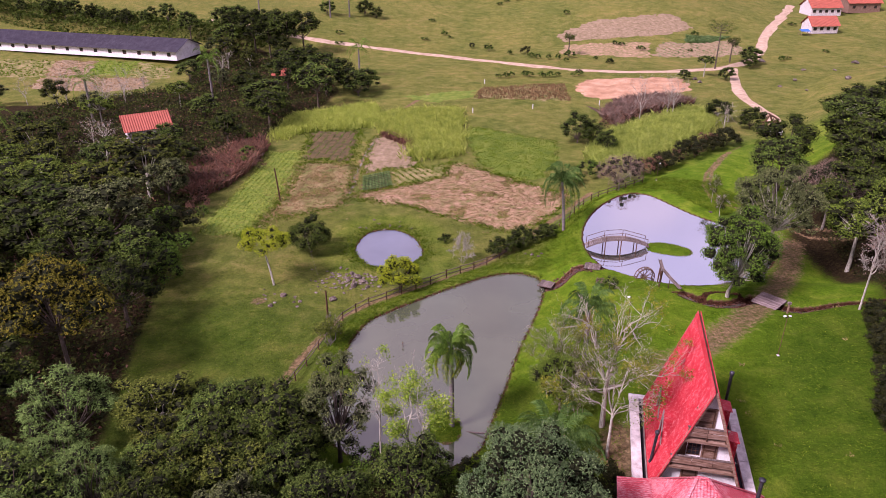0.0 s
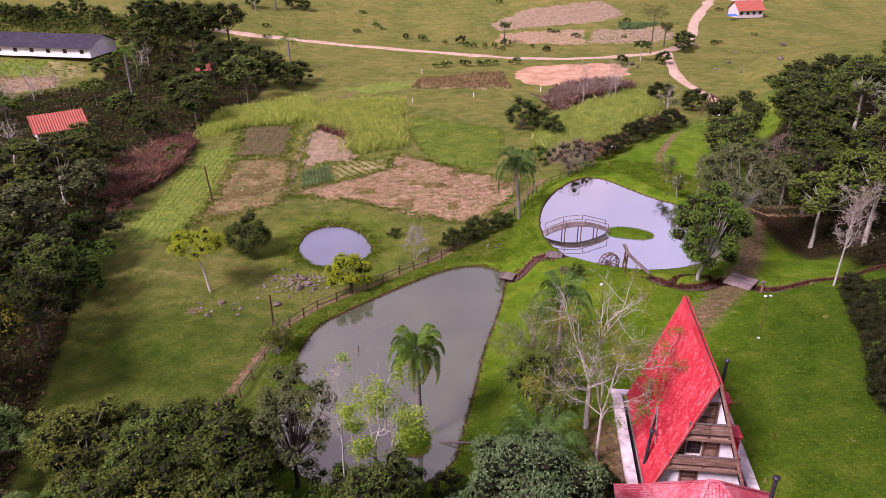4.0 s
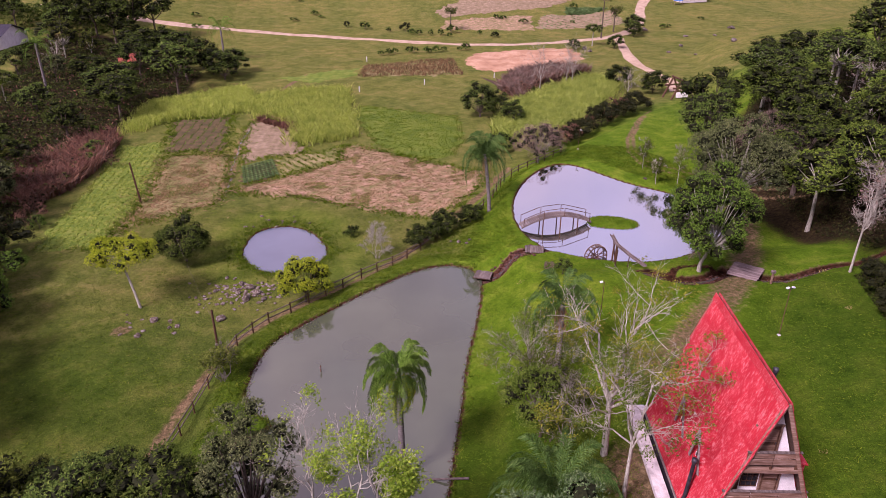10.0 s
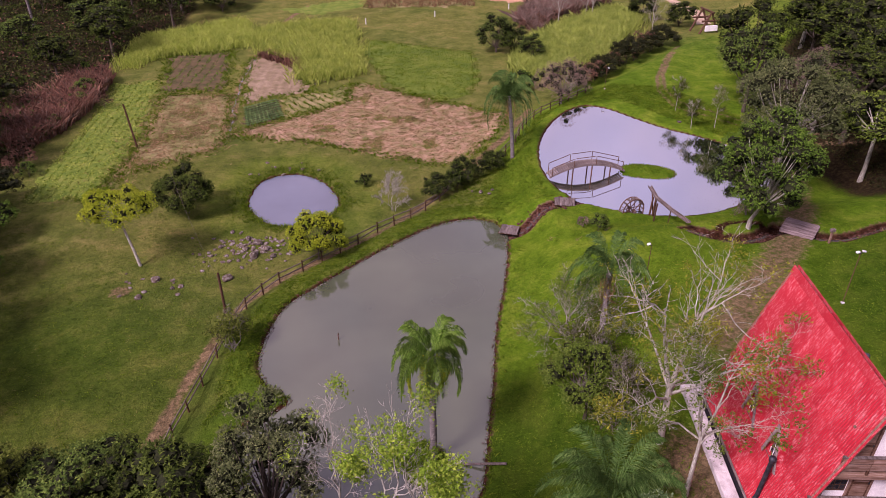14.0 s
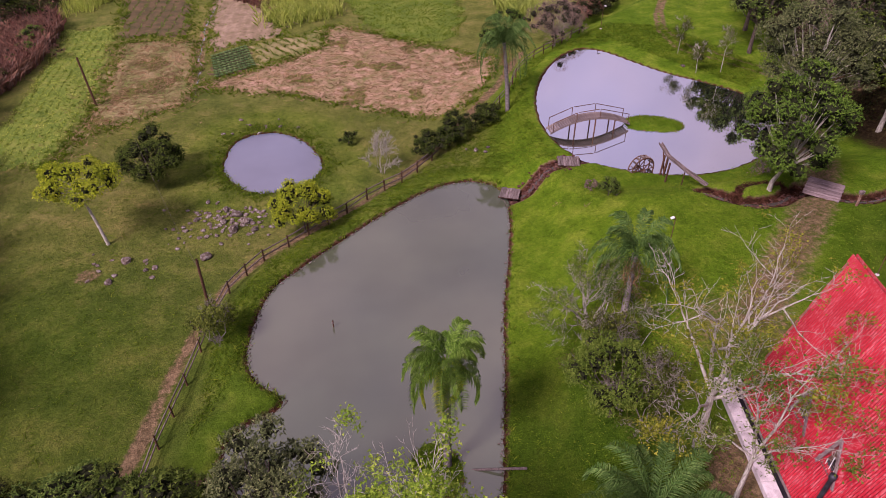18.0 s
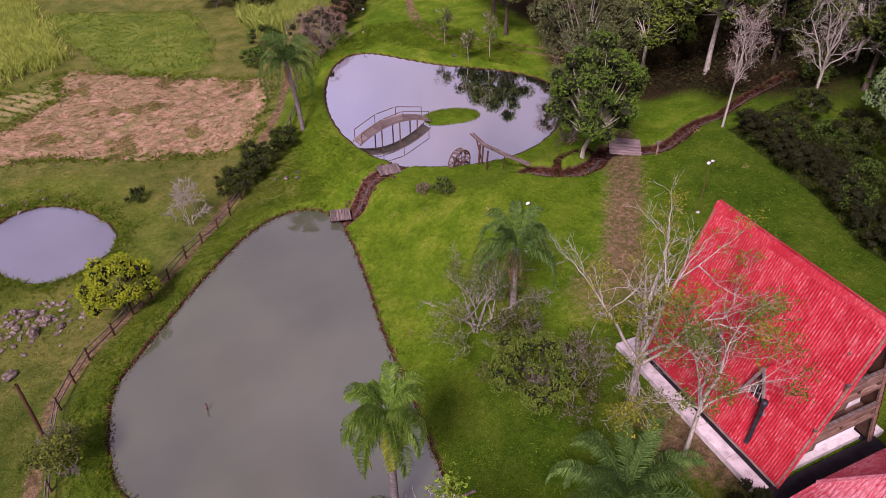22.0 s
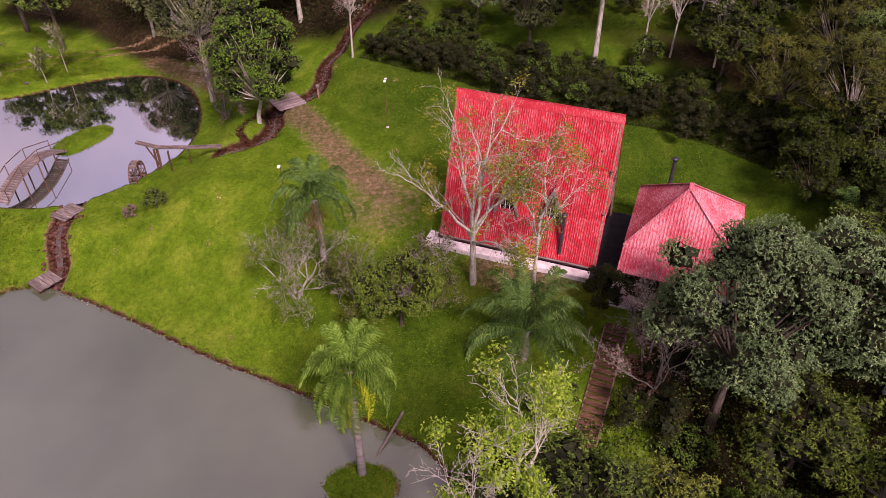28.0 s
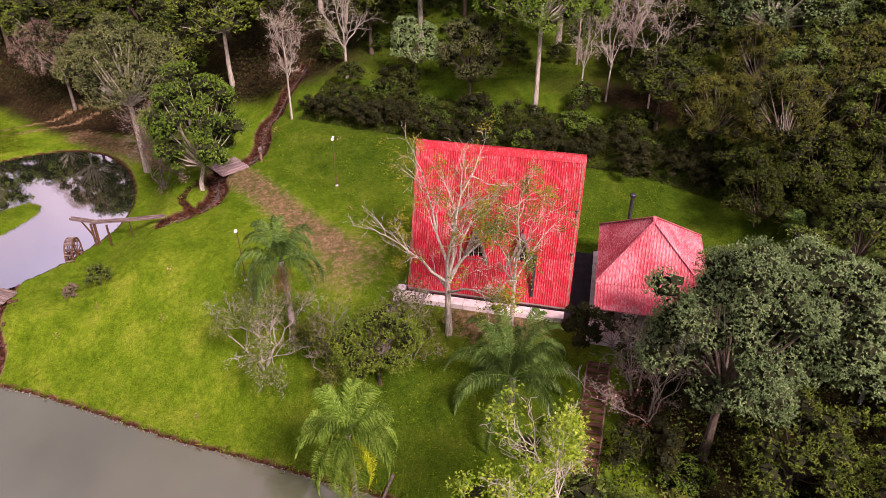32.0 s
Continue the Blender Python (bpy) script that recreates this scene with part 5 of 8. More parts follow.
pebbles = np.random.default_rng(44)
HEAPS = [(-1.6, 53.2, 1.3, 46), (-0.9, 51.6, 1.2, 30), (-3.8, 51.6, 1.6, 26), (-4.4, 54.2, 1.5, 16), (-9.8, 48.8, 1.4, 10), (0.4, 68.4, 1.8, 8), (8.0, 96.5, 1.6, 18), (12.0, 100.0, 1.4, 12), (11.4, 105.0, 1.6, 10)]
heap = []
for hx, hy, spread, n in HEAPS:
    for _ in range(n):
        x, y = hx + spread * float(pebbles.normal()), hy + 0.6 * spread * float(pebbles.normal())
        heap.append((x, y, ground_z(x, y) + 0.04, float(pebbles.uniform(0.15, 0.55))))
scatter_stones("pasture_stones", heap, "rock", "scattered brown and grey field stones in the grass")
scatter_stones("brook_stones", along_line(BROOK, 0.04, 0.26, (0.10, 0.30)), "stone_red", "wet red-brown stones in the brook bed")
scatter_stones("spillway_stones", along_line(SPILL, 0.03, 0.40, (0.14, 0.42)), "stone_red", "wet red-brown stones along the spillway")
shore = np.concatenate([SHORES[0][0], SHORES[0][0][:1]])
scatter_stones("shore_stones", [(x, y, z * 0 + 0.03, s) for x, y, z, s in along_line(shore, 0.12, 0.07, (0.08, 0.18))], "rock", "small stones edging the murky pond")

# ---- trees and shrubs ----


def leaf_quads(rng, centres, outward, size, slim=0.55, droop=0.0):
    """One leaf, a bent lozenge, at each centre, facing about outward."""
    n = len(centres)
    normal = outward + rng.normal(0, 0.55, (n, 3))
    normal /= np.linalg.norm(normal, axis=1, keepdims=True) + 1e-9
    any_way = rng.normal(0, 1, (n, 3)) - (0, 0, droop)
    along = any_way - normal * (any_way * normal).sum(1, keepdims=True)
    along /= np.linalg.norm(along, axis=1, keepdims=True) + 1e-9
    side = np.cross(normal, along)
    s = size * rng.uniform(0.6, 1.3, (n, 1))
    v = np.stack([centres - along * s * 0.8 + side * s * slim, centres + along * s - normal * s * 0.12, centres - along * s * 0.8 - side * s * slim], 1)
    return v.reshape(-1, 3), np.arange(3 * n).reshape(-1, 3)


def crown_clumps(rng, radius, tall, lift, count, flat_base=0.35, lobes=0.32):
    """Centres and radii of the leaf masses of a crown: an uneven shell round (0, 0, lift)."""
    out = []
    for i in range(count):
        up = 1 - (1 + flat_base) * (i + 0.5) / count
        a = i * 2.39996 + rng.normal(0, 0.35)
        flat = math.sqrt(max(0.0, 1 - up * up)) if up > -0.8 else 0.6
        grow = rng.uniform(0.55, 0.98)
        c = np.array([math.cos(a) * flat * radius * grow, math.sin(a) * flat * radius * grow, lift + up * tall * grow])
        out.append((c, radius * lobes * rng.uniform(0.75, 1.25)))
    return out


def core_quads(n):
    """The faces of a rough ball, each apart from the next."""
    out = []
    for axis in range(3):
        for sign in (-1, 1):
            for i in range(n):
                for j in range(n):
                    for u, v in ((i, j), (i + 1, j), (i + 1, j + 1), (i, j + 1)):
                        p = np.zeros(3)
                        p[axis], p[(axis + 1) % 3], p[(axis + 2) % 3] = sign, 2 * u / n - 1, 2 * v / n - 1
                        out.append(p / np.linalg.norm(p))
    return np.array(out)


CORE = core_quads(2)


def tufts(rng, centres, outward, size, slim=0.55, droop=0.0, per=5):
    """A rosette of leaves at each centre, spreading outward."""
    p, d = np.repeat(centres, per, 0), np.repeat(outward, per, 0)
    n = len(p)
    along = d * 0.5 + rng.normal(0, 0.75, (n, 3)) - (0, 0, 0.45 * droop)
    along /= np.linalg.norm(along, axis=1, keepdims=True) + 1e-9
    normal = d * 0.6 + (0, 0, 0.7) + rng.normal(0, 0.35, (n, 3))
    normal -= along * (normal * along).sum(1, keepdims=True)
    normal /= np.linalg.norm(normal, axis=1, keepdims=True) + 1e-9
    side = np.cross(normal, along)
    s = size * rng.uniform(0.65, 1.3, (n, 1))
    low = p + along * s * 0.35
    v = np.stack([low + side * s * slim, p + along * s * 2.1 - normal * s * 0.2, low - side * s * slim], 1)
    return v.reshape(-1, 3), np.arange(3 * n).reshape(-1, 3)


def crown_leaves(rng, clumps, count, size, slim=0.55, middle=None, droop=0.0, squash=0.75, core=0.0):
    """Leaf tufts over the leaf masses, thickest on their outer and upper sides, round inner twigs toned near black for
    the shade inside. Also the number of twig faces.
    """
    total = sum(r * r for _, r in clumps)
    vs, fs, n0 = [], [], 0
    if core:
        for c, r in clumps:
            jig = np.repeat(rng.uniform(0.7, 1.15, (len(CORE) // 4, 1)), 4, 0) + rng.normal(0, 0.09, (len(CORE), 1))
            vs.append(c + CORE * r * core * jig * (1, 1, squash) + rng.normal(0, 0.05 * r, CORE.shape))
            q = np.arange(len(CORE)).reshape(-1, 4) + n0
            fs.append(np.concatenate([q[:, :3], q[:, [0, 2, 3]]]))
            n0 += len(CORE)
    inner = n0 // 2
    mid = np.mean([c for c, _ in clumps], 0) if middle is None else middle
    for c, r in clumps:
        n = max(3, int(count * r * r / total / 5))
        away = (c - mid) / (np.linalg.norm(c - mid) + 1e-6)
        d = rng.normal(0, 1, (n, 3)) + away * 0.7 + (0, 0, 0.35)
        d /= np.linalg.norm(d, axis=1, keepdims=True)
        p = c + d * r * rng.uniform(0.5, 1.08, (n, 1)) ** 0.6 * (1, 1, squash)
        v, f = tufts(rng, p, d, size, slim, droop)
        vs.append(v)
        fs.append(f + n0)
        n0 += len(v)
    return np.concatenate(vs), np.concatenate(fs), inner


def limb_paths(rng, clumps, base_r, fork_z, lean=(0, 0)):
    """A trunk that forks, with a limb to every leaf mass."""
    fork = np.array([lean[0], lean[1], fork_z])
    trunk = [(0, 0, -0.4, base_r * 1.35), (lean[0] * 0.2 + rng.normal(0, 0.05), lean[1] * 0.2, fork_z * 0.35, base_r), (*fork, base_r * 0.75)]
    paths = [trunk]
    for c, r in clumps:
        mid = fork * 0.5 + c * 0.5 + rng.normal(0, 0.15, 3) + (0, 0, -0.1 * r)
        paths.append([(*fork, base_r * 0.45), (*mid, base_r * 0.26), (*c, base_r * 0.09)])
    return paths


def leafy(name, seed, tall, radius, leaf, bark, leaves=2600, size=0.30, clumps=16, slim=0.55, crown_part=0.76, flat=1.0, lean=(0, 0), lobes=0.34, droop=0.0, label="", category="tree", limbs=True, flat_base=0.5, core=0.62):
    """A leafy tree or shrub, about the origin: trunk and crown."""
    rng = np.random.default_rng(seed)
    half = tall * crown_part / 2 * flat
    lift = tall - half
    masses = crown_clumps(rng, radius, half, lift, clumps, flat_base, lobes)
    masses = [(c + np.array([lean[0], lean[1], 0]), r) for c, r in masses]
    ob = thing(name, label, category, Matrix())
    v, f = tubes(limb_paths(rng, masses if leaves > 5000 else masses[::2], max(0.05, tall * 0.018), max(0.3, lift - half * 0.75), lean), 6 if leaves > 5000 else 4)
    held("trunk", mesh_of("trunk", v, f, bark, True), ob)
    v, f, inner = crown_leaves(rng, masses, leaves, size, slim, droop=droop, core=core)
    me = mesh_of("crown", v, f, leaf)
    me.materials.append(MAT["core_shade"])
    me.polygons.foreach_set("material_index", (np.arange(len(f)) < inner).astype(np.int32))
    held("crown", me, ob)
    return ob


def crowned(name, seed, tall, radius, fork, thick, bark, leaf=None, limbs=7, sprigs=6, size=0.09, keep=0.3, label="", category="tree", lowest=0.5, stems=1, twigs=5, loose=0.2):
    """A wide-crowned tree with few leaves: an upright trunk, curved limbs to a dome, fine twigs and a few sprigs."""
    rng = np.random.default_rng(seed)
    ob = thing(name, label, category, Matrix())
    paths, fine, tips = [], [], []

    def limb(start, target, th, depth):
        start, target = np.array(start, float), np.array(target, float)
        long = np.linalg.norm(target - start)
        bend = start + (target - start) * 0.45 + np.array([0, 0, 0.14 * long]) * (1 if target[2] > start[2] - 0.3 else -0.4) + rng.normal(0, 0.06 * long, 3)
        ts = np.linspace(0, 1, 6)
        p = np.array([(1 - t) ** 2 * start + 2 * t * (1 - t) * bend + t * t * target for t in ts])
        p[1:-1] += rng.normal(0, 0.025 * long, (4, 3))
        (paths if depth else fine).append([(*q, max(0.008, th * (1 - 0.78 * t))) for q, t in zip(p, ts)][:: 1 if depth else 2])
        way = np.gradient(p, axis=0)
        way /= np.linalg.norm(way, axis=1, keepdims=True)
        if depth > 0:
            for i in (2, 3, 4, 5):
                for _ in range(1 if i < 5 and rng.uniform() < 0.5 else 2):
                    d = way[i] * 0.75 + rng.normal(0, 0.52, 3) + (0, 0, 0.15)
                    d /= np.linalg.norm(d)
                    limb(p[i], p[i] + d * long * rng.uniform(0.28, 0.5), th * 0.46 * (1.1 - 0.1 * i), depth - 1)
        else:
            for _ in range(twigs):
                i = int(rng.integers(2, 6))
                d = way[i] * 0.7 + rng.normal(0, 0.55, 3) + (0, 0, 0.1)
                d /= np.linalg.norm(d)
                reach = long * rng.uniform(0.3, 0.6)
                fine.append([(*p[i], 0.010), (*(p[i] + d * reach * 0.5 + rng.normal(0, 0.03, 3)), 0.008), (*(p[i] + d * reach + (0, 0, 0.05)), 0.004)])
                tips.append(p[i] + d * reach)

    for s in range(stems):
        a0 = s * 6.28 / stems + 0.4
        out = 0.0 if stems == 1 else 0.35 * radius * rng.uniform(0.6, 1.1)
        top = np.array([math.cos(a0) * out + rng.normal(0, 0.08), math.sin(a0) * out + rng.normal(0, 0.08), fork])
        paths.append([(0.12 * math.cos(a0) * (stems > 1), 0.12 * math.sin(a0) * (stems > 1), -0.35, thick * 1.35), (*(top * 0.45), thick), (*top, thick * 0.85)])
        count = max(2, limbs // stems)
        for i in range(count):
            u = i / max(1, count - 1)
            a = a0 + i * 2.4 + rng.normal(0, 0.25) if stems == 1 else a0 + rng.normal(0, 0.9)
            rr = radius * math.cos(u * 1.25) * rng.uniform(0.8, 1.05)
            start = top + np.array([0, 0, -0.25 * fork * (1 - u) * rng.uniform(0.2, 1)])
            limb(start, (math.cos(a) * rr, math.sin(a) * rr, tall * (lowest + (1 - lowest) * math.sin(u * 1.5))), thick * (0.44 + 0.26 * u), 2)
    v, f = tubes(paths, 5)
    v2, f2 = tubes(fine, 3)
    held("trunk", mesh_of("trunk", np.concatenate([v, v2]), np.concatenate([f, f2 + len(v)]), bark, True), ob)
    if leaf:
        t = np.array(tips)
        patch = np.sin(t[:, 0] * 1.1 + seed) * np.sin(t[:, 1] * 1.3) * np.sin(t[:, 2] * 1.2 + 1)
        t = t[patch + rng.normal(0, 0.15, len(t)) > np.quantile(patch, 1 - keep)]
        p = np.repeat(t, sprigs, 0) + rng.normal(0, loose, (len(t) * sprigs, 3))
        v, f = leaf_quads(rng, p, np.tile((0, 0, 1.0), (len(p), 1)), size)
        held("foliage", mesh_of("foliage", v, f, leaf), ob)
    return ob


def frond_mesh(rng, long, rise, fall, leaflets=30, leaf=0.5, mat="leaf_palm", wide=0.022, hang=0.5):
    """An arching plume along +x: leaflets stand out all round the rib and hang at their tips."""
    t = np.linspace(0, 1, 12)
    x, z = long * np.sin(t * 1.35) / math.sin(1.35), rise * np.sin(t * 2.2) - fall * t ** 2.2
    v, f = tubes([[(a, 0, b, 0.03 * (1 - 0.8 * c)) for a, b, c in zip(x, z, t)]], 4)
    vs, fs, n = [v], [f], len(v)
    for s in (-1, 1):
        for u in np.linspace(0.12, 0.99, leaflets):
            u = min(0.995, u + rng.normal(0, 0.008))
            px, pz = np.interp(u, t, x), np.interp(u, t, z)
            reach = leaf * math.sin(math.pi * min(1, 0.18 + 0.78 * u)) ** 0.55 * rng.uniform(0.8, 1.15)
            lift = rng.uniform(-0.5, 0.9)
            mid = np.array([px + reach * 0.28, s * reach * 0.5 * math.cos(lift), pz + reach * 0.45 * math.sin(lift)])
            tip = mid + np.array([reach * 0.24, s * reach * 0.36 * math.cos(lift), -reach * hang * rng.uniform(0.5, 1.3)])
            root = np.array([px, 0, pz])
            w = np.array([wide, 0, wide * 0.5])
            vs.append(np.array([root - w * 0.4, root + w * 0.4, mid + w, mid - w, tip]))
            fs.append(np.array([[n, n + 1, n + 2, n + 3], [n + 3, n + 2, n + 4, n + 4]]))
            n += 5
    v = np.concatenate(vs)
    faces = [tuple(q) if q[2] != q[3] else tuple(q[:3]) for q in np.concatenate(fs).tolist()]
    return mesh_of("frond", v, faces, mat)


def palm(x, y, tall, crown_r, fronds, label, trunk_r=0.16, skirt=0, seed=3, droop=1.0, lean=(0, 0), leaf=0.55, mat="leaf_palm", old=0, leaflets=40):
    rng = np.random.default_rng(seed)
    z = ground_z(x, y)
    ob = thing("palm", label, "palm tree", pose(x, y, z))
    if tall > 0.5:
        path = [(lean[0] * t ** 1.4, lean[1] * t ** 1.4, -0.3 + (tall + 0.3) * t, trunk_r * (1.25 - 0.35 * t + 0.05 * (i % 2))) for i, t in enumerate(np.linspace(0, 1, 22))]
        pipe("trunk", [path], "bark_palm", ob, 9)
    kinds = [frond_mesh(rng, crown_r, crown_r * r, crown_r * q * droop, leaflets, leaf, mat) for r, q in ((0.62, 0.25), (0.45, 0.75), (0.22, 1.0))]
    dead = frond_mesh(rng, crown_r * 0.75, 0.1, crown_r * 1.1, 16, 0.35, "leaf_dead")
    for i in range(fronds):
        k = min(2, 3 * i // fronds)
        a = i * 137.5 + float(rng.normal(0, 8))
        held("frond", kinds[k], ob, "", pose(lean[0], lean[1], tall - 0.05 * k, 0, -22 + 16 * k + float(rng.normal(0, 6)), a))
    if old:
        faded = frond_mesh(rng, crown_r * 0.8, crown_r * 0.2, crown_r * 1.15 * droop, leaflets, leaf * 0.9, "leaf_yellow")
    for i in range(old):
        held("frond", faded, ob, "yellowing old frond", pose(lean[0], lean[1], tall - 0.12, 0, 26 + float(rng.normal(0, 5)), 20 + i * 360 / old + float(rng.normal(0, 15))))
    for i in range(skirt):
        held("dead_frond", dead, ob, "brown dead frond", pose(lean[0], lean[1], tall - 0.15, 0, 58 + float(rng.normal(0, 8)), i * 360 / skirt + float(rng.normal(0, 12))))
    return ob


PLACED = set()


def put(ob, x, y, size=1.0, turn=0.0, label="", group="", wide=None, sink=0.0):
    """A copy of a model tree on the ground."""
    w = size if wide is None else wide
    m = pose(x, y, ground_z(x, y) - sink, 0, 0, turn) @ Matrix.Diagonal((w, w, size, 1))
    if ob.name in PLACED:
        c = copy_thing(ob, m @ Matrix.Diagonal((1 / ob.scale.x, 1 / ob.scale.y, 1 / ob.scale.z, 1)))
    else:
        PLACED.add(ob.name)
        ob.matrix_world = m
        c = ob
    return tagged(c, label, "", group)


def settle(ob, x, y, turn=0.0, size=1.0):
    ob.matrix_world = pose(x, y, ground_z(x, y), 0, 0, turn) @ Matrix.Diagonal((size, size, size, 1))
    return ob


# palms
palm(8.1, 26.0, 7.5, 1.95, 18, "slender queen palm with grey ringed trunk on a grassy islet", 0.17, 0, 3, 1.15, (-0.1, 0.0), 0.60, old=5, leaflets=105)
palm(24.0, 62.1, 6.4, 2.5, 22, "tall queen palm with drooping dull green fronds beside the fence", 0.17, 5, 4, 1.4, (-0.5, 0.6), 0.62, "leaf_frond", leaflets=80)
palm(19.6, 30.4, 5.6, 2.3, 15, "queen palm with a shaggy skirt of dead fronds on the lawn", 0.17, 9, 6, 1.1, (0.0, 0.1), 0.55, "leaf_frond", leaflets=90)
palm(14.9, 18.5, 2.0, 3.4, 24, "low spreading palm with long dark green fronds beside the house", 0.2, 2, 8, 0.8, (0, 0), 0.62, "leaf_frond", 0, 110)
palm(23.2, 0.4, 1.7, 1.9, 13, "tree fern with arching fronds at the wood edge", 0.14, 0, 9, 0.9, (0, 0), 0.42, "leaf_frond", 0, 50)
palm(23.0, -2.8, 1.5, 1.8, 12, "tree fern with arching fronds at the wood edge", 0.14, 0, 19, 0.9, (0, 0), 0.42, "leaf_frond", 0, 50)
palm(-9.0, 160.0, 7.0, 3.0, 14, "tall palm in a far clump of trees", 0.2, 0, 10, 1.3, (0, 0), 0.7)
palm(-46.4, 226.0, 8.0, 3.0, 13, "lone tall palm on the far slope", 0.2, 0, 12, 1.3, (0, 0), 0.7)
palm(-22.8, 223.0, 7.0, 3.0, 13, "tall palm on the far slope", 0.2, 0, 13, 1.3, (0, 0), 0.7)
palm(-16.8, 226.0, 8.0, 3.0, 13, "tall palm on the far slope", 0.2, 0, 14, 1.3, (0, 0), 0.7)
palm(-58.0, 118.0, 9.0, 3.2, 14, "palm standing above the valley wood", 0.2, 0, 15, 1.3, (0, 0), 0.7)
palm(-64.0, 96.0, 8.0, 3.2, 14, "palm standing above the valley wood", 0.2, 0, 16, 1.3, (0, 0), 0.7)
palm(-40.0, 138.0, 9.0, 3.2, 14, "palm standing above the valley wood", 0.2, 0, 17, 1.3, (0, 0), 0.7)

# single trees round the ponds and the house
settle(crowned("bare_tree", 21, 9.5, 4.6, 3.8, 0.18, "bark_pale", "leaf_sprig", 8, 24, 0.07, 0.30, "large nearly leafless pale-barked tree before the house", lowest=0.36, loose=0.16, twigs=2), 19.0, 21.6, 40)
settle(crowned("bare_tree", 25, 7.8, 2.5, 3.9, 0.11, "bark_pale", "leaf_fresh", 6, 24, 0.07, 0.3, "slim pale-barked tree with sparse green leaves before the house", lowest=0.45, twigs=2), 18.5, 18.2, 0)
settle(crowned("bare_shrub", 31, 3.7, 3.3, 1.2, 0.08, "bark_pale", "leaf_fresh", 15, 6, 0.065, 0.55, "wide grey half-leafless shrub on the lawn", "shrub", lowest=0.45, stems=5, twigs=4), 18.4, 32.0, 0)
settle(leafy("shrub", 33, 5.0, 2.3, "leaf_fresh", "bark", 15000, 0.055, 36, label="dense green many-stemmed shrub on the lawn", category="shrub", crown_part=0.8, lobes=0.27, core=0.45), 16.6, 25.4)
settle(crowned("bare_shrub", 34, 3.6, 2.1, 1.0, 0.035, "bark_twig", "leaf_olive", 8, 3, 0.08, 0.3, "leafless twiggy shrub beside the green one", "shrub", stems=4), 17.6, 23.8)
settle(crowned("bare_shrub", 29, 3.4, 2.4, 1.0, 0.035, "bark_twig", "leaf_olive", 8, 4, 0.08, 0.5, "low twiggy shrub under the pale tree", "shrub", stems=4), 17.3, 28.2)
settle(leafy("shrub", 35, 2.9, 1.05, "leaf_hedge", "bark", 5000, 0.06, 18, label="dense round dark bush beside the kiosk", category="shrub", crown_part=0.95), 17.5, 14.6)
settle(crowned("bare_tree", 36, 5.6, 2.6, 1.6, 0.09, "bark_twig", "leaf_pink", 9, 3, 0.06, 0.25, "leafless grey twiggy tree beside the wooden steps", stems=2, twigs=4), 12.9, 12.4)
settle(crowned("tree", 37, 9.4, 1.7, 5.6, 0.09, "bark_pale", "leaf_bright", 6, 40, 0.085, 0.2, "open pale-stemmed tree with yellow-green leaf sprays", lowest=0.68, loose=0.22, twigs=2, stems=2), 5.3, 18.6)
settle(crowned("tree", 38, 9.2, 1.3, 5.4, 0.07, "bark_pale", "leaf_bright", 5, 26, 0.08, 0.2, "thin airy light green tree at the pond edge", lowest=0.6, loose=0.18, twigs=2), 2.6, 20.6)
settle(leafy("tree", 39, 9.8, 2.7, "leaf_shade", "bark", 17000, 0.065, 34, label="grey-green tree at the pond corner", lobes=0.25, core=0.5, crown_part=0.88, flat_base=0.8), -0.6, 22.3)
settle(leafy("tree", 40, 12.2, 3.7, "leaf_grey", "bark", 46000, 0.056, 60, label="large dense grey-green broadleaved tree", lobes=0.24, crown_part=0.72), 11.7, 9.3)
settle(leafy("tree", 41, 9.2, 4.0, "leaf_grey", "bark", 42000, 0.058, 54, label="large dense grey-green broadleaved tree", lobes=0.25, crown_part=0.72), 13.6, 4.6)
settle(leafy("tree", 42, 4.4, 2.15, "leaf_yellow", "bark", 18000, 0.055, 36, label="round yellow-green bush at the pond bank", category="shrub", crown_part=0.88, lobes=0.28), 3.4, 49.6)
settle(leafy("tree", 43, 4.5, 2.7, "leaf_dark", "bark", 18000, 0.062, 36, label="dense dark green bushy tree in the pasture", crown_part=0.95, lobes=0.27, flat_base=0.6), -7.9, 60.6)
settle(leafy("tree", 44, 6.4, 2.6, "leaf_yellow", "bark_pale", 15000, 0.062, 36, label="small yellow-green tree with a flat open crown", crown_part=0.34, lobes=0.28, lean=(-0.9, 0.6), core=0.4), -11.0, 52.0)
settle(crowned("bare_shrub", 45, 3.0, 1.6, 0.7, 0.03, "bark_pale", None, 8, label="small grey leafless shrub beside the fence", category="shrub", stems=5), 10.8, 56.8)
settle(crowned("bare_shrub", 46, 2.4, 1.4, 0.6, 0.04, "bark_twig", "leaf_olive", 7, 4, 0.09, 0.5, "small straggling shrub beside the fence", "shrub", stems=4), -3.2, 38.6)
settle(leafy("shrub", 47, 1.3, 0.75, "leaf_mid", "bark", 1600, 0.06, 12, label="small round green shrub in the lawn", category="shrub", crown_part=1.0), 25.1, 43.4)
settle(leafy("shrub", 48, 0.9, 0.5, "leaf_pink", "bark", 900, 0.05, 10, label="small greyish lavender-like shrub in the lawn", category="shrub", crown_part=1.0, core=0.3), 24.6, 45.2)
settle(leafy("shrub", 49, 1.1, 0.8, "leaf_mid", "bark", 1500, 0.06, 12, label="low green shrub in the pasture", category="shrub", crown_part=1.0), 8.8, 62.8)
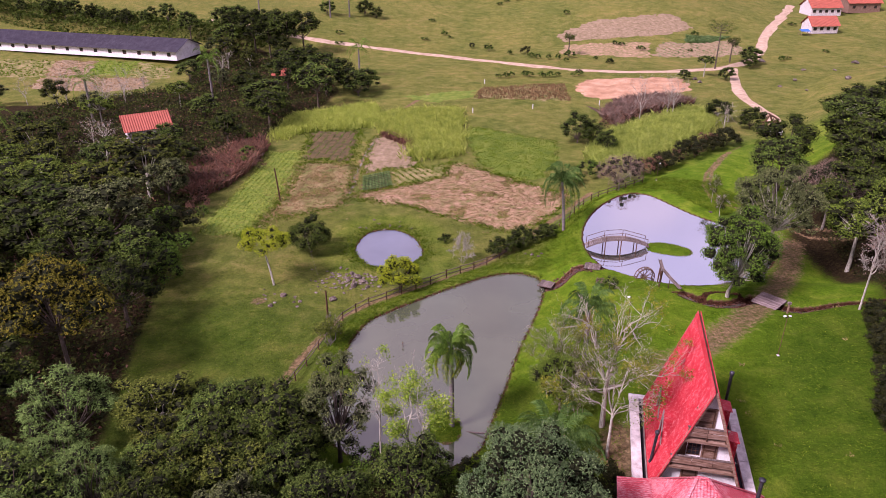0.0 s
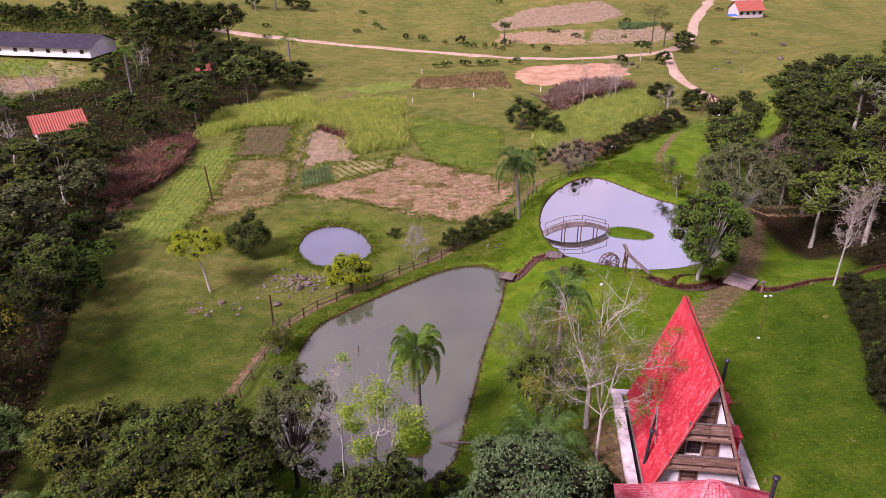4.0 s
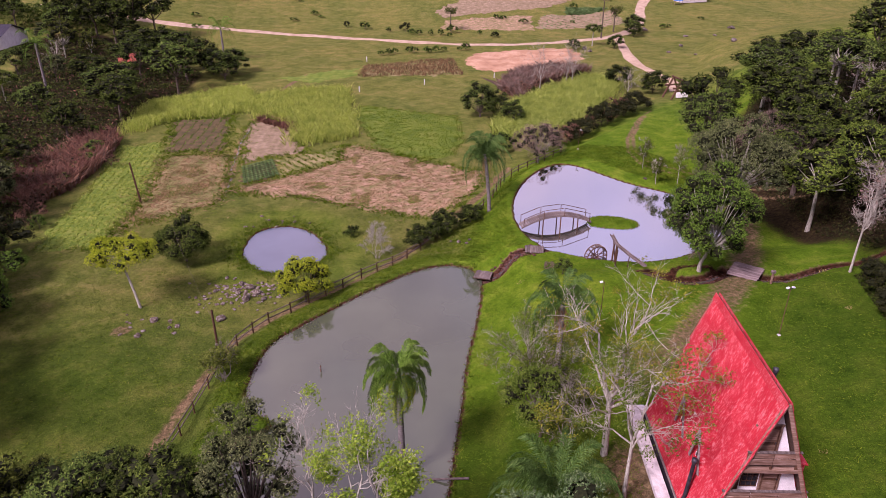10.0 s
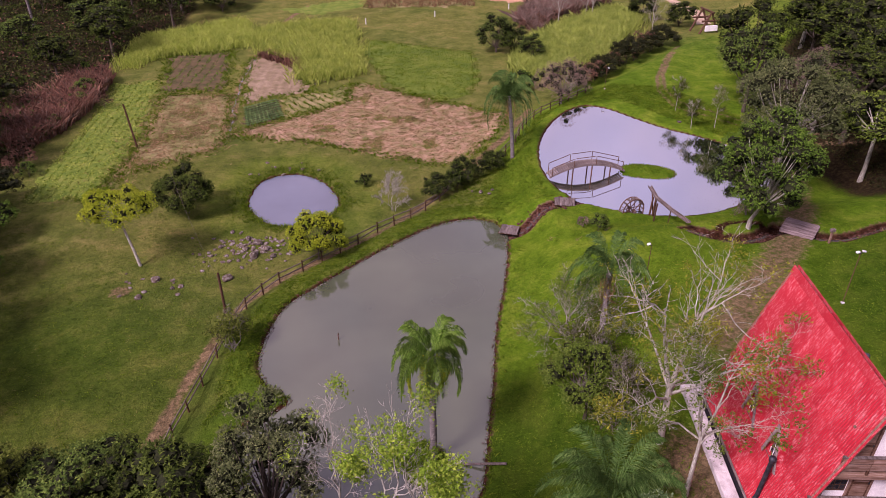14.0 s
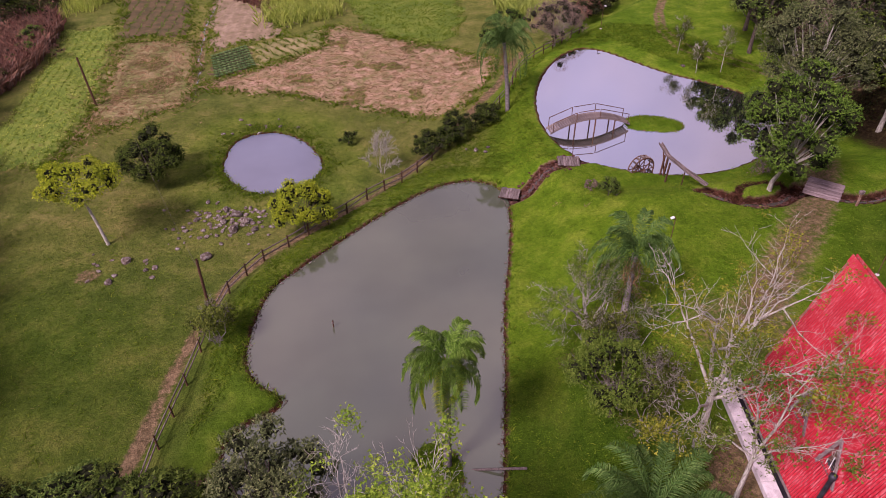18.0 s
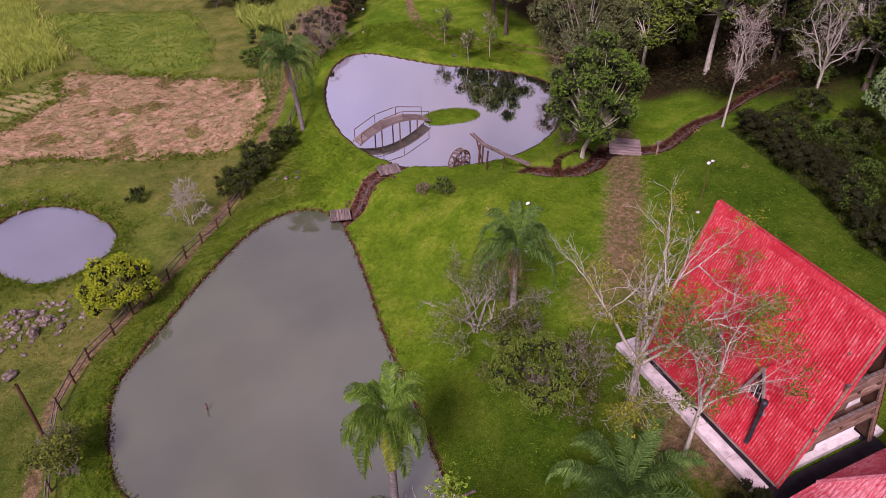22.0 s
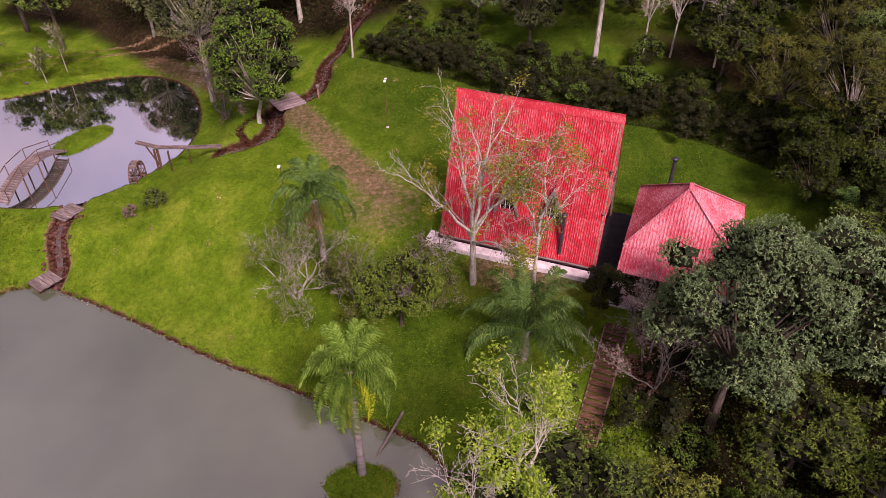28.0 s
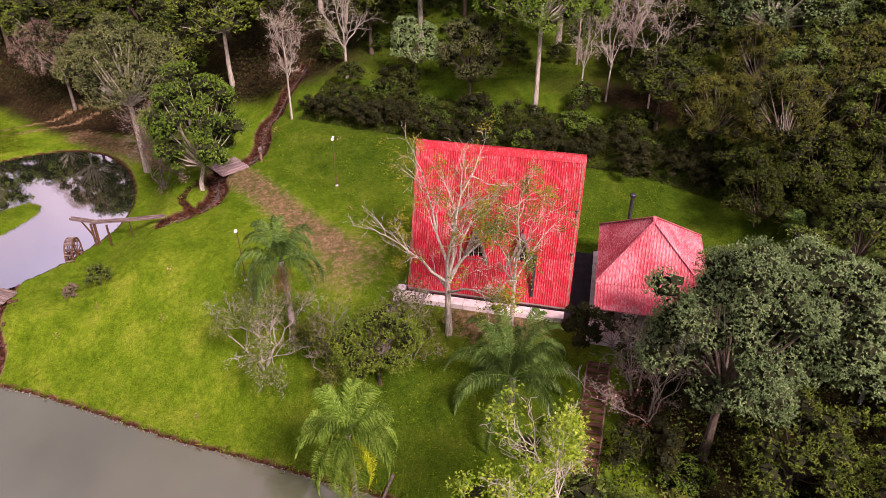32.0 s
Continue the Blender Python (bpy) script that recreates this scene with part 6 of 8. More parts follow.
# the trees beside the brook and the far pond
settle(leafy("tree", 50, 9.2, 3.1, "leaf_bush", "bark_pale", 26000, 0.066, 50, label="leafy green tree with pale trunks beside the brook", lobes=0.28, core=0.7, crown_part=0.92, flat_base=0.75, lean=(0.2, -0.4)), 35.6, 39.6)
settle(leafy("tree", 51, 12.4, 4.2, "leaf_shade", "bark_pale", 26000, 0.075, 46, label="tall grey-green tree beside the far pond", lobes=0.26, crown_part=0.6, core=0.4), 42.4, 46.3)
settle(crowned("bare_tree", 52, 5.4, 3.0, 1.4, 0.07, "bark_twig", "leaf_pink", 12, 3, 0.07, 0.7, "pinkish-brown twiggy tree beside the far pond", stems=3), 38.6, 43.6)
settle(crowned("bare_tree", 53, 8.0, 1.7, 4.2, 0.09, "bark_pale", "leaf_pink", 7, 3, 0.07, 0.45, "slim white-barked tree with sparse pinkish leaves"), 45.2, 34.2)
settle(crowned("bare_tree", 54, 7.4, 2.6, 2.8, 0.13, "bark_pale", "leaf_olive", 8, 4, 0.10, 0.2, "white-barked leafless tree behind the hedge", twigs=3), 48.4, 29.6)
settle(leafy("tree", 55, 11.0, 4.4, "leaf_bush", "bark_pale", 26000, 0.07, 46, label="light green umbrella-crowned tree with two pale trunks", crown_part=0.42, lobes=0.25, core=0.4), 40.6, 14.2)
for i, (x, y, h, r) in enumerate(((41.2, 10.6, 7.2, 1.3), (41.0, 8.6, 7.4, 1.9), (39.6, 5.6, 7.2, 2.2), (43.6, 6.4, 8.0, 2.0), (46.5, 10.0, 8.6, 1.6))):
    settle(crowned("bare_tree", 156 + i, h, r, h * 0.42, 0.07, "bark_pale", "leaf_pink", 6, 3, 0.07, 0.2, "leafless grey tree with thin pale stems on the slope", twigs=3), x, y)
settle(leafy("tree", 160, 7.2, 2.5, "leaf_shade", "bark", 15000, 0.06, 36, label="round grey-green bushy tree behind the hedge", crown_part=0.85, lobes=0.26), 42.6, 19.2)
settle(leafy("tree", 161, 5.4, 2.0, "leaf_grey", "bark", 11000, 0.06, 32, label="small bluish green bushy tree behind the hedge", crown_part=0.8, lobes=0.27, core=0.5), 46.2, 23.6)
settle(leafy("tree", 162, 8.6, 5.2, "leaf_grey", "bark_pale", 28000, 0.075, 56, label="wide blue-grey broadleaved tree on the wooded slope", crown_part=0.62, lobes=0.22, core=0.5), 41.6, -3.4)
for i, (x, y, h, r) in enumerate(((34.4, 2.4, 5.6, 3.0), (30.8, -1.0, 7.4, 3.9), (33.6, -6.0, 7.2, 3.4), (37.0, -1.6, 6.6, 3.2))):
    settle(leafy("tree", 165 + i, h, r, "leaf_wattle", "bark_twig", 22000, 0.085, 48, 0.16, label="feathery olive-yellow tree at the wood edge", crown_part=0.85, lobes=0.22, core=0.5), x, y)
for i, (x, y, h, r) in enumerate(((27.6, -2.2, 5.2, 3.0), (29.6, 1.0, 4.4, 2.4), (26.4, -6.0, 6.0, 3.2), (27.0, 1.6, 4.4, 2.3), (25.4, -1.4, 4.2, 2.0))):
    settle(leafy("shrub", 170 + i, h, r, "leaf_dark", "bark", 16000, 0.062, 42, label="dense dark green bush at the lawn's end", category="shrub", crown_part=0.95, lobes=0.24), x, y)
for i, (x, y, s) in enumerate(((45.1, 67.9, 2.6), (46.6, 62.2, 3.2), (44.2, 62.8, 2.2))):
    settle(crowned("sapling", 57 + i, s * 1.25, 0.6, s * 0.7, 0.03, "bark_pale", "leaf_olive", 4, 5, 0.06, 0.6, "thin young tree beside the far pond"), x, y)

# model trees for the woods, copied over the slopes
MODELS = {
    "dark": [leafy("tree", 70 + i, 10.0, 3.1, "leaf_dark", "bark", 7600, 0.095, 26, label="dark green broadleaved tree of the wood", lobes=0.31) for i in range(3)],
    "mid": [leafy("tree", 75 + i, 10.0, 2.9, "leaf_mid", "bark", 7600, 0.095, 26, label="green broadleaved tree of the wood", lobes=0.31) for i in range(3)],
    "olive": [leafy("tree", 80 + i, 10.0, 2.8, "leaf_olive", "bark_pale", 7600, 0.09, 24, label="olive green tree of the wood", lobes=0.30) for i in range(2)],
    "grey": [leafy("tree", 85 + i, 10.0, 2.9, "leaf_shade", "bark", 7600, 0.09, 26, label="grey-green tree of the wood", lobes=0.30) for i in range(2)],
    "umbrella": [leafy("tree", 90 + i, 10.0, 3.2, "leaf_mid", "bark_pale", 7400, 0.088, 26, crown_part=0.36, lobes=0.31, label="tall umbrella-crowned green tree of the wood") for i in range(2)],
    "lime": [leafy("tree", 120 + i, 9.0, 3.3, "leaf_lime", "bark_pale", 7800, 0.088, 28, crown_part=0.5, lobes=0.27, label="light green round-crowned tree of the wood") for i in range(2)],
    "feather": [leafy("bamboo", 94 + i, 10.0, 2.8, "leaf_feather", "bark", 9000, 0.125, 28, 0.2, label="feathery pale green bamboo clump", category="bamboo", droop=1.2, crown_part=0.85, lobes=0.28, core=0.5) for i in range(2)],
    "twig": [crowned("bare_tree", 97 + i, 9.0, 2.6, 3.0, 0.11, "bark_pale", "leaf_pink", 5, 2, 0.10, 0.5, "leafless grey-pink twiggy tree of the wood", twigs=2) for i in range(2)],
    "bush": [leafy("shrub", 100 + i, 3.0, 1.7, "leaf_hedge", "bark", 3400, 0.06, 14, crown_part=0.95, label="dense dark green shrub", category="shrub") for i in range(3)],
    "bush_dark": [leafy("shrub", 116 + i, 3.0, 1.7, "leaf_dark", "bark", 4600, 0.06, 16, crown_part=0.95, label="dense dark green hedge shrub by the fence", category="shrub") for i in range(2)],
    "bush_mid": [leafy("shrub", 104 + i, 3.0, 1.7, "leaf_bush", "bark", 3600, 0.06, 14, crown_part=0.95, label="mid green leafy woodland shrub", category="shrub") for i in range(2)],
    "weed": [leafy("shrub", 107 + i, 3.0, 1.3, "leaf_rust", "bark", 800, 0.13, 12, 0.3, crown_part=0.95, label="rusty brown tall weeds at the wood edge", category="weeds", core=0.4) for i in range(2)],
    "pink": [leafy("shrub", 110 + i, 4.0, 2.4, "leaf_pink", "bark_pale", 2800, 0.10, 20, 0.2, crown_part=0.9, label="pinkish-grey leafless bushy shrub", category="shrub", core=0.4) for i in range(2)],
    "gold": [leafy("tree", 113 + i, 11.5, 4.6, "leaf_gold", "bark", 16000, 0.085, 44, label="yellow-green tree of the wood", crown_part=0.62, lobes=0.27) for i in range(1)],
}
FAR = {k: [leafy("tree", 130 + i, 10.0, 3.1, leaf, bark, 3400, 0.145, 20, label=label, lobes=0.34, core=0.68)] for i, (k, leaf, bark, label) in enumerate((("dark", "leaf_dark", "bark", "dark green broadleaved tree of the wood"), ("mid", "leaf_mid", "bark", "green broadleaved tree of the wood"), ("olive", "leaf_olive", "bark_pale", "olive green tree of the wood"), ("grey", "leaf_shade", "bark", "grey-green tree of the wood")))}
wood = np.random.default_rng(77)


def pick(kinds, far=False):
    names = list(kinds)
    odds = np.array([kinds[n] for n in names], float)
    kind = names[int(wood.choice(len(names), p=odds / odds.sum()))]
    models = FAR[kind] if far and kind in FAR else MODELS[kind]
    return models[int(wood.integers(len(models)))]


def fill(region, gap, kinds, tall, group, keep_off=(), most=400, wide=1.0, low=0.0):
    """Trees at uneven spacing inside a region of the plan."""
    p = np.array(region)
    lo, hi = p.min(0), p.max(0)
    spots = []
    for _ in range(9000):
        q = wood.uniform(lo, hi)
        if not inside(np.array([q[0]]), np.array([q[1]]), region)[0]:
            continue
        reach = gap * (1 + 0.010 * max(0, q[1] - 60) + 0.012 * max(0, abs(q[0]) - 60))
        if any((q[0] - a) ** 2 + (q[1] - b) ** 2 < reach * reach for a, b in spots):
            continue
        if any((q[0] - a) ** 2 + (q[1] - b) ** 2 < r * r for a, b, r in keep_off):
            continue
        spots.append((q[0], q[1]))
        if len(spots) >= most:
            break
    for x, y in spots:
        s = float(wood.uniform(*tall)) * (1 - low * float(step(70, 105, y)) * float(step(-26, -34, x)))
        put(pick(kinds, y > 64 or x < -36 or x > 58 or y < -8), x, y, s, float(wood.uniform(0, 360)), "", group, s * wide * float(wood.uniform(0.85, 1.15)))


def row(line, gap, kinds, tall, group, wobble=0.5):
    p = [np.array(q) for q in line]
    for a, b in zip(p, p[1:]):
        n = max(1, round(float(np.hypot(*(b - a)) / gap)))
        for i in range(n):
            q = a + (b - a) * (i + wood.uniform()) / n + wood.normal(0, wobble, 2)
            s = float(wood.uniform(*tall))
            put(pick(kinds, q[1] > 92), q[0], q[1], s, float(wood.uniform(0, 360)), "", group, s * float(wood.uniform(0.9, 1.3)))


# hedges
row([(14.6, 57.6), (18.0, 59.6), (22.0, 62.0)], 0.95, {"bush_dark": 1}, (0.55, 0.85), "hedge shrubs by the fence", 0.35)
row([(39.5, 82.5), (46.0, 88.0), (55.0, 96.0), (60.0, 99.0)], 1.6, {"bush": 3, "weed": 1}, (0.7, 1.1), "hedge along the far lawn", 0.6)
row([(45.6, 32.6), (43.6, 27.6), (41.6, 23.6), (39.0, 19.6), (38.2, 16.2), (37.0, 12.6), (35.6, 8.2), (33.6, 4.8), (31.2, 2.0), (28.0, -0.6)], 0.75, {"bush": 6, "bush_mid": 1}, (0.46, 0.70), "hedge behind the house", 0.5)
row([(47.4, 31.6), (45.4, 26.6), (43.4, 22.6), (41.0, 18.6), (40.2, 15.4), (39.0, 11.6), (37.6, 7.2), (35.4, 3.6), (32.6, 0.6)], 1.2, {"bush": 2, "bush_mid": 3, "bush_dark": 3}, (0.45, 0.80), "hedge behind the house", 0.9)
settle(leafy("bare_tree", 180, 5.2, 3.5, "leaf_pink", "bark_twig", 15000, 0.10, 44, 0.10, label="dome-shaped pinkish leafless tree beside the far pond", crown_part=0.85, lobes=0.24, core=0.35), 35.2, 77.6)
settle(leafy("bare_tree", 181, 8.2, 4.0, "leaf_pink", "bark_twig", 15000, 0.11, 44, 0.10, label="dome-shaped pinkish leafless tree among the hillside trees", crown_part=0.6, lobes=0.24, core=0.35), 54.4, 57.0)
for x, y, s in ((38.2, 82.0, 0.9),):
    put(MODELS["pink"][0], x, y, s, x * 40)
for x, y, s, k in ((34.6, 104.0, 0.75, "mid"), (37.0, 103.0, 0.6, "dark"), (38.6, 99.0, 0.5, "mid"), (30.5, 84.0, 0.5, "bush_mid"), (33.0, 86.5, 0.9, "bush_mid"), (29.0, 82.0, 0.7, "bush_mid")):
    put(MODELS[k][0], x, y, s, x * 31, "", "", s * 1.3, 2.4 * s if k in FAR else 0.0)
row([(41.0, 112.0), (50.0, 118.0), (60.0, 124.0)], 2.2, {"twig": 2, "weed": 3, "bush": 1}, (0.55, 0.9), "scrub behind the reeds", 1.2)

# woods
CLEAR = [(19, 21.5, 4), (11.7, 9.3, 4.5), (13.6, 4.6, 4.5), (4.9, 19.3, 2.6), (2.6, 20.8, 2.2), (-0.6, 22.3, 3), (41.8, 46.6, 5), (45, 33.8, 3), (40.6, 14.2, 4.5), (41, 8.6, 4), (42.6, 19.2, 3), (46.2, 23.6, 3), (41.6, -3.4, 5), (34.4, 2.4, 3.2), (30.8, -1.0, 3.6), (33.6, -6.0, 3.2), (37.0, -1.6, 3.2), (27.6, -2.2, 3), (29.4, 0.6, 2.6), (26.4, -6.0, 3)]
fill([(50.0, 36.0), (51.5, 46.0), (53.0, 57.0), (59.0, 67.0), (66.0, 80.0), (76.0, 92.0), (110.0, 84.0), (110.0, 56.0), (90.0, 30.0), (66.0, 34.0)], 5.2, {"dark": 3, "mid": 2, "umbrella": 4, "lime": 3, "grey": 2, "olive": 2, "twig": 0.5}, (0.66, 1.05), "trees of the hillside wood", CLEAR + [(68.0, 88.0, 6), (58.0, 76.0, 4)], 76, 1.4)
fill([(50.0, 30.0), (66.0, 36.0), (90.0, 30.0), (90.0, -20.0), (60.0, -20.0), (45.0, -4.0), (49.0, 14.0)], 4.3, {"umbrella": 3, "twig": 2, "mid": 2, "grey": 2, "dark": 3}, (0.75, 1.2), "trees of the hillside wood", CLEAR, 66, 1.3)
fill([(33.0, 0.0), (37.5, 6.0), (43.0, 4.0), (50.0, -12.0), (40.0, -22.0), (26.0, -14.0), (22.5, -4.0), (27.0, -2.0)], 3.5, {"dark": 3, "grey": 3, "olive": 3, "mid": 2, "feather": 1}, (0.6, 0.95), "trees of the hillside wood", CLEAR, 34, 1.3)
fill([(43.0, 4.0), (46.5, 14.0), (49.0, 24.0), (51.0, 31.0), (60.0, 30.0), (57.0, 10.0), (50.0, -2.0)], 3.4, {"bush_mid": 3, "bush_dark": 3, "twig": 0.6}, (0.35, 0.8), "shrubs of the hillside", CLEAR, 30, 1.3)
fill(FOREST_LEFT, 5.6, {"dark": 4, "mid": 4, "olive": 3, "grey": 3, "lime": 1.5, "twig": 1.4}, (0.7, 1.1), "trees of the valley wood", [(-46.5, 112.0, 8), (-45.0, 102.0, 6), (-26.4, 35.0, 6.5), (-22.0, 29.0, 5), (-29.0, 157.0, 5), (-24.0, 12.0, 13), (-34.0, 12.0, 8), (-20.0, 24.0, 3)], 120, 1.5, 0.42)
fill([(-18.5, 26.0), (-16.0, 14.0), (-6.0, 12.0), (-14.0, -6.0), (-40.0, -10.0), (-34.0, 24.0)], 3.6, {"feather": 6, "mid": 0.6, "dark": 0.6}, (0.6, 0.9), "bamboo thicket", [], 34, 1.2)
fill([(-12.0, 22.5), (-4.0, 23.0), (-1.0, 19.0), (7.0, 18.0), (6.0, 12.0), (4.0, -4.0), (-12.0, -4.0), (-13.0, 10.0)], 3.6, {"olive": 3, "dark": 3, "mid": 2, "grey": 1}, (0.5, 0.8), "trees of the near wood", CLEAR, 24, 1.3)
fill([(7.0, 11.0), (10.5, 11.5), (14.5, 8.5), (20.0, 3.0), (22.0, -4.0), (6.0, -6.0)], 3.4, {"mid": 4, "dark": 1, "lime": 2, "bush_mid": 2}, (0.45, 0.7), "trees of the near wood", [(11.7, 9.3, 1.5), (13.6, 4.6, 1.5)], 20, 1.3)
fill([(-15.0, 27.0), (-8.0, 25.2), (-4.0, 24.6), (-2.0, 20.5), (-8.0, 17.0), (-15.0, 19.0)], 2.6, {"olive": 3, "dark": 2, "mid": 3, "grey": 1}, (0.5, 0.75), "trees of the near wood", CLEAR, 14, 1.4)
row([(-10.0, 24.0), (-4.0, 25.5), (-2.6, 27.0)], 1.5, {"bush_mid": 1, "bush": 1, "weed": 1}, (0.5, 0.8), "shrubs at the pond corner", 0.8)
row([(-1.0, 19.5), (4.0, 19.5), (7.5, 19.8), (10.5, 20.5)], 1.5, {"bush_mid": 1, "bush": 2}, (0.5, 0.85), "shrubs at the pond corner", 0.6)
row([(16.2, 12.2), (13.5, 11.0), (11.0, 12.6)], 1.1, {"bush": 3, "weed": 1}, (0.5, 0.85), "shrubs beside the wooden steps", 0.5)
row([(14.0, 16.4), (11.4, 18.0)], 1.3, {"bush": 1, "bush_mid": 1}, (0.3, 0.5), "shrubs beside the wooden steps", 0.3)
put(MODELS["gold"][0], -26.4, 35.0, 1.0, 0, "tall olive-yellow tree with a bare lower trunk")
row([(-27.0, 72.0), (-25.5, 82.0), (-24.0, 93.0), (-23.0, 104.0)], 1.3, {"weed": 6, "bush_mid": 1}, (0.5, 0.85), "weeds at the wood edge", 1.6)
row([(-77.0, 137.0), (-66.0, 134.0), (-56.0, 136.0)], 2.6, {"twig": 1}, (0.5, 0.7), "leafless scrub before the vegetable beds", 2.0)
for x, y, s, k in ((-40.0, 186.0, 1.25, "dark"), (-35.5, 183.0, 1.1, "dark"), (-31.0, 184.0, 1.3, "dark"), (-27.0, 189.0, 1.2, "dark"), (-47.0, 182.0, 0.9, "mid"), (-44.0, 170.0, 0.8, "olive"), (-38.0, 168.0, 0.6, "olive"), (-21.0, 150.0, 0.9, "dark"), (-24.0, 143.0, 0.85, "mid")):
    put(FAR[k][0], x, y, s, x * 23, "", "trees beyond the valley wood", s * 1.25)
row([(-27.0, 68.0), (-26.0, 60.0), (-24.5, 52.0)], 1.6, {"bush": 2, "bush_mid": 2}, (0.8, 1.4), "shrubs at the wood edge", 1.2)
for i in range(46):
    x, y = float(wood.uniform(-40, 150)), float(wood.uniform(172, 300))
    if np.min(np.hypot(np.array(ROAD_MAIN)[:, 0] - x, np.array(ROAD_MAIN)[:, 1] - y)) > 5:
        put(MODELS["bush_mid"][i % 2], x, y, float(wood.uniform(0.25, 0.6)), x * 9, "", "pasture shrubs of the far slope", float(wood.uniform(0.4, 0.9)))
# far clumps and roadside trees
for x, y, s, k in ((-8.0, 141.0, 0.8, "mid"), (-10.5, 146.0, 0.75, "dark"), (-6.0, 147.0, 0.7, "mid"), (-13.0, 152.0, 0.8, "olive"), (72.0, 155.0, 0.35, "mid"), (78.0, 158.0, 0.5, "umbrella"), (82.0, 154.0, 0.45, "mid"), (96.0, 172.0, 0.7, "mid"), (94.0, 168.0, 0.5, "dark"), (-24.0, 226.0, 0.6, "mid"), (-12.0, 230.0, 0.7, "dark"), (-8.0, 228.0, 0.5, "dark"), (62.0, 128.0, 0.4, "bush"), (66.0, 118.0, 0.6, "dark"), (70.0, 112.0, 0.6, "dark"), (64.0, 110.0, 0.5, "twig")):
    put(FAR[k][0] if k in FAR else MODELS[k][0], x, y, s, x * 17, "", "far trees", s * 1.35, s * 2.6 if k in FAR else 0.0)
row([(20.0, 196.0), (45.0, 180.0), (62.0, 176.0)], 4.0, {"bush_mid": 3, "bush": 1, "twig": 1}, (0.35, 0.8), "roadside shrubs", 2.5)
row([(-70.0, 205.0), (-110.0, 217.0), (-150.0, 228.0)], 3.4, {"dark": 3, "mid": 2}, (0.5, 0.75), "trees behind the long shed", 2.5)
row([(-60.0, 196.0), (-40.0, 200.0), (-34.0, 192.0)], 4.0, {"dark": 3, "mid": 2}, (0.7, 1.0), "trees behind the long shed", 2.5)
row([(24.0, 158.0), (48.0, 160.0)], 2.2, {"bush_mid": 1}, (0.35, 0.6), "scrub by the bare soil", 0.7)


def thicket(name, region, count, low, high, mat, label, size=0.30, seed=1, lump=0.33):
    """Undergrowth: a ragged blanket of leaves that swells into mounds."""
    r = np.random.default_rng(seed)
    p = np.array(region)
    q = r.uniform(p.min(0), p.max(0), (count * 3, 2))
    q = q[inside(q[:, 0], q[:, 1], region)][:count]
    x, y = q[:, 0], q[:, 1]
    mound = np.abs(np.sin(x * lump + 1.7 * np.sin(y * lump * 0.6) + seed) * np.sin(y * lump * 1.1 + 1.3 * np.sin(x * lump * 0.7)))
    mound = mound * 0.75 + 0.25 * np.abs(np.sin(x * 1.3 + seed) * np.sin(y * 1.1))
    edge = step(0.0, -3.0, outside(x, y, region))
    z = height(x, y) + (low + (high - low) * mound) * edge * r.uniform(0.55, 1.05, len(q)) + 0.1
    out = np.column_stack([r.normal(0, 0.5, (len(q), 2)), np.ones(len(q))])
    v, f = leaf_quads(r, np.column_stack([q, z]), out, size)
    return tagged(new(name, mesh_of(name, v, f, mat)), label, "undergrowth", kind="stuff")


NEAR_LEFT = [(-20.5, 27.0), (-22.5, 40.0), (-24.0, 54.0), (-27.0, 70.0), (-25.5, 84.0), (-24.5, 100.0), (-22.0, 112.0), (-15.0, 134.0), (-13.0, 148.0), (-24.0, 170.0), (-44.0, 190.0), (-54.0, 180.0), (-50.0, 150.0), (-74.0, 134.0), (-84.0, 100.0), (-62.0, 40.0), (-44.0, 8.0), (-20.0, 4.0)]
# The darkest undergrowth puts the shade of gaps between trees into its colour.
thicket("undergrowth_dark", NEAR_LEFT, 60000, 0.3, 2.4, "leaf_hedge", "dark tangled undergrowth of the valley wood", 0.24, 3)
thicket("undergrowth_green", NEAR_LEFT, 36000, 0.3, 3.2, "leaf_dark", "green bushes and climbers of the valley wood", 0.22, 5, 0.27)
thicket("undergrowth_brown", NEAR_LEFT, 9000, 0.3, 1.8, "leaf_rust", "brownish scrub of the valley wood", 0.22, 8, 0.2)
SOUTH = [(-20.0, 22.0), (-10.0, 23.5), (-3.5, 24.5), (-2.5, 21.5), (5.0, 20.0), (9.5, 20.5), (13.0, 13.5), (16.0, 10.5), (20.0, 3.0), (24.0, -4.0), (10.0, -14.0), (-30.0, -14.0)]
thicket("undergrowth_near", SOUTH, 70000, 0.3, 2.2, "leaf_mid", "green undergrowth of the near wood", 0.085, 11, 0.45)
# Darker leaves again, painting the shade low between the near trees.
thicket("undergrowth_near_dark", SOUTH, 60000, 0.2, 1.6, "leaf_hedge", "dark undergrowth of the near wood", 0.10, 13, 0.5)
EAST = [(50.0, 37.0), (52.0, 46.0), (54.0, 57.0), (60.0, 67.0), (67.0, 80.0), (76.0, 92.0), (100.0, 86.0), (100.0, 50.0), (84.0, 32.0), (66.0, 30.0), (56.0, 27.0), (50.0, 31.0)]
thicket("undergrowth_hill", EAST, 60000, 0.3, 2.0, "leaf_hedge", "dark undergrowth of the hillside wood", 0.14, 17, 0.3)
thicket("undergrowth_shed", [(-150.0, 220.0), (-66.0, 196.0), (-40.0, 190.0), (-36.0, 200.0), (-60.0, 210.0), (-150.0, 238.0)], 14000, 1.5, 5.0, "leaf_dark", "dark tree band behind the long shed", 0.45, 19, 0.3)
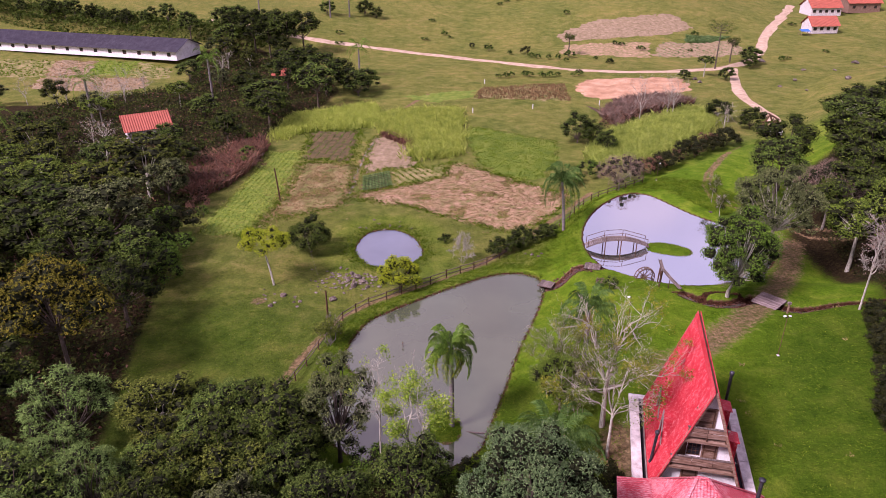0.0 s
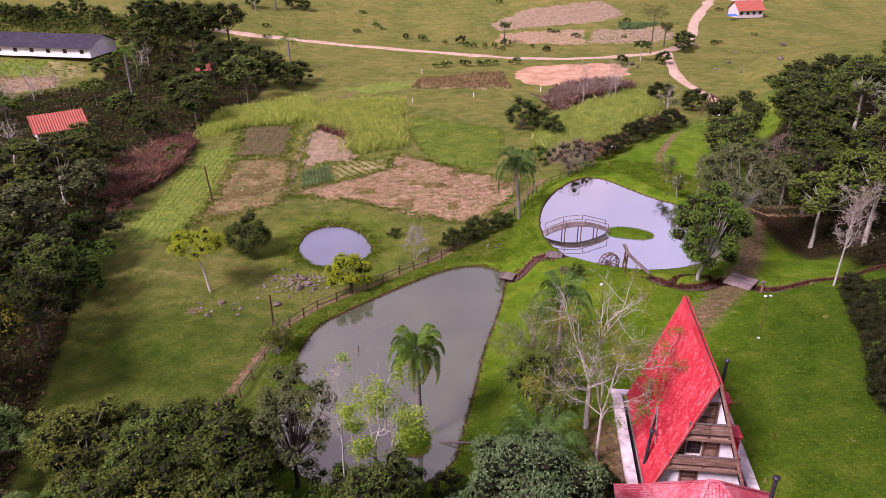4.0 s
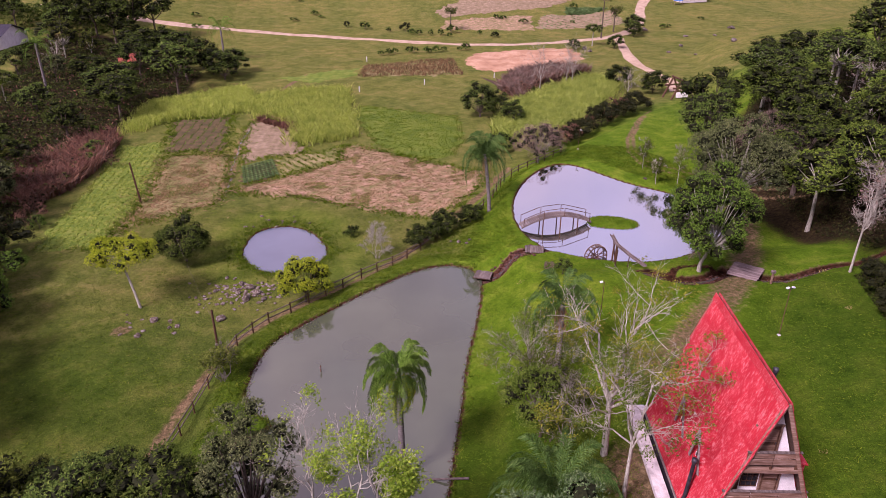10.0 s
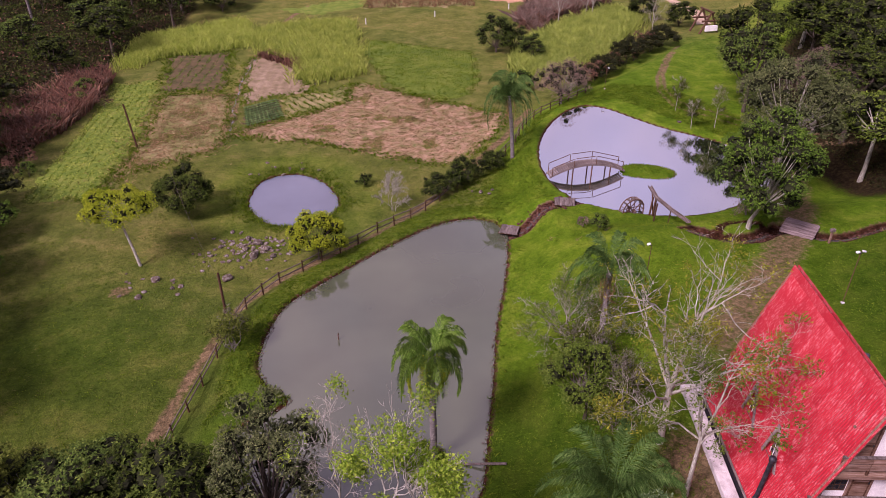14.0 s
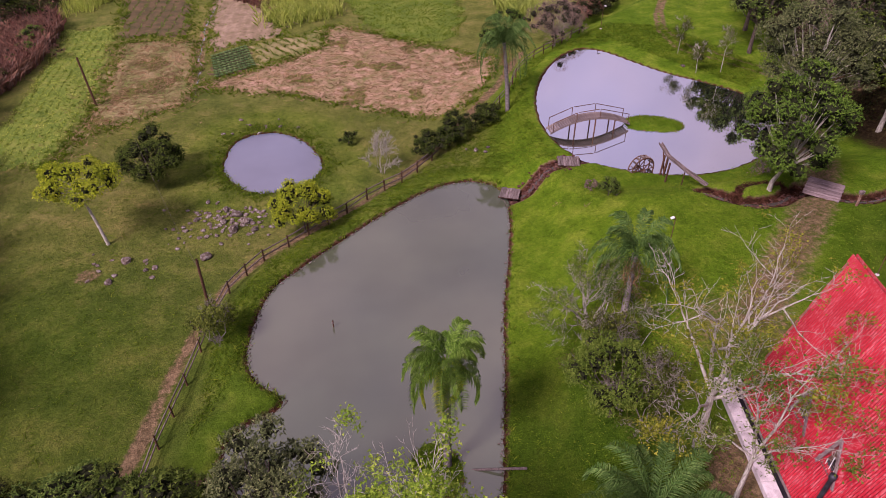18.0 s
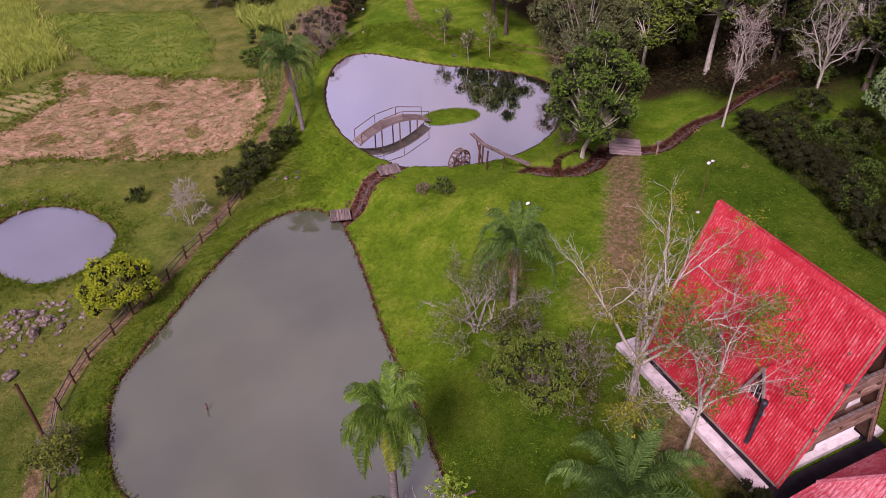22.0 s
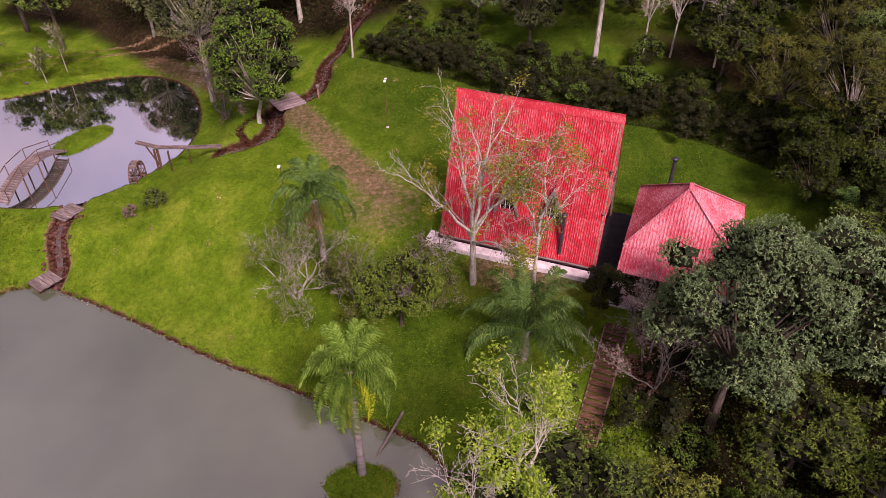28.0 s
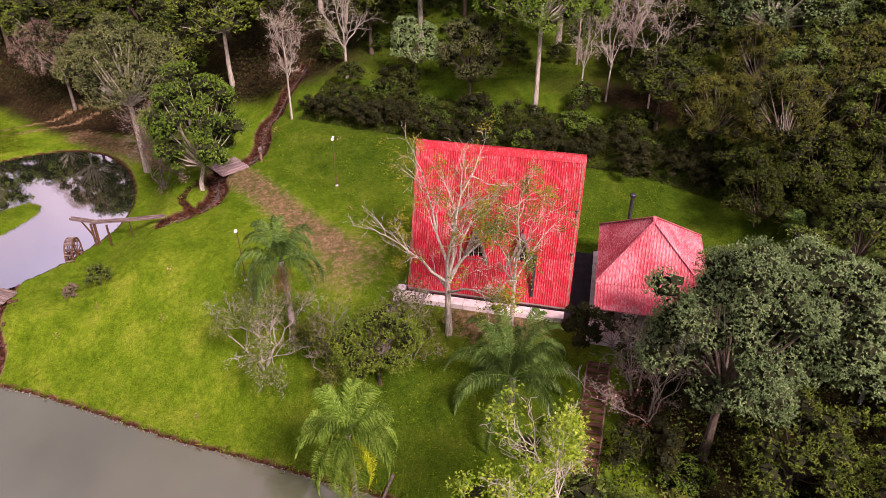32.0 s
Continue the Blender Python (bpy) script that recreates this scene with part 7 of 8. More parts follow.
for x, y, s, k in ((52.5, 66.0, 0.95, "mid"), (56.0, 72.0, 1.1, "dark")):
    put(MODELS[k][1], x, y, s, x * 13, "", "trees of the hillside wood", s * 1.2)
HEDGE = [(45.0, 33.6), (43.0, 28.6), (40.8, 24.2), (38.2, 20.2), (37.2, 16.6), (36.0, 13.0), (34.4, 8.8), (32.4, 5.6), (30.0, 2.6), (33.4, -0.4), (36.2, 3.4), (38.6, 7.0), (40.0, 11.4), (41.2, 15.2), (42.2, 18.6), (44.6, 22.6), (46.6, 26.6), (48.4, 31.4)]
thicket("hedge_growth", HEDGE, 40000, 1.1, 2.4, "leaf_dark", "clipped dark green hedge growth behind the house", 0.075, 23, 0.8)
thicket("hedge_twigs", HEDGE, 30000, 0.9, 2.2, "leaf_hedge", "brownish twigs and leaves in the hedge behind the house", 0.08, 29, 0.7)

# ---- fields ----


def field(name, outline, mat, label, way=0.0, rows=0.0, swell=0.0, lift=0.06, cell=0.7, category="field", patchy=0.0):
    """A worked field: a sheet on the ground within an outline, ridged along its rows; where it is patchy the grass shows through."""
    p = np.array(outline, float)
    c = p.mean(0)
    a = radians(way)
    turn = np.array([[math.cos(a), math.sin(a)], [-math.sin(a), math.cos(a)]])
    q = (p - c) @ turn.T
    fine = min(cell, rows / 4) if rows else cell
    us, vs = np.arange(q[:, 0].min(), q[:, 0].max() + cell, cell), np.arange(q[:, 1].min(), q[:, 1].max() + fine, fine)
    U, V = np.meshgrid(us, vs)
    u, v = U.ravel(), V.ravel()
    edge = outside(u + 0.5 * np.sin(v * 1.3), v + 0.4 * np.sin(u * 0.9), q)
    edge = edge + 0.45 * np.sin(u * 2.1 + 1.7 * np.sin(v * 0.7)) * np.sin(v * 1.9 + u * 0.4) + np.random.default_rng(len(name)).normal(0, 0.22, len(u))
    world_xy = np.stack([u, v], -1) @ turn + c
    z = height(world_xy[:, 0], world_xy[:, 1]) + lift - 0.25 * step(-0.6, 0.6, edge)
    if patchy:
        patch = np.sin(u * 0.83 + 1.9 * np.sin(v * 0.37)) + np.sin(v * 0.71 + 1.6 * np.sin(u * 0.45) + 1.0) + 0.8 * np.sin(u * 2.3 + v * 1.1) * np.sin(v * 2.7 - u * 0.6)
        z = z - 0.22 * step(patchy, patchy + 0.5, patch)
    if rows:
        z = z + swell * np.sin(v * 2 * np.pi / rows) * step(0.2, -0.8, edge)
    n = len(us)
    k = (np.arange(len(vs) - 1)[:, None] * n + np.arange(n - 1)[None]).ravel()
    quads = np.stack([k, k + 1, k + n + 1, k + n], -1)
    keep = edge[quads].min(1) < 0.5
    quads = quads[keep]
    used, quads = np.unique(quads, return_inverse=True)
    ob = new(name, mesh_of(name, np.column_stack([world_xy, z])[used], quads.reshape(-1, 4), mat, True))
    return tagged(ob, label, category, kind="structure")


def scattered(rng, outline, count):
    """Random places inside an outline."""
    p = np.array(outline, float)
    out = []
    while len(out) < count:
        q = rng.uniform(p.min(0), p.max(0), (count * 2, 2))
        out += q[inside(q[:, 0], q[:, 1], outline)].tolist()
    return np.array(out[:count])


def loose(spots, spread=1.0):
    """Places strayed from where they were, so that a patch has no hard rim."""
    return spots + np.random.default_rng(len(spots)).normal(0, spread, spots.shape)


def blades(name, spots, tall, wide, mat, label, category, seed=1, lean=0.25, per=3):
    """Upright narrow leaves at each place, as one mass."""
    rng = np.random.default_rng(seed)
    q = np.repeat(spots, per, 0) + rng.normal(0, 0.12, (len(spots) * per, 2))
    n = len(q)
    z = height(q[:, 0], q[:, 1]) + 0.02
    root = np.column_stack([q, z])
    a = rng.uniform(0, 2 * np.pi, n)
    side = np.stack([np.cos(a), np.sin(a), 0 * a], -1) * wide * rng.uniform(0.6, 1.3, (n, 1))
    h = tall * rng.uniform(0.6, 1.2, (n, 1))
    tilt = rng.normal(0, lean, (n, 2))
    up = np.concatenate([tilt, np.ones((n, 1))], 1) * h
    bend = np.concatenate([tilt * 0.9, np.zeros((n, 1))], 1) * h
    v = np.stack([root - side, root + side, root + up * 0.6 + side * 0.8, root + up + bend, root + up * 0.6 - side * 0.8], 1).reshape(-1, 3)
    k = np.arange(n) * 5
    quads = np.concatenate([np.stack([k, k + 1, k + 2, k + 4], -1), np.stack([k + 4, k + 2, k + 3, k + 3], -1)])
    faces = np.stack([k, k + 1, k + 2, k + 3, k + 4], -1)
    ob = new(name, mesh_of(name, v, faces, mat))
    return tagged(ob, label, category, kind="stuff")


STRAW = [(-4.5, 78.5), (3.4, 75.3), (10.5, 70.2), (17.1, 65.6), (21.2, 66.0), (27.0, 74.2), (28.4, 77.4), (24.0, 82.0), (18.2, 87.6), (13.9, 92.5), (10.7, 93.6), (10.0, 87.2), (1.9, 82.4), (-3.0, 80.6)]
CABBAGE = [(-3.4, 87.7), (0.8, 89.6), (1.6, 83.2), (-3.0, 80.9)]
GREENS = [(1.0, 89.8), (10.0, 93.2), (9.9, 87.5), (1.9, 82.9)]
PINK = [(-2.6, 108.1), (0.1, 110.8), (4.2, 103.3), (4.9, 95.6), (5.6, 92.6), (-3.3, 89.0), (-3.6, 98.0)]
REEDS = [(-1.0, 124.3), (13.8, 127.2), (12.6, 97.0), (5.0, 96.4), (4.4, 106.7), (-0.6, 111.6)]
REEDS_LEFT = [(-19.3, 122.5), (-4.1, 131.3), (-2.7, 116.0), (-14.6, 114.2), (-20.7, 107.6)]
PLOUGH = [(-14.6, 113.6), (-5.5, 113.4), (-6.0, 95.2), (-14.3, 96.4)]
STRIP = [(-24.0, 69.0), (-22.0, 82.0), (-20.8, 101.0), (-14.6, 101.5), (-15.0, 90.0), (-15.4, 75.0), (-18.1, 65.5), (-23.4, 66.0)]
WEEDY = [(-13.6, 94.6), (-5.0, 93.6), (-5.0, 78.5), (-6.2, 75.0), (-14.4, 71.0), (-17.6, 64.6), (-15.0, 74.4)]
MEADOW = [(13.8, 112.6), (16.7, 115.0), (31.4, 105.4), (29.0, 92.0), (26.0, 86.0), (20.4, 84.0), (18.4, 87.2), (15.3, 95.0)]
GOLD = [(41.2, 107.0), (52.0, 117.0), (63.0, 125.0), (66.0, 118.0), (56.0, 106.5), (43.0, 93.0), (36.0, 90.0), (35.0, 95.0)]
CORN = [(20.5, 147.0), (41.0, 151.0), (39.4, 134.4), (18.2, 137.6)]
CORN_GREEN = [(2.0, 140.0), (20.0, 147.0), (18.0, 138.0), (8.0, 134.0)]
BARE = [(42.2, 147.5), (48.4, 156.5), (60.0, 158.0), (72.0, 157.4), (70.0, 143.0), (60.0, 139.0), (49.8, 134.4), (43.6, 138.2)]
FAR_PINK = [(49.3, 208.1), (62.5, 218.0), (90.9, 224.1), (95.2, 213.5), (83.9, 206.5), (50.6, 200.4)]
FAR_ROWS = [(80.0, 199.5), (94.0, 200.0), (105.0, 204.0), (101.0, 187.0), (88.0, 183.0), (73.0, 184.5)]
FAR_STRAW = [(50.2, 197.7), (76.6, 200.0), (71.7, 182.8), (46.8, 188.5)]
LEFT_BEDS = [[(-110.0, 183.0), (-94.0, 180.0), (-90.0, 163.0), (-106.0, 163.0)], [(-93.0, 180.0), (-82.0, 178.6), (-79.0, 165.0), (-89.0, 163.4)], [(-81.2, 178.6), (-70.0, 177.0), (-68.0, 162.0), (-78.2, 165.0)], [(-69.0, 177.0), (-59.0, 170.0), (-57.0, 160.0), (-67.0, 161.0)], [(-89.0, 161.6), (-62.0, 160.0), (-59.0, 150.0), (-66.0, 146.6), (-86.0, 151.0)]]

field("field_straw", STRAW, "straw", "harvested field of pinkish straw stubble", 20, 1.6, 0.010, patchy=1.35)
field("field_cabbage", CABBAGE, "field_brown", "small bed of cabbages", -60, 0.9, 0.07)
field("field_greens", GREENS, "field_mixed", "bed of young green vegetables", -60, 1.2, 0.07)
field("field_pink", PINK, "field_pink", "pinkish tilled field with faint rows", 78, 1.1, 0.05)
field("field_ploughed", PLOUGH, "field_brown", "brown ploughed field with green furrows", 80, 1.3, 0.04)
field("field_strip", STRIP, "field_green", "bright green strip field with sown rows", 84, 0.8, 0.03)
field("field_weedy", WEEDY, "field_mixed", "weedy stubble field with dry straw patches", 70, 2.2, 0.015, patchy=0.8)
field("field_meadow", MEADOW, "meadow", "bright green wet meadow", lift=0.05)
field("field_reeds", REEDS, "meadow", "rank grass under the reeds", lift=0.05)
field("field_reeds_left", REEDS_LEFT, "meadow", "rank grass under the reeds by the wood", lift=0.05)
field("field_gold", GOLD, "field_gold", "rank grass under the golden reeds", lift=0.05)
field("field_corn", CORN, "field_mixed", "dry standing maize field", 5, 1.4, 0.06)
field("field_far_green", CORN_GREEN, "field_green", "faint green vegetable beds", 75, 1.6, 0.05)
field("field_bare_soil", BARE, "field_orange", "scraped patch of bare orange soil", 15, 3.0, 0.02)
field("field_far_pink", FAR_PINK, "field_pink", "large pale pink tilled field on the far slope", 30, 2.0, 0.05, 0.12, 1.2)
field("field_far_rows", FAR_ROWS, "field_pink", "vegetable field with pale ridges", -68, 2.0, 0.20, 0.14, 1.0)
field("field_far_straw", FAR_STRAW, "straw", "pale straw field beside the road", 10, 2.0, 0.05, 0.12, 1.0)
for outline, mat in zip(LEFT_BEDS, ("field_mixed", "field_pink", "field_green", "field_mixed", "field_pink")):
    field("field_bed", outline, mat, "vegetable beds beside the long shed", 22, 2.0, 0.16, 0.14, 1.0)

rng = np.random.default_rng(9)


def in_rows(outline, way, gap, pace, wobble=0.08):
    """Places along parallel rows inside an outline."""
    p = np.array(outline, float)
    c = p.mean(0)
    a = radians(way)
    turn = np.array([[math.cos(a), math.sin(a)], [-math.sin(a), math.cos(a)]])
    e = (p - c) @ turn.T
    U, V = np.meshgrid(np.arange(e[:, 0].min(), e[:, 0].max(), pace), np.arange(e[:, 1].min(), e[:, 1].max(), gap))
    w = np.stack([U.ravel(), V.ravel()], -1) @ turn + c + rng.normal(0, wobble, (U.size, 2))
    return w[inside(w[:, 0], w[:, 1], outline) & (rng.uniform(0, 1, len(w)) < 0.85)]


for i, outline in enumerate(LEFT_BEDS):
    blades("bed_rows", in_rows(outline, 22, 2.0, 0.8, 0.15), 0.5, 0.16, ("grass", "stubble", "leaf_bright", "grass", "stubble")[i], "crop rows of the beds beside the long shed", "crop", 50 + i, 0.7, 3)
blades("ridge_rows", in_rows(FAR_ROWS, -68, 2.0, 0.8, 0.15), 0.4, 0.14, "cabbage", "bluish green crop between pale ridges", "crop", 56, 0.7, 3)
blades("kale_patch", scattered(rng, [(88.0, 200.0), (90.0, 206.0), (104.0, 206.0), (94.0, 199.0)], 700), 0.5, 0.16, "cabbage", "bluish green vegetable patch", "crop", 57, 0.7, 3)
blades("greens_rows", in_rows(GREENS, -60, 1.1, 0.3), 0.30, 0.06, "grass", "rows of young green vegetables", "crop", 31, 0.6, 3)
blades("plough_rows", in_rows(PLOUGH, 80, 1.3, 0.5), 0.22, 0.06, "leaf_bush", "green seedlings along the furrows", "crop", 32, 0.7, 3)
blades("pink_rows", in_rows(PINK, 78, 1.1, 0.8), 0.14, 0.04, "grass", "sparse seedlings in the tilled field", "crop", 33, 0.7, 2)
blades("strip_rows", in_rows(STRIP, 84, 0.8, 0.3), 0.18, 0.045, "grass", "rows of bright green crop", "crop", 34, 0.6, 3)
blades("reeds", loose(scattered(rng, REEDS, 8200)), 1.35, 0.05, "reed", "tall yellow-green reed grass", "reeds", 2, 0.22)
blades("reeds_left", loose(scattered(rng, REEDS_LEFT, 5600)), 1.35, 0.05, "reed", "tall yellow-green reed grass by the wood", "reeds", 3, 0.22)
blades("reeds_gold", loose(scattered(rng, GOLD, 11000)), 1.5, 0.05, "reed_gold", "tall golden-green reed grass", "reeds", 4, 0.22)
for outline, name, label in ((STRAW, "verge_grass", "grass tufts round the stubble field"), (PINK, "verge_grass", "grass tufts round the tilled field"), (WEEDY, "verge_grass", "grass tufts in the weedy stubble"), (PLOUGH, "verge_grass", "grass tufts round the ploughed plot")):
    ends = np.array(outline + outline[:1], float)
    rim = np.concatenate([a + (b - a) * rng.uniform(0, 1, (int(9 * np.hypot(*(b - a))), 1)) for a, b in zip(ends, ends[1:])])
    blades(name, loose(rim, 0.55), 0.30, 0.05, "grass", label, "grass", 61, 0.6, 3)
WEEDS = [(-32.1, 82.7), (-27.8, 79.0), (-23.8, 83.5), (-22.0, 91.0), (-21.2, 101.2), (-23.0, 106.2), (-26.3, 102.2), (-29.5, 95.6), (-31.7, 90.3)]
blades("rusty_weeds", scattered(rng, WEEDS, 5200), 1.9, 0.055, "leaf_rust", "tall rusty dry weeds along the wood edge", "weeds", 41, 0.25, 2)
blades("pale_weeds", scattered(rng, WEEDS, 1800), 1.7, 0.05, "leaf_pink", "greyish dry stalks among the rusty weeds", "weeds", 42, 0.25, 2)
SCRUB = [(44.0, 112.0), (50.0, 122.0), (62.0, 129.0), (66.0, 131.0), (60.0, 136.0), (50.7, 133.0), (43.0, 122.0)]
blades("dry_reeds", scattered(rng, SCRUB, 3600), 1.8, 0.06, "leaf_pink", "pinkish-brown dry reeds behind the golden ones", "reeds", 43, 0.25, 2)
blades("dry_reeds_dark", scattered(rng, SCRUB, 2600), 1.5, 0.06, "leaf_rust", "brown dry reeds behind the golden ones", "reeds", 44, 0.3, 2)
blades("maize", scattered(rng, CORN, 2600), 0.6, 0.04, "leaf_dead", "dry brown maize stalks", "maize", 5, 0.2, 2)
blades("stubble", scattered(rng, STRAW, 9000) + rng.normal(0, 0.9, (9000, 2)) * (rng.uniform(0, 1, (9000, 1)) < 0.35), 0.14, 0.035, "stubble", "dry straw stubble with weeds", "stubble", 6, 1.2, 2)
blades("weeds", scattered(rng, WEEDY, 5000) + rng.normal(0, 1.4, (5000, 2)) * (rng.uniform(0, 1, (5000, 1)) < 0.5), 0.16, 0.035, "stubble", "dry weeds in the stubble field", "weeds", 7, 1.0, 2)
blades("sprouts", scattered(rng, STRIP, 3000), 0.14, 0.03, "reed", "young green shoots in rows", "crop", 8, 0.4, 2)
blades("meadow_tufts", scattered(rng, MEADOW, 5000), 0.2, 0.03, "grass", "grass tufts of the wet meadow", "grass", 10, 0.4, 2)
DITCH = [(-5.2, 76.0), (-4.9, 80.0), (-4.4, 84.0), (-4.7, 88.0), (-4.2, 93.0), (-3.9, 98.0), (-3.0, 103.0), (-2.4, 107.0), (-1.5, 110.0)]
for k in range(8):
    a, b = np.array(DITCH[k]), np.array(DITCH[k + 1])
    ribbon("water_ditch", [a, a * 0.65 + b * 0.35 + (0.2, 0), a * 0.35 + b * 0.65 - (0.15, 0), a * 0.12 + b * 0.88], 0.12 + 0.03 * k, 0.05, "water_far", "narrow wet ditch shining between the fields", "ditch")
blades("edge_weeds", scattered(rng, [(-0.5, 111.5), (4.4, 106.0), (5.2, 102.0), (8.0, 100.5), (5.0, 99.5), (2.0, 105.0), (-1.5, 109.0)], 700), 0.9, 0.06, "leaf_rust", "rusty weeds at the reed edge", "weeds", 11, 0.3, 2)

# cabbages in their rows
heads = []
ca, cb = np.array(CABBAGE[3]), np.array(CABBAGE[2])
for i in range(9):
    for j in range(9):
        a = np.array(CABBAGE[3]) + (np.array(CABBAGE[0]) - CABBAGE[3]) * (i + 0.5) / 9
        b = np.array(CABBAGE[2]) + (np.array(CABBAGE[1]) - CABBAGE[2]) * (i + 0.5) / 9
        heads.append(a + (b - a) * (j + 0.5) / 9)
rng = np.random.default_rng(12)
vs, fs = [], 0
quads = []
for x, y in heads:
    z = ground_z(x, y) + 0.12
    for k in range(14):
        a = k * 2.4
        up = 0.15 + 0.06 * k
        d = np.array([math.cos(a), math.sin(a), up])
        d /= np.linalg.norm(d)
        s = np.array([-math.sin(a), math.cos(a), 0])
        c = np.array([x, y, z])
        r = 0.34 * (1 - 0.03 * k)
        vs += [c + d * 0.05, c + d * r * 0.7 + s * 0.16, c + d * r, c + d * r * 0.7 - s * 0.16]
        quads.append([fs, fs + 1, fs + 2, fs + 3])
        fs += 4
tagged(new("cabbages", mesh_of("cabbages", np.array(vs), np.array(quads), "cabbage")), "rows of bluish green cabbages", "cabbages", kind="stuff")

# ---- grass over lawn and pasture ----
rng = np.random.default_rng(14)
LAWN = [(10.5, 22.5), (14.0, 33.0), (19.5, 47.0), (24.5, 52.0), (25.0, 49.5), (31.0, 46.0), (40.0, 46.0), (46.0, 49.0), (44.0, 40.0), (44.0, 33.0), (41.0, 25.0), (36.5, 14.0), (33.0, 6.0), (28.0, 8.0), (20.0, 16.0), (16.0, 14.0), (12.0, 17.0)]
PASTURE = [(-22.0, 34.0), (-23.0, 52.0), (-26.0, 66.0), (-14.0, 71.0), (-5.0, 74.0), (4.0, 73.5), (17.0, 64.0), (12.0, 55.5), (2.5, 49.0), (-3.0, 44.5), (-6.5, 35.0), (-11.0, 25.0), (-18.0, 24.0)]
DYKE = [(-5.0, 31.0), (-1.8, 36.0), (-1.2, 40.0), (1.5, 44.2), (5.2, 47.0), (13.6, 52.6), (17.0, 53.2), (24.0, 51.0), (24.6, 58.0), (27.0, 65.5), (32.0, 72.0), (40.0, 73.0), (47.0, 58.5), (52.0, 62.0), (48.0, 76.0), (40.0, 79.0), (31.0, 74.0), (22.6, 62.0), (8.0, 51.6), (0.5, 46.4), (-3.0, 41.0)]


def dry_land(q):
    """Keep only places clear of water and buildings."""
    keep = np.ones(len(q), bool)
    for edge, _, _ in SHORES:
        keep &= outside(q[:, 0], q[:, 1], edge) > 0.15
    for line, reach in ((BROOK, 1.0), (SPILL, 0.9), (DRIVE, 1.9), (TRAIL_FENCE, 0.6)):
        keep &= line_distance(q[:, 0], q[:, 1], line)[0] > reach
    local = np.array([(HOUSE.inverted() @ Vector((x, y, 4.0)))[:2] for x, y in q])
    keep &= ~((np.abs(local[:, 0]) < 4.2) & (local[:, 1] > -5.0) & (local[:, 1] < 5.4))
    keep &= ~((local[:, 0] > -5.0) & (local[:, 0] < 3.8) & (local[:, 1] > -12.2) & (local[:, 1] < -5.0))
    return q[keep]


blades("lawn_grass", dry_land(scattered(rng, LAWN, 20000)), 0.05, 0.022, "grass", "short green lawn grass", "grass", 15, 1.6, 2)
blades("dyke_grass", dry_land(scattered(rng, DYKE, 13000)), 0.10, 0.025, "grass", "green grass on the pond banks", "grass", 16, 1.4, 2)
blades("pasture_grass", dry_land(scattered(rng, PASTURE, 5000)), 0.06, 0.014, "grass_olive", "uneven pasture grass with dry tufts", "grass", 17, 1.4, 2)
blades("pasture_green_grass", dry_land(scattered(rng, PASTURE, 9000)), 0.08, 0.02, "grass", "green pasture grass", "grass", 18, 1.4, 2)
ring = np.repeat(SHORES[0][0], 30, 0) + rng.normal(0, 0.28, (30 * len(SHORES[0][0]), 2))
blades("bank_grass", dry_land(ring), 0.20, 0.03, "grass", "longer grass along the pond edge", "grass", 19, 0.5, 2)
ring = np.repeat(SHORES[2][0], 60, 0) + rng.normal(0, 0.9, (60 * len(SHORES[2][0]), 2))
blades("marsh_grass", dry_land(ring), 0.24, 0.03, "grass", "marshy green grass round the small pond", "grass", 20, 0.5, 2)
ring = scattered(rng, ISLET, 700)
blades("islet_grass", ring, 0.07, 0.03, "grass", "short grass on the islet", "grass", 21, 0.5, 2)
blades("palm_islet_grass", scattered(rng, PALM_ISLE, 700), 0.08, 0.03, "grass", "short grass on the palm islet", "grass", 22, 0.5, 2)
HILLSIDE = [(44.0, 12.0), (47.0, 26.0), (50.0, 34.0), (66.0, 34.0), (70.0, 10.0), (58.0, -6.0), (44.0, 0.0)]
# Dark leaf tone on this grass stands for the canopy's shade.
blades("hillside_grass", scattered(rng, HILLSIDE, 9000), 0.12, 0.03, "leaf_dark", "grass under the slope trees, their shade put into its colour", "grass", 23, 0.6, 2)
blades("pale_flowers", dry_land(scattered(rng, LAWN, 26)), 0.12, 0.04, "grass_dry", "pale yellow leafy tufts in the lawn", "plants", 24, 0.5, 14)

for x, y, w in ((103.7, 138.9, 2.2), (124.8, 171.7, 2.4), (107.0, 164.4, 1.5), (114.9, 163.6, 1.2), (99.1, 153.0, 1.6), (100.8, 175.6, 2.4), (74.7, 155.0, 1.8), (74.6, 151.5, 1.6), (118.0, 158.0, 1.0), (92.0, 146.0, 1.1), (96.0, 141.0, 0.9), (130.0, 166.0, 1.4)):
    boulder = new("boulder", stones[int(x) % 6])
    boulder.matrix_world = pose(x, y, ground_z(x, y) + 0.1 * w, 0, 0, x * 37) @ Matrix.Diagonal((w, 0.6 * w, 0.7 * w, 1))
    tagged(boulder, "dark boulder half sunk in the far pasture", "rock", "boulders of the far slope")
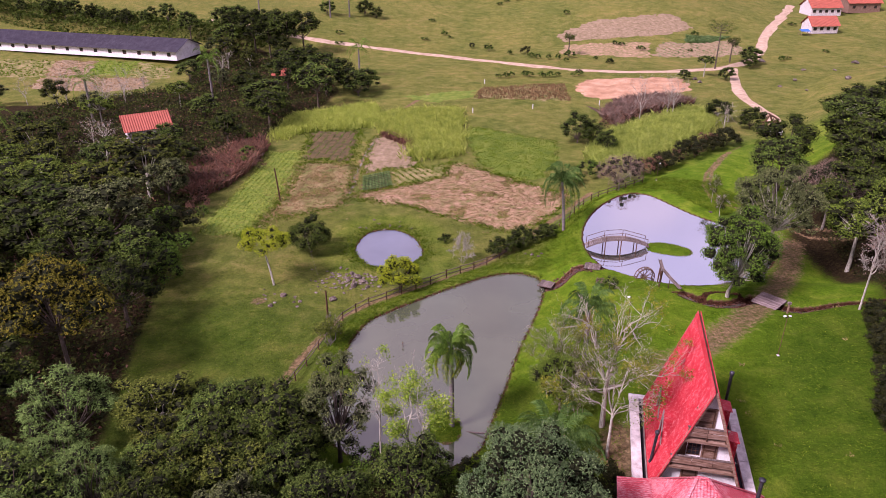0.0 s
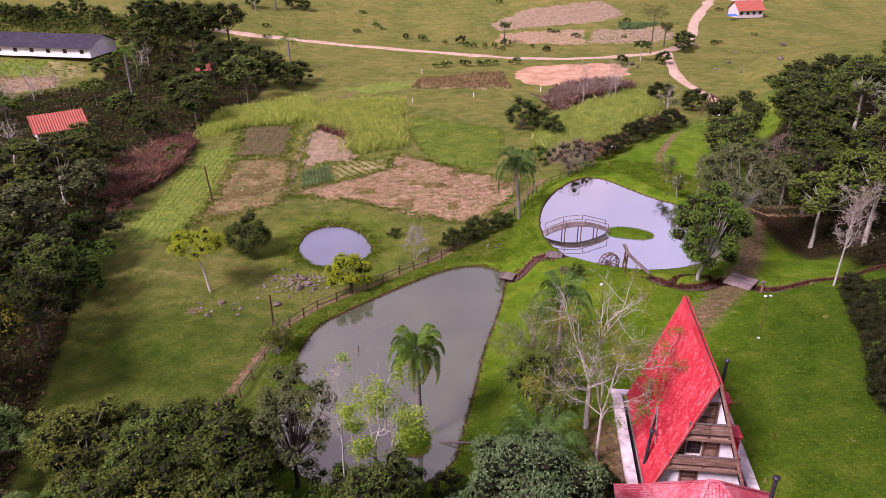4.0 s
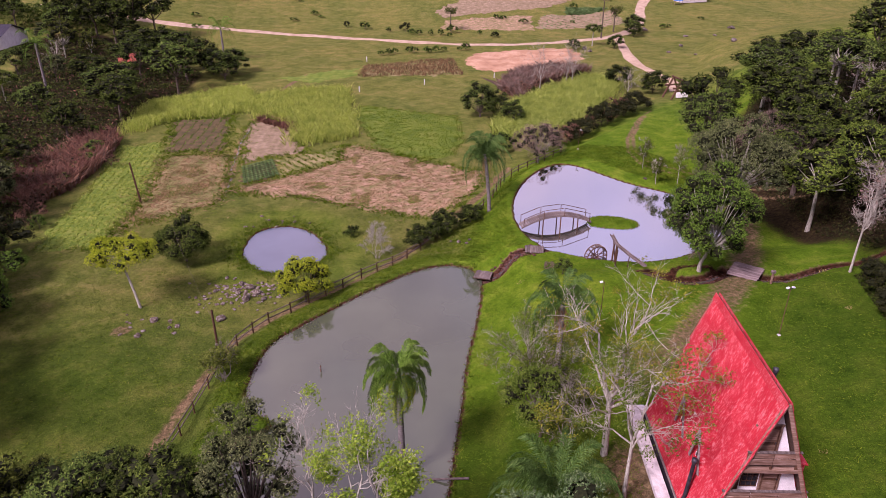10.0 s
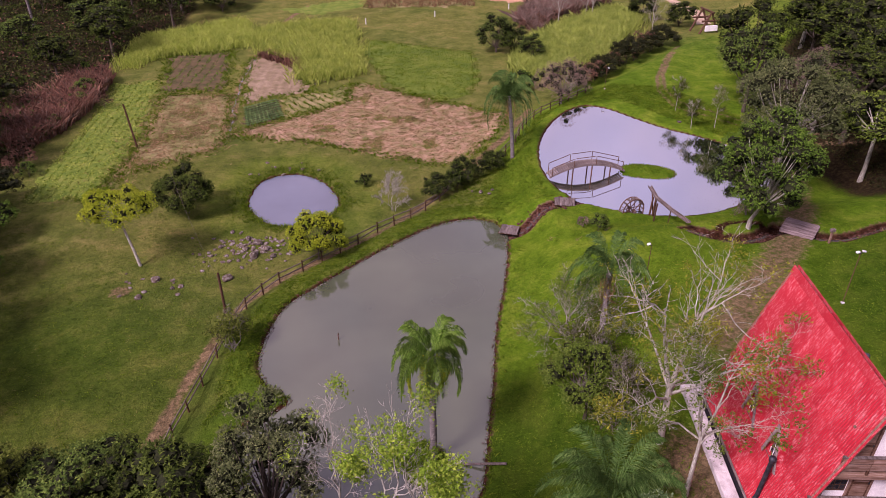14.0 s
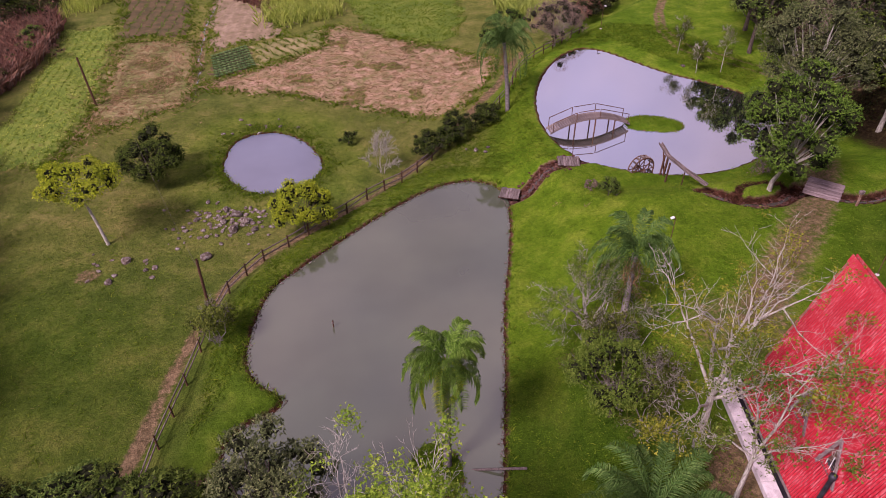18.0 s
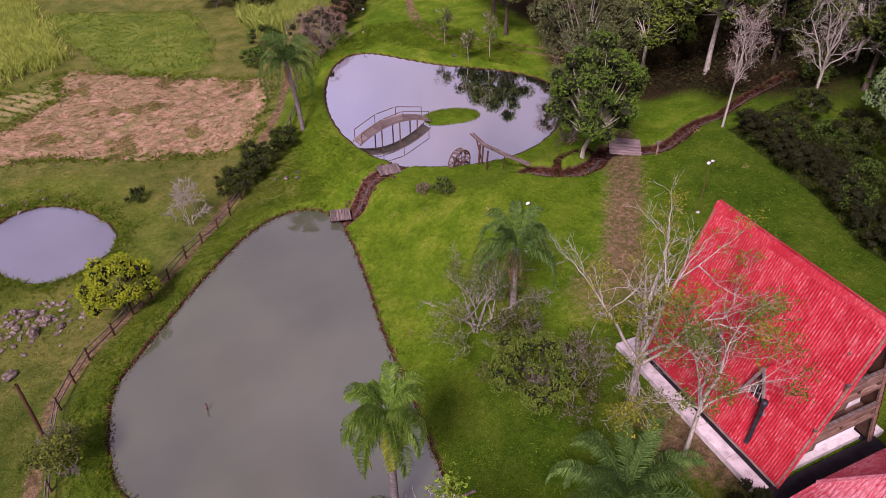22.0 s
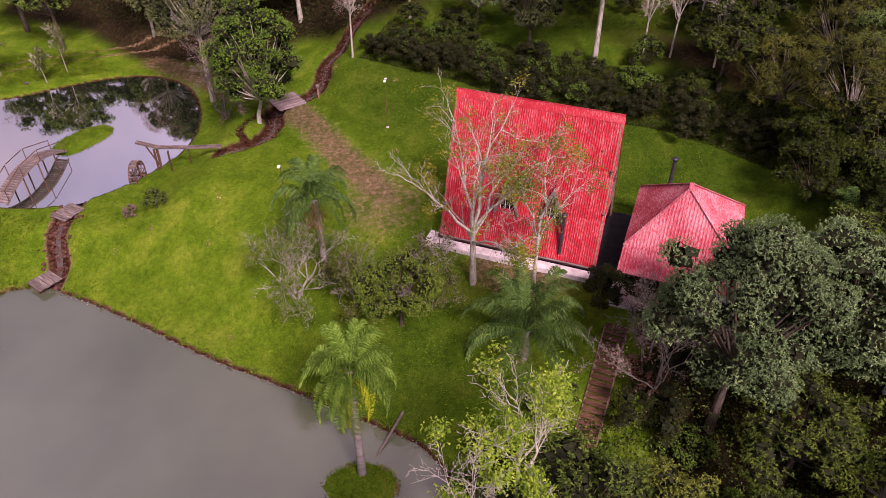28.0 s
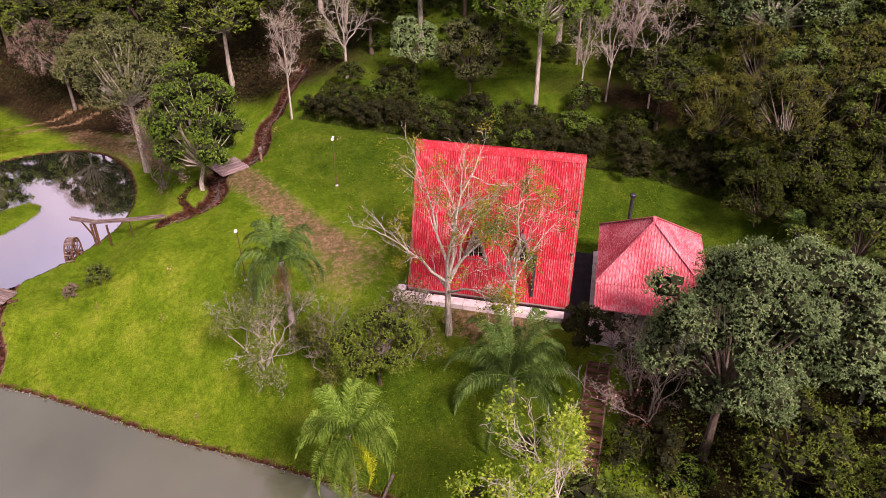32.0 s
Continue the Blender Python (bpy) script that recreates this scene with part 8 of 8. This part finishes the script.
for x, y, tall in ((84.5, 167.3, 11.5), (49.0, 186.0, 5.5), (92.0, 176.0, 6.0)):
    pine = thing("umbrella_pine", "tall thin-trunked pine with a flat tufted crown", "tree", pose(x, y, ground_z(x, y)))
    r = np.random.default_rng(int(x))
    arms = [[(0, 0, -0.3, 0.22), (0, 0, tall * 0.5, 0.16), (0, 0, tall, 0.06)]]
    tips = []
    for k in range(16):
        a, reach, z = k * 2.4, tall * 0.27 * float(r.uniform(0.6, 1.0)), tall * (0.80 + 0.012 * k)
        end = (math.cos(a) * reach, math.sin(a) * reach, z + 0.10 * tall)
        arms.append([(0, 0, z, 0.06), (end[0] * 0.6, end[1] * 0.6, z + 0.02 * tall, 0.05), (*end, 0.03)])
        tips += [end, (end[0] * 0.7, end[1] * 0.7, z + 0.05 * tall)]
    v, f = tubes(arms, 5)
    held("trunk", mesh_of("trunk", v, f, "bark", True), pine)
    v, f, _ = crown_leaves(r, [(np.array(p), 0.09 * tall) for p in tips], 1500, 0.16, 0.3)
    held("crown", mesh_of("crown", v, f, "leaf_dark"), pine)

# ---- far buildings ----


def gabled(name, label, x, y, turn, long, wide, wall, rise, wall_mat, roof_mat, windows=4, overhang=0.5, category="house"):
    ob = thing(name, label, category, pose(x, y, ground_z(x, y) - 0.1, 0, 0, turn))
    part("wall", box((long, wide, wall), (0, 0, wall / 2), 0.03), wall_mat, ob)
    for end in (-1, 1):
        bm = bmesh.new()
        t = [bm.verts.new((end * long / 2, s * wide / 2, wall)) for s in (-1, 1)] + [bm.verts.new((end * long / 2, 0, wall + rise))]
        b = [bm.verts.new((end * (long / 2 - 0.2), v.co.y, v.co.z)) for v in t]
        bm.faces.new(t)
        bm.faces.new(b[::-1])
        for i in range(3):
            bm.faces.new((t[i], b[i], b[(i + 1) % 3], t[(i + 1) % 3]))
        bmesh.ops.recalc_face_normals(bm, faces=bm.faces)
        part("gable", bm, wall_mat, ob)
    run = math.hypot(wide / 2 + overhang, rise * (1 + 2 * overhang / wide))
    v, f = corrugated(long + 2 * overhang, run, 2.4, 0.05)
    me = mesh_of("roof_sheet", v, f, roof_mat)
    for s in (-1, 1):
        down = Vector((0, s * (wide / 2 + overhang), -rise * (1 + 2 * overhang / wide))).normalized()
        normal = Vector((0, -down.z * s, abs(down.y))).normalized()
        across = normal.cross(down)
        m = Matrix((down, across, normal)).transposed().to_4x4()
        m.translation = Vector((-(long / 2 + overhang) * (1 if across.x > 0 else -1), 0, wall + rise + 0.08))
        held("roof_sheet", me, ob, "", m)
    for s in (-1, 1):
        for i in range(windows):
            wx = -long / 2 + long * (i + 0.5) / windows
            w = part("window", box((min(1.1, long / windows * 0.5), 0.10, 1.0), (wx, s * wide / 2, wall * 0.58), 0.02), "wood_dark", ob)
            part("pane", box((min(0.9, long / windows * 0.4), 0.04, 0.8), (wx, s * (wide / 2 + 0.05), wall * 0.58), 0.01), "glass", w)
    return ob


gabled("long_shed", "very long low white poultry shed with dark grey roof", -92.0, 190.0, -17.5, 74.0, 11.0, 2.6, 2.2, "white", "roof_slate", 16, 0.8, "shed")
gabled("farmhouse", "farmhouse with red tiled roof among the trees", -45.2, 111.0, 28.0, 7.6, 6.4, 2.6, 2.0, "concrete", "roof_clay", 3)
gabled("hut", "small hut with rusty red roof", -28.0, 156.0, 10.0, 3.4, 3.0, 2.2, 1.0, "wood_grey", "roof_clay", 1)
gabled("farmhouse", "white farmhouse with dark red roof on the far slope", 136.5, 214.0, 4.0, 9.0, 6.0, 2.6, 2.4, "concrete", "roof_clay", 4)
gabled("farmhouse", "large white and red-brown farmhouse on the far slope", 151.0, 242.0, 2.0, 11.0, 8.0, 3.2, 2.8, "concrete", "roof_clay", 5)
gabled("barn", "brown wooden barn on the far slope", 167.0, 246.0, 2.0, 12.0, 8.0, 3.6, 2.4, "wood_brown", "roof_clay", 3, category="barn")
tarp = thing("tarpaulin_shelter", "low lean-to with blue tarpaulin", "shelter", pose(129.5, 209.5, ground_z(129.5, 209.5)))
part("sheet", box((3.0, 2.0, 0.08), (0, 0, 1.6), 0.02, turn=(12, 0, 0)), "blue", tarp)
for s in (-1.4, 1.4):
    for q in (-0.9, 0.9):
        part("post", box((0.1, 0.1, 1.6), (s, q, 0.8), 0.01), "wood_brown", tarp)

# ---- timber swing frame at the wood edge ----
gantry = thing("timber_frame", "rustic red-brown log A-frame at the wood edge", "timber frame", pose(70.6, 105.0, ground_z(70.6, 105.0)))
for y in (-1.4, 1.4):
    for s in (-1, 1):
        pipe("leg", [[(s * 1.7, y, -0.2, 0.18), (0.0, y, 3.4, 0.16)]], "wood_dark", gantry, 8)
    pipe("crossbar", [[(-1.5, y, 2.0, 0.16), (1.5, y, 2.0, 0.16)]], "wood_dark", gantry, 8)
pipe("ridge_log", [[(0, -2.0, 3.4, 0.16), (0, 2.0, 3.4, 0.16)]], "wood_dark", gantry, 8)
part("board", box((2.2, 0.2, 0.9), (0.2, -1.7, 0.9), 0.02), "white", gantry, "white board")

# ---- wooden steps from the pond to the kiosk ----
stair = thing("garden_steps", "flight of weathered wooden garden steps", "steps", pose(0, 0, 0))
a, b = Vector((16.4, 13.7, 0)), Vector((9.6, 15.6, 0))
for i in range(22):
    p = a + (b - a) * (i / 21)
    z = ground_z(p.x, p.y) + 0.12
    part("tread", box((0.34, 1.1, 0.07), (p.x, p.y, z), 0.012, turn=(0, 0, -15.6)), "wood_dark", stair)
for s in (-1, 1):
    side = Vector((0.26, 0.96, 0)) * 0.58 * s
    pts = [(a + (b - a) * t + side) for t in np.linspace(0, 1, 8)]
    pipe("stringer", [[(p.x, p.y, ground_z(p.x, p.y) + 0.05, 0.06) for p in pts]], "wood_brown", stair, 6)
deck = thing("deck_shelter", "pinkish-grey boarded deck roof on posts among the trees", "shelter", pose(12.6, -0.6, ground_z(12.6, -0.6) - 0.3, 0, 0, 12))
for i in range(9):
    part("board", box((0.34, 2.8, 0.05), (-1.5 + 0.36 * i, 0, 2.2 + 0.02 * i), 0.01), "wood_grey", deck)
for s in (-1.4, 1.4):
    for q in (-1.2, 1.2):
        part("post", box((0.16, 0.16, 2.3), (s, q, 1.05), 0.015), "white", deck)
for x, y in ((17.0, 125.2), (21.8, 151.8), (30.0, 128.0), (45.0, 131.0)):
    stake = thing("marker_stake", "short yellow-white marker stake in the pasture", "stake", pose(x, y, ground_z(x, y)), "pasture stakes")
    part("stick", box((0.14, 0.14, 1.1), (0, 0, 0.5), 0.02), "white_lamp", stake)
